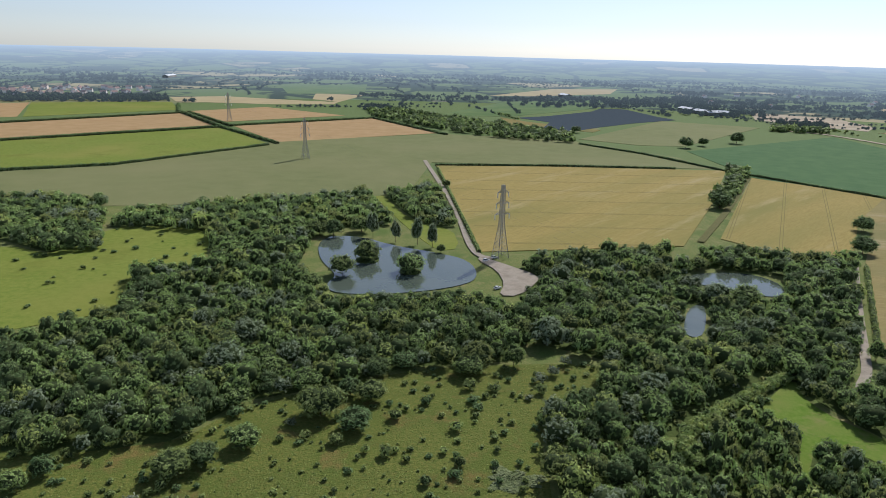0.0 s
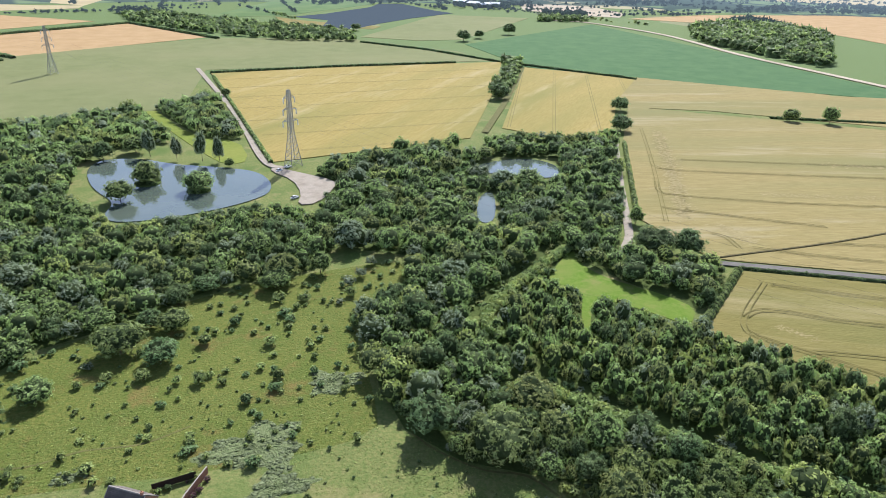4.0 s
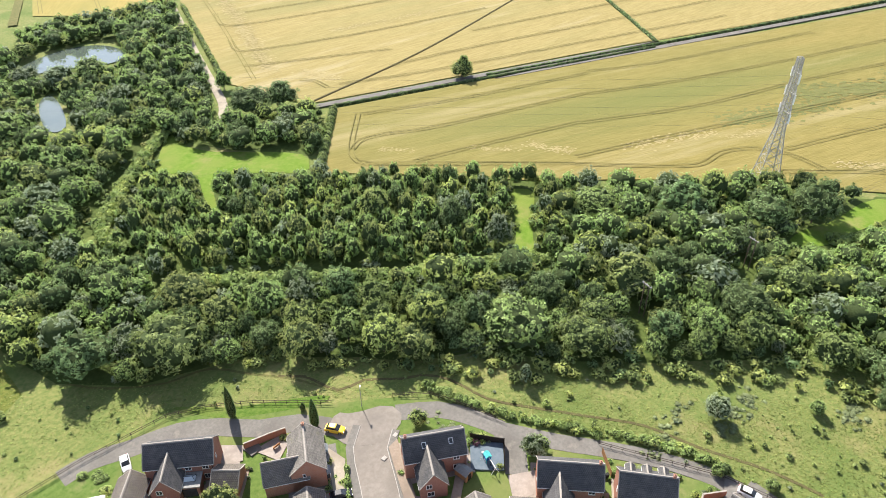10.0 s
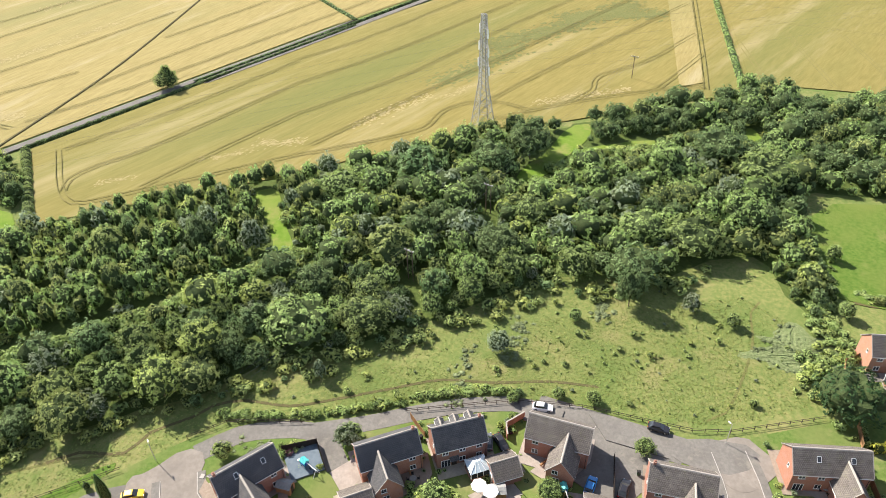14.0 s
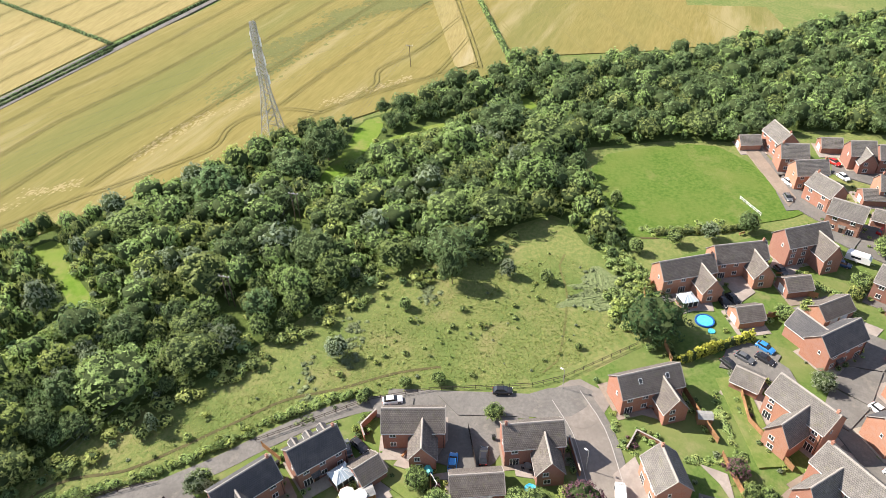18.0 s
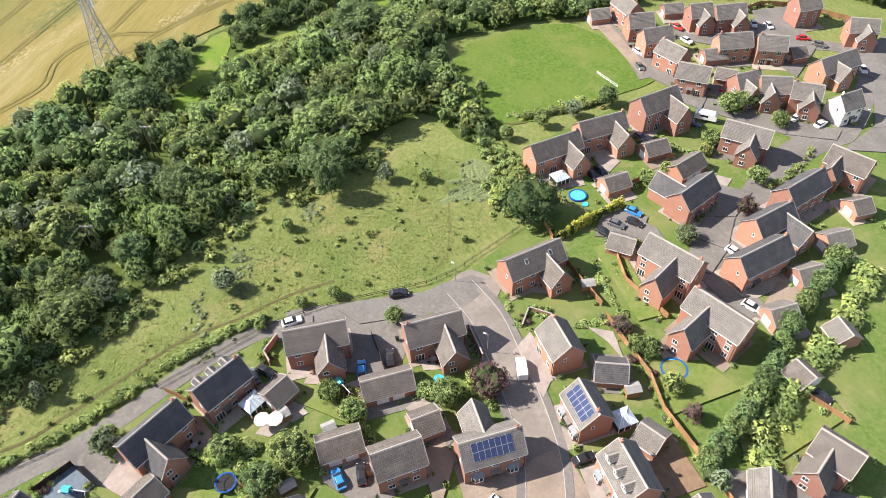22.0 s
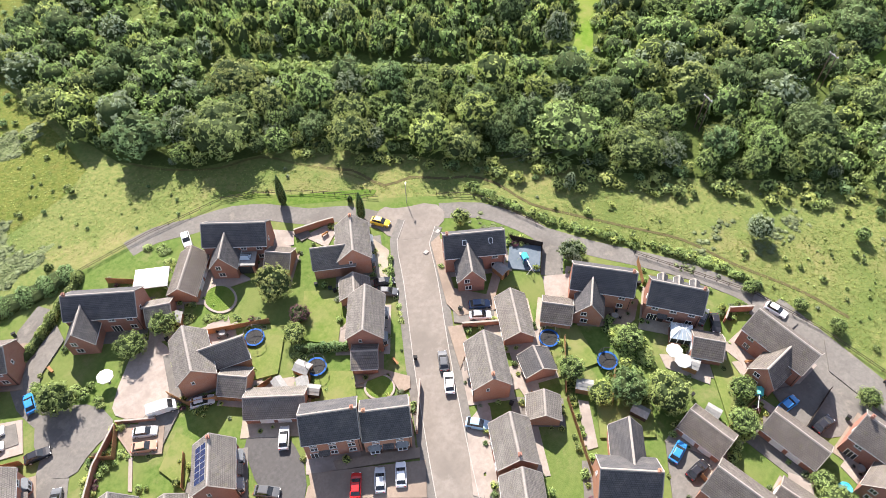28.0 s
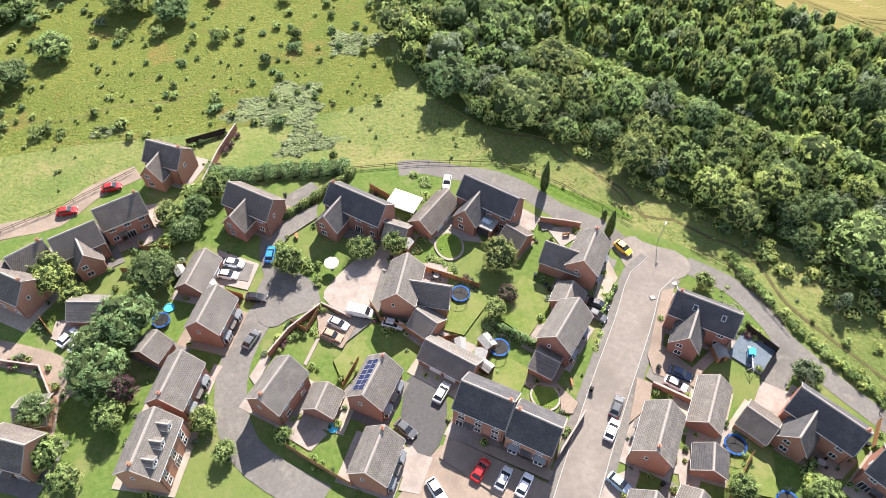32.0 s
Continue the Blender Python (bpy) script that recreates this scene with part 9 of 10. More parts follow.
for x, y, a in GAZEBO_SPOTS:
    t = tagged(new("gazebo"), "white canvas garden gazebo on a patio", "gazebo")
    V = [(-3.3, -2.4, 2.1), (3.3, -2.4, 2.1), (3.3, 2.4, 2.1), (-3.3, 2.4, 2.1), (-1.2, 0, 2.9), (1.2, 0, 2.9), (-3.3, -2.4, 1.85), (3.3, -2.4, 1.85), (3.3, 2.4, 1.85), (-3.3, 2.4, 1.85)]
    piece("canopy", mesh_data("canopy", V, [(0, 1, 5, 4), (2, 3, 4, 5), (1, 2, 5), (3, 0, 4), (0, 6, 7, 1), (1, 7, 8, 2), (2, 8, 9, 3), (3, 9, 6, 0)], M_CANVAS), t)
    for px in (-3.2, 3.2):
        for py in (-2.3, 2.3):
            piece("leg", mesh_data("leg", *box_vf(px - 0.04, py - 0.04, 0, px + 0.04, py + 0.04, 2.1), M_WHITE), t)
    t.matrix_basis = pose(x, y, 0.1, 0, 0, a)
for x, y in PARASOL_SPOTS:
    t = tagged(new("parasol"), "cream garden parasol over a patio table", "parasol", "parasols")
    n = 8
    V = [(0, 0, 2.75)] + [(1.5 * math.cos(6.2832 * i / n), 1.5 * math.sin(6.2832 * i / n), 2.25) for i in range(n)] + [(1.5 * math.cos(6.2832 * i / n), 1.5 * math.sin(6.2832 * i / n), 2.1) for i in range(n)]
    piece("canopy", mesh_data("canopy", V, [(0, 1 + i, 1 + (i + 1) % n) for i in range(n)] + [(1 + i, 1 + n + i, 1 + n + (i + 1) % n, 1 + (i + 1) % n) for i in range(n)], M_CANVAS), t)
    piece("pole", mesh_data("pole", *disc_vf(0.03, 0, 2.7, 8), M_STEEL), t)
    piece("base", mesh_data("base", *disc_vf(0.28, 0, 0.08, 12), M_BLACK), t)
    t.matrix_basis = pose(x, y, 0.1)
for k, (x, y, a) in enumerate(SHED_SPOTS):
    t = tagged(new("shed"), "small timber garden shed with a felt roof", "shed", "garden sheds")
    w, l = 1.8 + 0.2 * (k % 3), 2.4 + 0.4 * (k % 2)
    piece("wall", mesh_data("wall", *gable_walls_vf(l, w, 1.8, 2.3), M_FENCE if k % 3 else M_DARKFENCE), t)
    for s in (-1, 1):
        piece("roof", mesh_data("roof", *stepped_slope_vf(l + 0.2, s * (w / 2 + 0.12), 1.76, 0, 2.32, 2, 0.05), M_FELT), t)
    piece("door", mesh_data("door", *box_vf(-0.4, -l / 2 - 0.04, 0.05, 0.4, -l / 2 - 0.002, 1.75), M_DARKFENCE), t)
    t.matrix_basis = pose(x, y, 0.05, 0, 0, a - 45)

# ---- street lamps, poles, pylons ----
for x, y in LAMP_SPOTS[:3] + LAMP_SPOTS[4:]:
    t = tagged(new("street_lamp"), "slim grey steel street lamp on the pavement", "street lamp", "street lamps")
    piece("pole", mesh_data("pole", *disc_vf(0.06, 0, 5.6, 10), M_STEEL), t)
    piece("bracket", mesh_data("bracket", *box_vf(-0.03, -0.03, 5.5, 0.6, 0.03, 5.56), M_STEEL), t)
    piece("lamp_head", mesh_data("lamp_head", *box_vf(0.35, -0.12, 5.42, 0.95, 0.12, 5.56), M_WHITE), t)
    t.matrix_basis = pose(x, y, 0.15, 0, 0, 40)


def bar_vf(p, q, r, n=4):
    p, q = Vector(p), Vector(q)
    d = (q - p).normalized()
    a = d.orthogonal().normalized()
    b = d.cross(a)
    V = [tuple(c + (a * math.cos(6.2832 * i / n) + b * math.sin(6.2832 * i / n)) * r) for c in (p, q) for i in range(n)]
    return V, [(i, (i + 1) % n, n + (i + 1) % n, n + i) for i in range(n)] + [tuple(range(n))[::-1], tuple(range(n, 2 * n))]


def wire(p, q, sag, name, r=0.022):
    p, q = Vector(p), Vector(q)
    pts = [p.lerp(q, i / 24) - Vector((0, 0, sag * 4 * (i / 24) * (1 - i / 24))) for i in range(25)]
    V, F = [], []
    d = (q - p).normalized()
    nr = Vector((-d.y, d.x, 0)).normalized()
    for i, c in enumerate(pts):
        V += [tuple(c + nr * r), tuple(c + Vector((0, 0, r))), tuple(c - nr * r), tuple(c - Vector((0, 0, r)))]
        if i:
            k = 4 * i
            F += [(k - 4 + j, k - 4 + (j + 1) % 4, k + (j + 1) % 4, k + j) for j in range(4)]
    return mesh_data(name, V, F, M_WIRE)


ARMS = ((24.5, 4.6), (30.5, 4.0), (36.5, 3.4))


def pylon(x, y, ang):
    """A lattice steel pylon: four tapering legs, cross bracing, three pairs of arms with insulators."""
    t = tagged(new("pylon"), "tall galvanised steel lattice electricity pylon in the fields", "pylon", "electricity pylons")
    half = lambda z: 3.4 - 2.2 * z / 18 if z < 18 else 1.2 - 0.5 * (z - 18) / 22
    zs = [0, 4, 7.6, 10.8, 13.6, 16, 18, 19.8, 21.5, 23, 24.5, 26, 27.5, 29, 30.5, 32, 33.5, 35, 36.5, 38, 39.3, 40.5]
    for sx in (-1, 1):
        for sy in (-1, 1):
            V = [(sx * half(z) + ox, sy * half(z) + oy, z) for z in zs for ox, oy in ((-0.13, -0.13), (0.13, -0.13), (0.13, 0.13), (-0.13, 0.13))]
            F = [(4 * i + j, 4 * i + (j + 1) % 4, 4 * i + 4 + (j + 1) % 4, 4 * i + 4 + j) for i in range(len(zs) - 1) for j in range(4)] + [(3, 2, 1, 0), tuple(range(len(V) - 4, len(V)))]
            piece("leg", mesh_data("leg", V, F, M_STEEL), t)
    for s in (-1, 1):
        for axis in (0, 1):
            segs = []
            for a, b in zip(zs, zs[1:]):
                ha, hb = half(a), half(b)
                for e in (-1, 1):
                    p, q = (e * ha, s * ha, a), (-e * hb, s * hb, b)
                    if axis:
                        p, q = (p[1], p[0], p[2]), (q[1], q[0], q[2])
                    segs.append(bar_vf(p, q, 0.10, 3))
                p, q = (-hb, s * hb, b), (hb, s * hb, b)
                segs.append(bar_vf((p[1], p[0], b), (q[1], q[0], b), 0.08, 3) if axis else bar_vf(p, q, 0.08, 3))
            piece("bracing", mesh_data("bracing", *join_vf(*segs), M_STEEL), t)
    for z, w in ARMS:
        for s in (-1, 1):
            h = half(z)
            segs = [bar_vf((s * h, e * h, z), (s * w, 0, z), 0.15) for e in (-1, 1)] + [bar_vf((s * h, e * h, z + 1.6), (s * w, 0, z), 0.12) for e in (-1, 1)]
            arm = piece("arm", mesh_data("arm", *join_vf(*segs), M_STEEL), t)
            piece("insulator", mesh_data("insulator", *bar_vf((s * w, 0, z - 2.9), (s * w, 0, z), 0.26, 8), M_WHITE), arm)
    t.matrix_basis = pose(x, y, 0.2, 0, 0, ang)
    return t


PY = [(420.0, -290.0)] + [tuple(p) for p in PYLON_SPOTS]
heads = []
for i in range(1, len(PY)):
    a, b = PY[max(0, i - 1)], PY[min(len(PY) - 1, i + 1)]
    heads.append(math.degrees(math.atan2(b[1] - a[1], b[0] - a[0])) - 90)
    pylon(*PY[i], heads[-1])
for i in range(len(PY) - 1):
    a, b = Vector((*PY[i], 0)), Vector((*PY[i + 1], 0))
    d = (b - a).normalized()
    nr = Vector((-d.y, d.x, 0))
    line_ob = tagged(new("power_line"), "sagging overhead power cables between pylons", "cable", "power lines")
    for z, w in ARMS:
        for s in (-1, 1):
            piece("cable", wire(a + nr * (s * w) + Vector((0, 0, z - 2.5)), b + nr * (s * w) + Vector((0, 0, z - 2.5)), 7.0, "cable", 0.014), line_ob)

tops = []
for k, (x, y) in enumerate((POLE_SPOTS[0], POLE_SPOTS[1], POLE_SPOTS[3])):
    t = tagged(new("utility_pole"), "wooden twin pole carrying overhead wires above trees" if k < 2 else "slim wooden pole with overhead wires in the wheat", "utility pole", "utility poles")
    for s in ((-0.8, 0.8) if k < 2 else (0.0,)):
        piece("pole", mesh_data("pole", *bar_vf((s, 0, -0.2), (s, 0, 9.6), 0.14, 8), M_BARK), t)
    piece("crossbar", mesh_data("crossbar", *box_vf(-1.5, -0.13, 9.3, 1.5, 0.13, 9.52), M_KERB), t)
    for s in (-1.3, 0, 1.3):
        piece("insulator", mesh_data("insulator", *disc_vf(0.08, 9.5, 9.75, 8), M_WHITE), t, Matrix.Translation((s, 0, 0)))
    t.matrix_basis = pose(x, y, 0, 0, 0, 65)
    tops.append(Vector((x, y, 9.7)))
for a, b in zip([Vector((85.0, 60.0, 9.0))] + tops, tops):
    ob = tagged(new("overhead_wires"), "thin overhead wires between wooden poles", "cable", "overhead wires")
    for s in (-1.3, 0, 1.3):
        o = Vector((math.cos(1.13) * s, math.sin(1.13) * s, 0))
        piece("wire", wire(a + o, b + o, 1.2, "wire", 0.025), ob)


# ---- caravans, patio sets, a white rail ----
for x, y, a in CARAVAN_SPOTS:
    t = tagged(new("caravan"), "white touring caravan parked on a drive", "caravan", "caravans")
    pr = [(-2.9, 0.6), (-2.9, 1.9), (-2.3, 2.5), (2.2, 2.5), (2.9, 1.7), (2.9, 0.6)]
    n = len(pr)
    piece("body", mesh_data("body", [(p, -1.1, z) for p, z in pr] + [(p, 1.1, z) for p, z in pr], [(i, n + i, n + (i + 1) % n, (i + 1) % n) for i in range(n)] + [tuple(range(n)), tuple(range(n, 2 * n))[::-1]], M_WHITE), t)
    piece("roof_light", mesh_data("roof_light", *box_vf(-0.5, -0.4, 2.5, 0.3, 0.4, 2.58), M_CONS), t)
    for s in (-1, 1):
        piece("window", mesh_data("window", *box_vf(-1.6, s * 1.1 - 0.02, 1.4, 0.6, s * 1.1 + 0.02, 2.0), M_CARGLASS), t)
        w = piece("wheel", TYRE, t, Matrix.Translation((0, s * 0.95, 0)))
        piece("rim", RIM, w)
    piece("drawbar", mesh_data("drawbar", *box_vf(2.9, -0.05, 0.5, 4.0, 0.05, 0.62), M_STEEL), t)
    t.matrix_basis = pose(x, y, 0.3, 0, 0, a)
CHAIR_SEAT = mesh_data("seat", *box_vf(-0.22, -0.22, 0.40, 0.22, 0.22, 0.45), M_BLACK)
CHAIR_BACK = mesh_data("backrest", *box_vf(-0.22, 0.19, 0.45, 0.22, 0.23, 0.9), M_BLACK)
CHAIR_LEG = mesh_data("leg", *box_vf(-0.02, -0.02, 0, 0.02, 0.02, 0.4), M_BLACK)
for x, y in TABLE_SPOTS:
    t = tagged(new("patio_table"), "round grey garden table on a patio", "table", "patio tables")
    piece("tabletop", mesh_data("tabletop", *disc_vf(0.65, 0.70, 0.74, 20), M_FELT), t)
    piece("pedestal", mesh_data("pedestal", *disc_vf(0.08, 0, 0.70, 10), M_BLACK), t)
    t.matrix_basis = pose(x, y, 0.3)
    for i in range(4):
        c = tagged(new("garden_chair"), "dark garden chair beside a patio table", "chair", "patio chairs")
        piece("seat", CHAIR_SEAT, c)
        piece("backrest", CHAIR_BACK, c)
        for px in (-0.19, 0.19):
            for py in (-0.19, 0.19):
                piece("leg", CHAIR_LEG, c, Matrix.Translation((px, py, 0)))
        b = radians(90 * i + 20)
        c.matrix_basis = pose(x + 1.0 * math.cos(b), y + 1.0 * math.sin(b), 0.3, 0, 0, 90 * i - 70)
rail = tagged(new("white_rail"), "low white metal rail beside the playing field", "rail")
a, b = Vector((*WHITE_RAIL[0], 0)), Vector((*WHITE_RAIL[1], 0))
d = b - a
rot = Matrix.Rotation(math.atan2(d.y, d.x), 4, "Z")
for z in (0.5, 1.05):
    piece("rail", mesh_data("rail", *box_vf(0, -0.04, z, d.length, 0.04, z + 0.08), M_WHITE), rail, Matrix.Translation(a) @ rot)
for i in range(7):
    piece("post", mesh_data("post", *box_vf(-0.05, -0.05, 0, 0.05, 0.05, 1.15), M_WHITE), rail, Matrix.Translation(a + d * (i / 6)) @ rot)
ext = tagged(new("flat_roof_extension"), "single storey extension with a glass roof lantern", "extension")
piece("wall", mesh_data("wall", *box_vf(-2.3, -1.9, -0.2, 2.3, 1.9, 2.7), M_BRICK), ext)
piece("roof", mesh_data("roof", *box_vf(-2.5, -2.1, 2.7, 2.5, 2.1, 2.95), M_FELT), ext)
V = [(-1.5, -0.8, 2.95), (1.5, -0.8, 2.95), (1.5, 0.8, 2.95), (-1.5, 0.8, 2.95), (-0.9, 0, 3.5), (0.9, 0, 3.5)]
lan = piece("roof_lantern", mesh_data("roof_lantern", V, [(0, 1, 5, 4), (2, 3, 4, 5), (1, 2, 5), (3, 0, 4)], M_CONS), ext)
piece("lantern_frame", mesh_data("lantern_frame", *join_vf(*[bar_vf(p, q, 0.05) for p, q in ((V[0], V[1]), (V[1], V[2]), (V[2], V[3]), (V[3], V[0]), (V[0], V[4]), (V[3], V[4]), (V[1], V[5]), (V[2], V[5]), (V[4], V[5]))]), M_BLACK), lan)
piece("patio_door", mesh_data("patio_door", *box_vf(-1.8, -1.94, 0.05, 1.8, -1.89, 2.3), M_GLASS), ext)
ext.matrix_basis = pose(*EXTENSION_SPOT, 0.05, 0, 0, -47)


# ---- bins, benches and play things in the gardens ----
BIN_BODY = [(-0.24, -0.28, 0.06), (0.24, -0.28, 0.06), (0.24, 0.28, 0.06), (-0.24, 0.28, 0.06), (-0.29, -0.34, 0.98), (0.29, -0.34, 0.98), (0.29, 0.36, 0.98), (-0.29, 0.36, 0.98)]
BIN_MESH = mesh_data("body", BIN_BODY, box_vf(0, 0, 0, 1, 1, 1)[1], M_BIN)
BIN_DARK = mesh_data("body", BIN_BODY, box_vf(0, 0, 0, 1, 1, 1)[1], M_BLACK)
BIN_LID = mesh_data("lid", [(-0.31, -0.38, 0.985), (0.31, -0.38, 0.985), (0.31, 0.38, 0.985), (-0.31, 0.38, 0.985), (-0.27, -0.33, 1.04), (0.27, -0.33, 1.04), (0.27, 0.36, 1.09), (-0.27, 0.36, 1.09)], box_vf(0, 0, 0, 1, 1, 1)[1], M_BLACK)
for k, (x, y, a) in enumerate(BIN_SPOTS):
    t = tagged(new("wheelie_bin"), "dark grey plastic wheelie bin by a house" if k % 2 else "green plastic wheelie bin by a house", "bin", "wheelie bins")
    piece("body", BIN_DARK if k % 2 else BIN_MESH, t)
    piece("lid", BIN_LID, t)
    t.matrix_basis = pose(x, y, 0.2, 0, 0, a)
BENCH_SEAT = mesh_data("seat", *box_vf(-0.75, -0.24, 0.40, 0.75, 0.24, 0.46), M_FENCE)
BENCH_BACK = mesh_data("backrest", *box_vf(-0.75, 0.20, 0.47, 0.75, 0.26, 0.90), M_FENCE)
BENCH_LEG = mesh_data("leg", *box_vf(-0.04, -0.22, 0.0, 0.04, 0.22, 0.395), M_FENCE)
for x, y, a in BENCH_SPOTS:
    t = tagged(new("garden_bench"), "brown timber garden bench on a patio", "bench", "garden benches")
    piece("seat", BENCH_SEAT, t)
    piece("backrest", BENCH_BACK, t)
    for s in (-0.65, 0.65):
        piece("leg", BENCH_LEG, t, Matrix.Translation((s, 0, 0)))
    t.matrix_basis = pose(x, y, 0.22, 0, 0, a)
for x, y, a in PLAYSET_SPOTS:
    t = tagged(new("play_set"), "teal plastic garden play frame with a slide", "play set", "play sets")
    for sx in (-0.6, 0.6):
        for sy in (-0.5, 0.5):
            piece("post", mesh_data("post", *box_vf(sx - 0.05, sy - 0.05, 0, sx + 0.05, sy + 0.05, 1.6), M_TEAL), t)
    piece("deck", mesh_data("deck", *box_vf(-0.66, -0.56, 0.9, 0.66, 0.56, 0.98), M_BLUE), t)
    piece("slide", mesh_data("slide", [(0.67, -0.25, 0.94), (0.67, 0.25, 0.94), (2.2, 0.25, 0.12), (2.2, -0.25, 0.12), (0.67, -0.25, 0.86), (0.67, 0.25, 0.86), (2.2, 0.25, 0.04), (2.2, -0.25, 0.04)], [(0, 3, 2, 1), (4, 5, 6, 7), (0, 1, 5, 4), (1, 2, 6, 5), (2, 3, 7, 6), (3, 0, 4, 7)], M_CANVAS), t)
    piece("roof", mesh_data("roof", [(-0.75, -0.65, 1.75), (0.75, -0.65, 1.75), (0.75, 0.65, 1.75), (-0.75, 0.65, 1.75), (-0.75, 0, 2.2), (0.75, 0, 2.2)], [(0, 1, 5, 4), (2, 3, 4, 5), (1, 2, 5), (3, 0, 4), (3, 2, 1, 0)], M_TEAL), t)
    piece("swing_beam", mesh_data("swing_beam", *box_vf(-3.4, -0.06, 1.62, -0.66, 0.06, 1.74), M_CANVAS), t)
    for sy in (-1, 1):
        piece("post", mesh_data("post", *bar_vf((-3.3, sy * 0.8, 0), (-3.3, 0, 1.65), 0.05), M_CANVAS), t)
    for sx in (-2.6, -1.5):
        piece("swing_seat", mesh_data("swing_seat", *join_vf(box_vf(sx - 0.22, -0.1, 0.4, sx + 0.22, 0.1, 0.45), box_vf(sx - 0.2, -0.015, 0.45, sx - 0.17, 0.015, 1.62), box_vf(sx + 0.17, -0.015, 0.45, sx + 0.2, 0.015, 1.62)), M_BLACK), t)
    t.matrix_basis = pose(x, y, 0.28, 0, 0, a)

# ---- meadow shrubs and rough growth ----
rb = random.Random(12)
MID_FORMS = [tree_vf(130 + i, 150, 0.16, lobes=10, spread=0.6, core=1) for i in range(4)]
BRAMBLE_FORMS = [tree_vf(150 + i, 70, 0.16, lobes=7, spread=0.7, core=1) for i in range(4)]
LOW_FORMS = [tree_vf(110 + i, 90, 0.20, lobes=8, spread=0.7, core=1) for i in range(4)]


def scatter(poly, n, lo, hi, leaves, keep=None, gap=0.9):
    xs, ys = [p[0] for p in poly], [p[1] for p in poly]
    rows = []
    for _ in range(n * 6):
        if len(rows) >= n:
            break
        x, y = rb.uniform(min(xs), max(xs)), rb.uniform(min(ys), max(ys))
        r = rb.uniform(lo, hi)
        if inside(poly, x, y) and free(x, y, r * gap) and not any(inside(c, x, y) for c in OPEN):
            plant(x, y, r * 0.6)
            rows.append((x, y, r, r * rb.uniform(0.9, 1.7), rb.randrange(4), rb.choice(leaves)))
    return rows


rows = scatter(MEADOW_WEST, 290, 0.4, 1.5, (0, 0, 1, 4))
rows += scatter(MEADOW_WEST, 30, 1.6, 2.6, (0, 1, 4, 2))
rows += scatter(MEADOW_EAST, 34, 0.4, 1.1, (0, 4, 3))
rows += scatter(MEADOW_MID, 70, 0.25, 0.6, (0, 4, 4, 1), gap=0.3)
rows += scatter(MEADOW_STRIP, 100, 0.2, 0.55, (0, 4, 4, 2), gap=0.3)
rows += scatter(MEADOW_EAST, 70, 0.2, 0.55, (0, 4, 4, 2), gap=0.3)
rows += scatter(WOOD_EDGE, 620, 0.7, 2.1, (0, 3, 3, 4, 1))
rows += scatter(GREEN_LEFT, 70, 0.8, 2.0, (0, 1, 0))
woodland("shrubs", rows, "scattered small green shrubs in rough grass", "shrubs", MID_FORMS)
rows = []
for poly in (WOOD_E, WOOD_F, WOOD_C):
    rows += scatter(poly, 280, 0.9, 1.7, (0, 0, 1, 3, 4, 2), gap=0.25)
woodland("undergrowth", rows, "leafy undergrowth shrubs between woodland trees", "undergrowth", LOW_FORMS)
def carpet(cx, cy, rx, ry):
    """The low, tangled body of a bramble patch: a lumpy sheet that sinks into the grass at its ragged rim."""
    rs = np.random.RandomState(int(abs(cx * 7 + cy * 3)))
    V, F, rings, m = [], [], 14, 64
    for i in range(rings + 1):
        for j in range(m):
            a, q = 6.2832 * j / m, i / rings
            edge = 0.84 + 0.22 * math.sin(3 * a + cx) + 0.16 * math.sin(7 * a + cy) + 0.09 * math.sin(13 * a + cx)
            V.append((cx + rx * q * edge * math.cos(a) + rs.normal() * 0.12, cy + ry * q * edge * math.sin(a) + rs.normal() * 0.12, (0.10 + 0.30 * rs.rand()) * (1 - q ** 4) - 0.02 + 0.03 * (1 - q)))
        if i:
            F += [((i - 1) * m + j, (i - 1) * m + (j + 1) % m, i * m + (j + 1) % m, i * m + j) for j in range(m)]
    F = [f[::-1] for f in F]
    tagged(piece("bramble_carpet", mesh_data("bramble_carpet", V, F, M_TANGLE)), "low grey green bramble carpet in the meadow", "brambles", kind="stuff")


rows = []
for cx, cy, rx, ry, n in BRAMBLES:
    if n > 50:
        carpet(cx, cy, rx, ry)
    for _ in range(n * 2):
        a, q = rb.uniform(0, 6.283), math.sqrt(rb.random())
        edge = 0.8 + 0.22 * math.sin(3 * a + cx) + 0.16 * math.sin(7 * a + cy)
        if q > 0.6 and rb.random() < 0.35:
            continue
        rows.append((cx + rx * q * edge * math.cos(a), cy + ry * q * edge * math.sin(a), rb.uniform(0.4, 1.1), rb.uniform(0.16, 0.38), rb.randrange(4), 0))
woodland("brambles", rows, "low tangled grey green bramble patches in the meadow", "brambles", BRAMBLE_FORMS, [M_BRAMBLE], M_BRAMBLE)

# ragged banks of shrubs and brambles along the drives and rides
rows = []
for spread, lo, hi, n, pts in ALL_BANKS:
    ln = smooth_line(pts, 2.0)
    for _ in range(int(n * 1.5)):
        i = rb.randrange(len(ln) - 1)
        p = ln[i].lerp(ln[i + 1], rb.random())
        r = rb.uniform(lo, hi)
        rows.append((p.x + rb.gauss(0, spread * 0.6), p.y + rb.gauss(0, spread * 0.6), r * 1.2 if hi < 1.1 else r, r * (rb.uniform(0.5, 1.0) if hi < 1.1 else rb.uniform(0.9, 1.7)), rb.randrange(4), rb.choice((0, 0, 4, 3, 0, 0))))
woodland("bank_shrubs", rows, "ragged bank of brambles and low shrubs", "shrubs", MID_FORMS)

# garden borders along the fences, and shrubs at the corners of the houses
rows = []


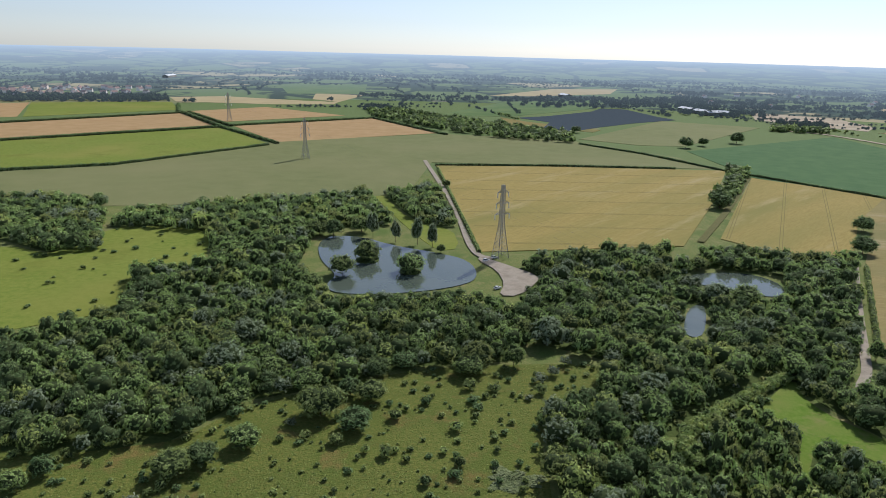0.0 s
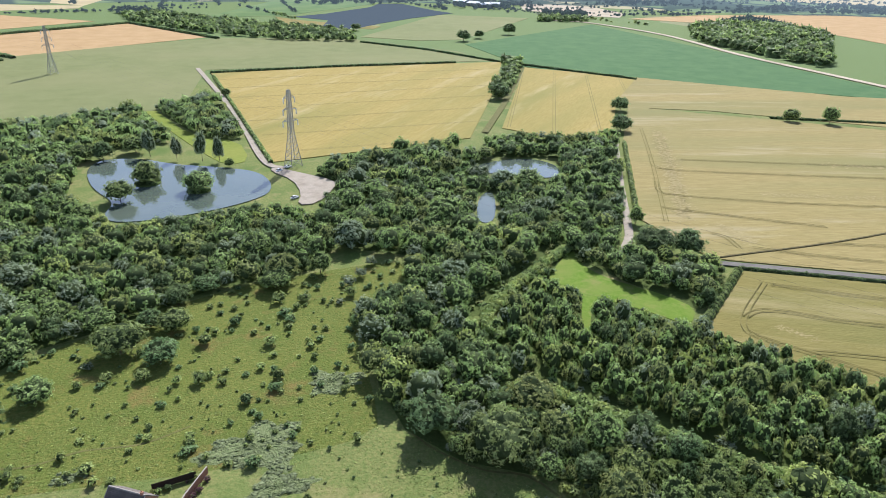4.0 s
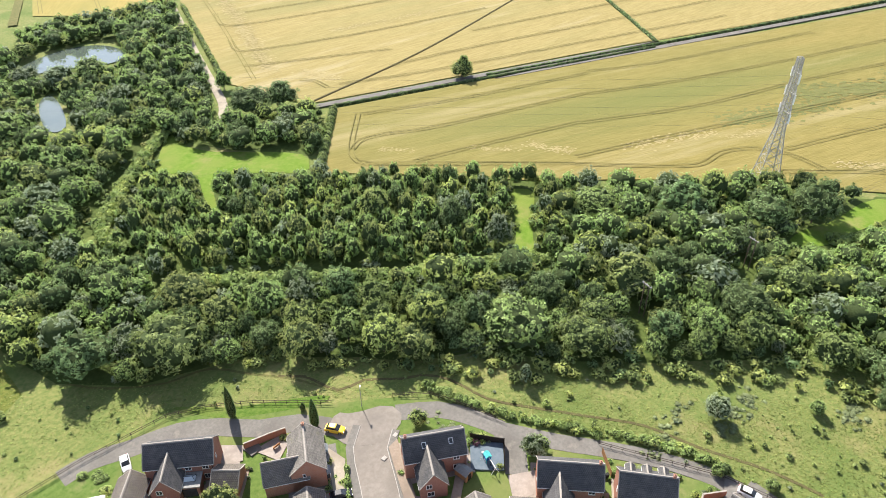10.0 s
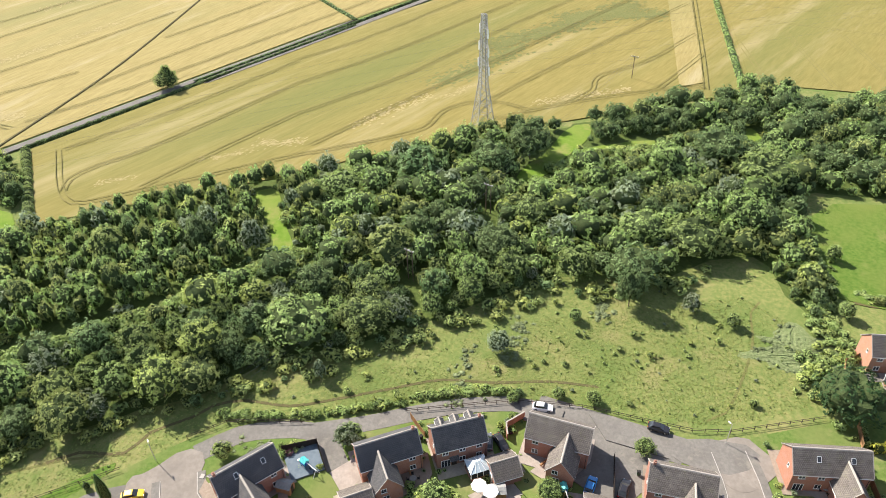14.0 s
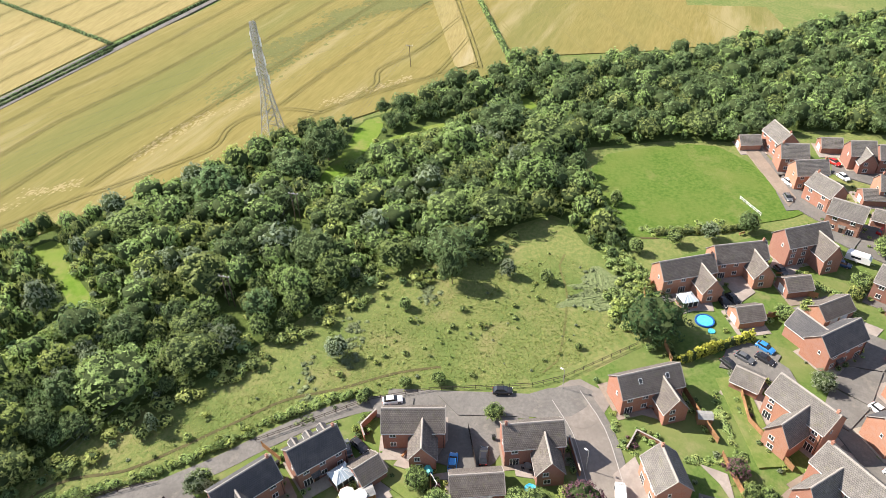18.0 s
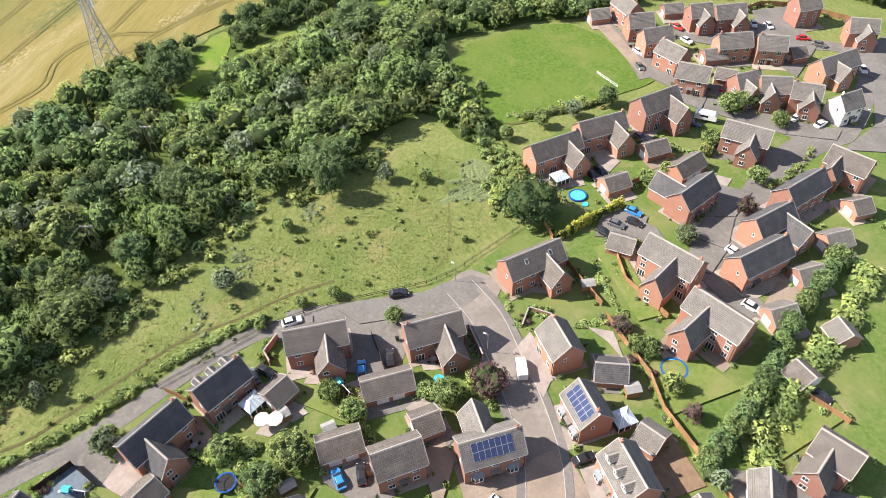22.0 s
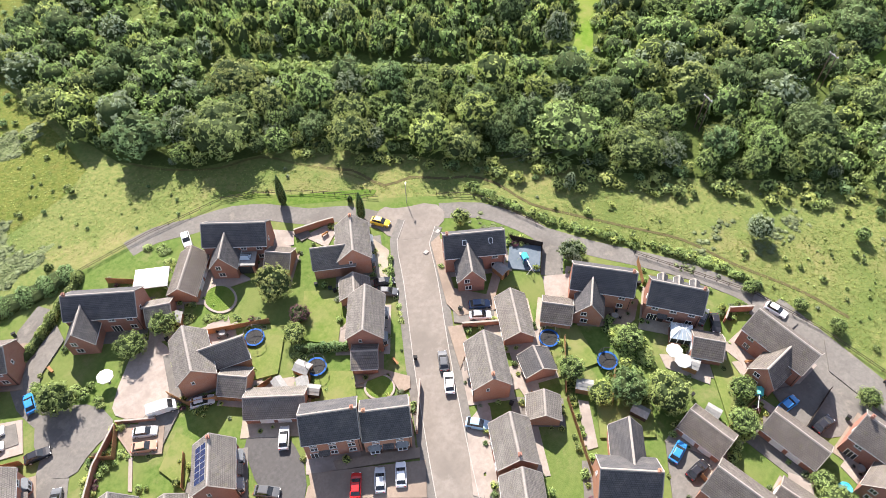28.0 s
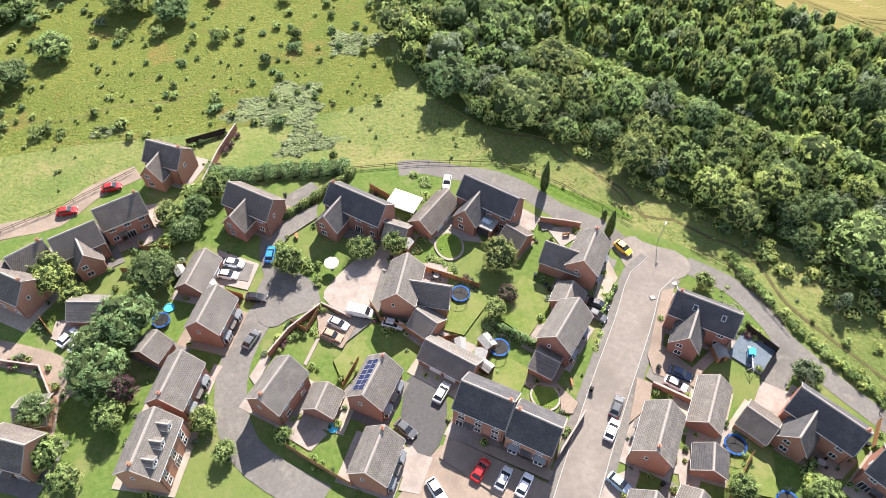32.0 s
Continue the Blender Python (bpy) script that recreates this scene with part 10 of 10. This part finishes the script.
def clear_of_paving(px, py, r=0.5):
    return not any(inside(c, px, py) for c in PAVED) and free(px, py, r) and all(min((Vector((px, py)) - Vector(q[:2])).length for q in ln) > w for w, ln in ROAD_LINES)


for kind, h, pts in ALL_FENCES:
    ln = smooth_line(pts, 1.0)
    for side in (-1, 1):
        k = rb.random() * 3
        for a, b in zip(ln, ln[1:]):
            k -= (b - a).length
            if k > 0 or (b - a).length < 0.05:
                continue
            k = rb.choice((0.7, 0.9, 1.2, 1.2, 3.5))
            d = (b - a).normalized()
            r = rb.uniform(0.35, 0.95)
            px, py = a.x - d.y * side * (0.25 + r), a.y + d.x * side * (0.25 + r)
            if not any(math.hypot(px - o[0], py - o[1]) < 5.2 for o in HOUSES) and clear_of_paving(px, py, 0.3):
                rows.append((px, py, r, r * rb.uniform(1.0, 1.9), rb.randrange(4), rb.choice((0, 0, 1, 3, 4, 2, 4, 0, 5))))
for lists in (H_EDGE_0, H_CRESCENT_0, H_LANE_0, H_CLOSE_0, H_CLOSE_1, H_RISE_0, H_RISE_1, H_RISE_2, H_MEWS_0, H_MEWS_1, H_CRESCENT_1, H_LANE_1, H_FAR_1):
    for kind, x, y, ang, L, D, ridge, roof, wing in lists:
        c, q = math.cos(radians(ang - 90)), math.sin(radians(ang - 90))
        for _ in range(9):
            u, v = rb.choice(((-1, rb.uniform(-1, 1)), (1, rb.uniform(-1, 1)), (rb.uniform(-1, 1), 1), (rb.uniform(-1, 1), -1)))
            e = rb.choice((0.8, 0.8, 3.2))
            px, py = x + c * u * (D / 2 + e) - q * v * (L / 2 + e), y + q * u * (D / 2 + e) + c * v * (L / 2 + e)
            if not any(math.hypot(px - o[0], py - o[1]) < 4.6 for o in HOUSES if o != (x, y)) and clear_of_paving(px, py, 0.4):
                r = rb.uniform(0.3, 0.8)
                rows.append((px, py, r, r * rb.uniform(1.0, 1.9), rb.randrange(4), rb.choice((0, 0, 1, 3, 4, 2))))
rb.shuffle(rows)
woodland("garden_planting", rows[150:], "mixed leafy garden planting between houses", "planting", MID_FORMS)
rows = rows[:150]
for x, y, r, h, f, k in rows:
    tree(x, y, r, h, f, k, "rounded leafy green garden shrub", "garden shrubs", 0.05, "shrub")

# islands in the lake
for x, y, r, _, _, _ in [q for q in ALL_TREES if inside(POND_BIG, q[0] * 1.33 + 10.3, q[1] * 1.33 - 114)]:
    slab("pond_island", [(x + (r * 0.8) * math.cos(k), y + (r * 0.8) * math.sin(k)) for k in (0, 0.9, 1.8, 2.7, 3.6, 4.5, 5.4)], 0.75, M_SCRUB, 0.8, "structure", "small overgrown island in the fishing lake", "island", 1)
    isle = [(x + rb.uniform(-0.6, 0.6) * r, y + rb.uniform(-0.6, 0.6) * r, rb.uniform(1.2, 2.0), rb.uniform(1.6, 2.8), rb.randrange(4), rb.choice((0, 1))) for _ in range(14)]
    woodland("island_shrubs", isle, "green shrubs overhanging a lake island", "shrubs", BUSH_FORMS)

# ---- the far country ----
TINY_FORMS = [tree_vf(60 + i, 9, 0.42, lobes=5, core=1) for i in range(4)]
rows = []


def far_line(x0, y0, x1, y1, gap, size):
    n = int(math.hypot(x1 - x0, y1 - y0) / gap)
    for i in range(n):
        if rb.random() < 0.75:
            t = (i + rb.random() * 0.6) / n
            r = size * rb.uniform(0.5, 1.2)
            rows.append((x0 + (x1 - x0) * t + rb.uniform(-3, 3), y0 + (y1 - y0) * t + rb.uniform(-3, 3), r, r * rb.uniform(1.2, 1.8), rb.randrange(4), rb.choice((0, 1, 4))))


NO_GO = [FAR_BEAN, FAR_PASTURE, FAR_BROWN1, FAR_BROWN2, FAR_BROWN3, FAR_MAIZE, FAR_BEAN2, FAR_SOLAR, FAR_WHEAT1, FAR_PASTURE2, FAR_BROWN4, FAR_BROWN5, FAR_TAN1, FAR_TAN2, FAR_TAN4, FAR_GREEN1]
for _ in range(620):
    a = radians(rb.uniform(-48, 78))
    d = 1050 + 1900 * rb.random()
    x, y = d * math.sin(a), d * math.cos(a)
    b = rb.choice((0.2, 1.75)) + rb.uniform(-0.25, 0.25)
    ln = rb.uniform(90, 330)
    x1, y1 = x + ln * math.cos(b), y + ln * math.sin(b)
    if not any(inside(c, (x + x1) / 2, (y + y1) / 2) or inside(c, x, y) or inside(c, x1, y1) for c in NO_GO):
        far_line(x, y, x1, y1, 10, 3.6)
for _ in range(70):
    a = radians(rb.uniform(-45, 72))
    d = rb.uniform(1350, 3000)
    cx, cy = d * math.sin(a), d * math.cos(a)
    for _ in range(34):
        x, y = cx + rb.gauss(0, 70), cy + rb.gauss(0, 26)
        if not any(inside(c, x, y) for c in NO_GO):
            r = rb.uniform(4, 7.5)
            rows.append((x, y, r, r * 1.5, rb.randrange(4), rb.choice((0, 1, 1))))
WOOD_STRIP = [(-893, 1383), (-589, 1457), (-526, 1313), (-797, 1232)]
WOOD_YARD = [(356, 1576), (631, 1877), (676, 1783), (562, 1410), (493, 1460), (350, 1491)]
WOOD_MAIZE = [(499, 1060), (580, 1039), (651, 1181), (566, 1184)]
for poly, n in ((WOOD_FAR_BELT, 700), (WOOD_STRIP, 420), (WOOD_YARD, 330), (WOOD_MAIZE, 260), (WOOD_FAR_RIGHT, 1000), (WOOD_CLUMP, 95)):
    xs, ys = [p[0] for p in poly], [p[1] for p in poly]
    k = 0
    while k < n:
        x, y = rb.uniform(min(xs), max(xs)), rb.uniform(min(ys), max(ys))
        if inside(poly, x, y):
            r = rb.uniform(4.5, 8) if n > 900 else rb.uniform(3, 6) if n > 100 else rb.uniform(2.5, 4.5)
            rows.append((x, y, r, r * 1.6, rb.randrange(4), rb.choice((0, 1, 1))))
            k += 1
woodland("far_hedgerow_trees", [q for q in rows if math.hypot(q[0], q[1]) < 1250], "distant hedgerow trees and copses", "trees", TINY_FORMS)
# trees from 1250 m out carry the painted haze
woodland("backdrop_trees", [(*q[:5], 0) for q in rows if math.hypot(q[0], q[1]) >= 1250], "distant hedgerows and woods with painted haze", "trees", TINY_FORMS, [H_TREE], H_TREE)
FAR_HOUSE = None
for k in range(70):
    a = radians(rb.uniform(-33.5, -23)) if k < 62 else radians(rb.uniform(15, 40))
    d = rb.uniform(1600, 1860) if k < 62 else rb.uniform(1500, 2300)
    x, y = d * math.sin(a), d * math.cos(a)
    m = pose(x, y, 0, 0, 0, rb.uniform(0, 180))
    if FAR_HOUSE is None:
        FAR_HOUSE = tagged(new("far_house"), "distant village house with a tiled roof", "house", "distant village")
        piece("wall", mesh_data("wall", *gable_walls_vf(13, 8.5, 5, 8.5), H_WALL), FAR_HOUSE)
        for s in (-1, 1):
            piece("roof", mesh_data("roof", *stepped_slope_vf(13.4, s * 4.5, 4.8, 0, 8.6, 3), H_ROOF), FAR_HOUSE)
        FAR_HOUSE.matrix_basis = m
    else:
        copy_thing(FAR_HOUSE, m)

for x, y, L, a in BARN_SPOTS:
    t = tagged(new("barn"), "large distant farm barn with a pale sheet roof", "barn", "distant barns")
    piece("wall", mesh_data("wall", *gable_walls_vf(L, 18, 6, 9), M_FELT), t)
    for s in (-1, 1):
        piece("roof", mesh_data("roof", *stepped_slope_vf(L + 0.6, s * 9.4, 5.8, 0, 9.1, 3), H_SHEET), t)
    t.matrix_basis = pose(x, y, 0.3, 0, 0, a)

# ---- tramlines in the crops ----
def tramlines(poly, dx, dy, gap, z, offset=0.0):
    n = math.hypot(dx, dy)
    dx, dy = dx / n, dy / n
    cx, cy = sum(p[0] for p in poly) / len(poly), sum(p[1] for p in poly) / len(poly)
    R = max(math.hypot(p[0] - cx, p[1] - cy) for p in poly)
    vfs = []
    k = -R + offset
    while k < R:
        for e in (-0.9, 0.9):
            run = []
            s = -R
            while s < R + 6:
                x, y = cx - dy * (k + e) + dx * s, cy + dx * (k + e) + dy * s
                ok = inside(poly, x, y)
                if ok:
                    run.append(Vector((x, y, 0)))
                if (not ok or s >= R) and len(run) > 2:
                    vfs.append(ribbon_vf(run, -0.2, 0.2, z - 0.05, z))
                if not ok:
                    run = []
                s += 6
        k += gap
    me = mesh_data("wheel_tracks", *join_vf(*vfs), M_TRAM)
    tagged(piece("wheel_tracks", me), "paired wheel tracks through the standing crop", "tracks", kind="stuff")


def field_lines(lines, poly, lift):
    """Pairs of wheel tracks along given lines of a field."""
    top = FIELD_TOP[tuple(poly[0])] + lift
    for k, pts in enumerate(lines):
        ln, z = smooth_line(pts), top + 0.004 * k
        me = mesh_data("wheel_tracks", *join_vf(ribbon_vf(ln, -1.06, -0.74, z - 0.05, z), ribbon_vf(ln, 0.74, 1.06, z - 0.05, z)), M_TRAM)
        tagged(piece("wheel_tracks", me), "paired wheel tracks turning through the crop", "tracks", kind="stuff")


def crop_patch(name, spec, z, mat, label, seed):
    """Ragged spots of crop of another colour, scattered along a line and thinning outwards."""
    width, n, pts = spec
    rs = np.random.RandomState(seed)
    ln = smooth_line(pts)
    V, F = [], []
    for q in range(2 * n):
        i = rs.randint(len(ln) - 1)
        c = ln[i].lerp(ln[i + 1], rs.rand()) + Vector((*(rs.normal(size=2) * width * 0.45), 0))
        r, a0, m = width * rs.uniform(0.05, 0.17), rs.uniform(0, 6.28), 7
        k = len(V)
        for j in range(m):
            e = r * rs.uniform(0.6, 1.3)
            u, w = 1.3 * e * math.cos(a0 + 6.2832 * j / m), 0.8 * e * math.sin(a0 + 6.2832 * j / m)
            V.append((c.x + 0.87 * u + 0.49 * w, c.y - 0.49 * u + 0.87 * w, z + 0.0001 * q))
        F.append(tuple(range(k, k + m)))
    me = mesh_data(name, V, F, mat)
    tagged(piece(name, me), label, "crop", kind="stuff")


field_lines(LINES_D, WHEAT_D2, 0.36)
field_lines(LINES_HEADLAND, WHEAT_D2, 0.40)
field_lines(LINES_D_WEST, WHEAT_D1, 0.32)
field_lines(LINES_C, WHEAT_C1, 0.30)
field_lines(LINES_C_EAST, WHEAT_C2, 0.36)
slab("field", PALE_STRIP, FIELD_TOP[tuple(WHEAT_D2[0])] + 0.30, M_WHEAT, 0.2, "structure", "pale strip of ripe crop beside greener wheat", "field")
for k, spec in enumerate(BARE_CROP):
    crop_patch("flattened_crop", spec, 0.46, M_PALECROP, "pale flattened spots in the standing crop", 500 + k)
for k, spec in enumerate(GREEN_CROP):
    crop_patch("green_crop", spec, 0.44, M_GREENCROP, "greener unripe spots in the wheat", 540 + k)
tramlines(WHEAT_F, 1, 0.1, 24, FIELD_TOP[tuple(WHEAT_F[0])] + 0.02)
tramlines(WHEAT_G, 190, -106, 24, FIELD_TOP[tuple(WHEAT_G[0])] + 0.02)
tramlines(WHEAT_H, 0.3, 1, 24, FIELD_TOP[tuple(WHEAT_H[0])] + 0.02)
tramlines(BARLEY_A, 1, 0.03, 40, FIELD_TOP[tuple(BARLEY_A[0])] + 0.02)
tramlines(BARLEY_B, -0.489, -1.000, 30, FIELD_TOP[tuple(BARLEY_B[0])] + 0.02)
tramlines(WHEAT_E, 1, 0.1, 24, FIELD_TOP[tuple(WHEAT_E[0])] + 0.02)


# ---- standing grass ----
def tufts(name, poly, n, lo, hi, seed, mat, label):
    """Tussocks of rough grass, leaning all ways, joined into one sheet of growth."""
    rs = np.random.RandomState(seed)
    xs, ys = [p[0] for p in poly], [p[1] for p in poly]
    pts = []
    while len(pts) < n:
        x, y = rs.uniform(min(xs), max(xs)), rs.uniform(min(ys), max(ys))
        if inside(poly, x, y):
            pts.append((x, y))
    pts = np.array(pts)
    a = rs.rand(n) * 6.283
    s = rs.uniform(lo, hi, n)
    u = np.stack([np.cos(a), np.sin(a), 0 * a], 1) * s[:, None]
    lean = np.stack([rs.normal(0, 0.5, n), rs.normal(0, 0.5, n), 0.12 + 0.22 * rs.rand(n)], 1) * s[:, None]
    base = np.concatenate([pts, np.full((n, 1), 0.02)], 1)
    V = np.stack([base - u * 0.3, base + u * 0.3, base + u * 0.2 + lean, base - u * 0.2 + lean], 1).reshape(-1, 3)
    me = mesh_data(name, V.tolist(), np.arange(4 * n).reshape(n, 4).tolist(), mat)
    tagged(piece(name, me), label, "grass", kind="stuff")


for k, (area, n, lo, hi) in enumerate(((MEADOW_WEST, 12000, 0.3, 0.6), (MEADOW_EAST, 14000, 0.2, 0.45), (MEADOW_MID, 14000, 0.2, 0.45), (MEADOW_STRIP, 20000, 0.2, 0.45))):
    tufts("meadow_tufts", area, n, lo, hi, 1 + k, M_GRASS, "rough tussocky meadow grass, green and straw")
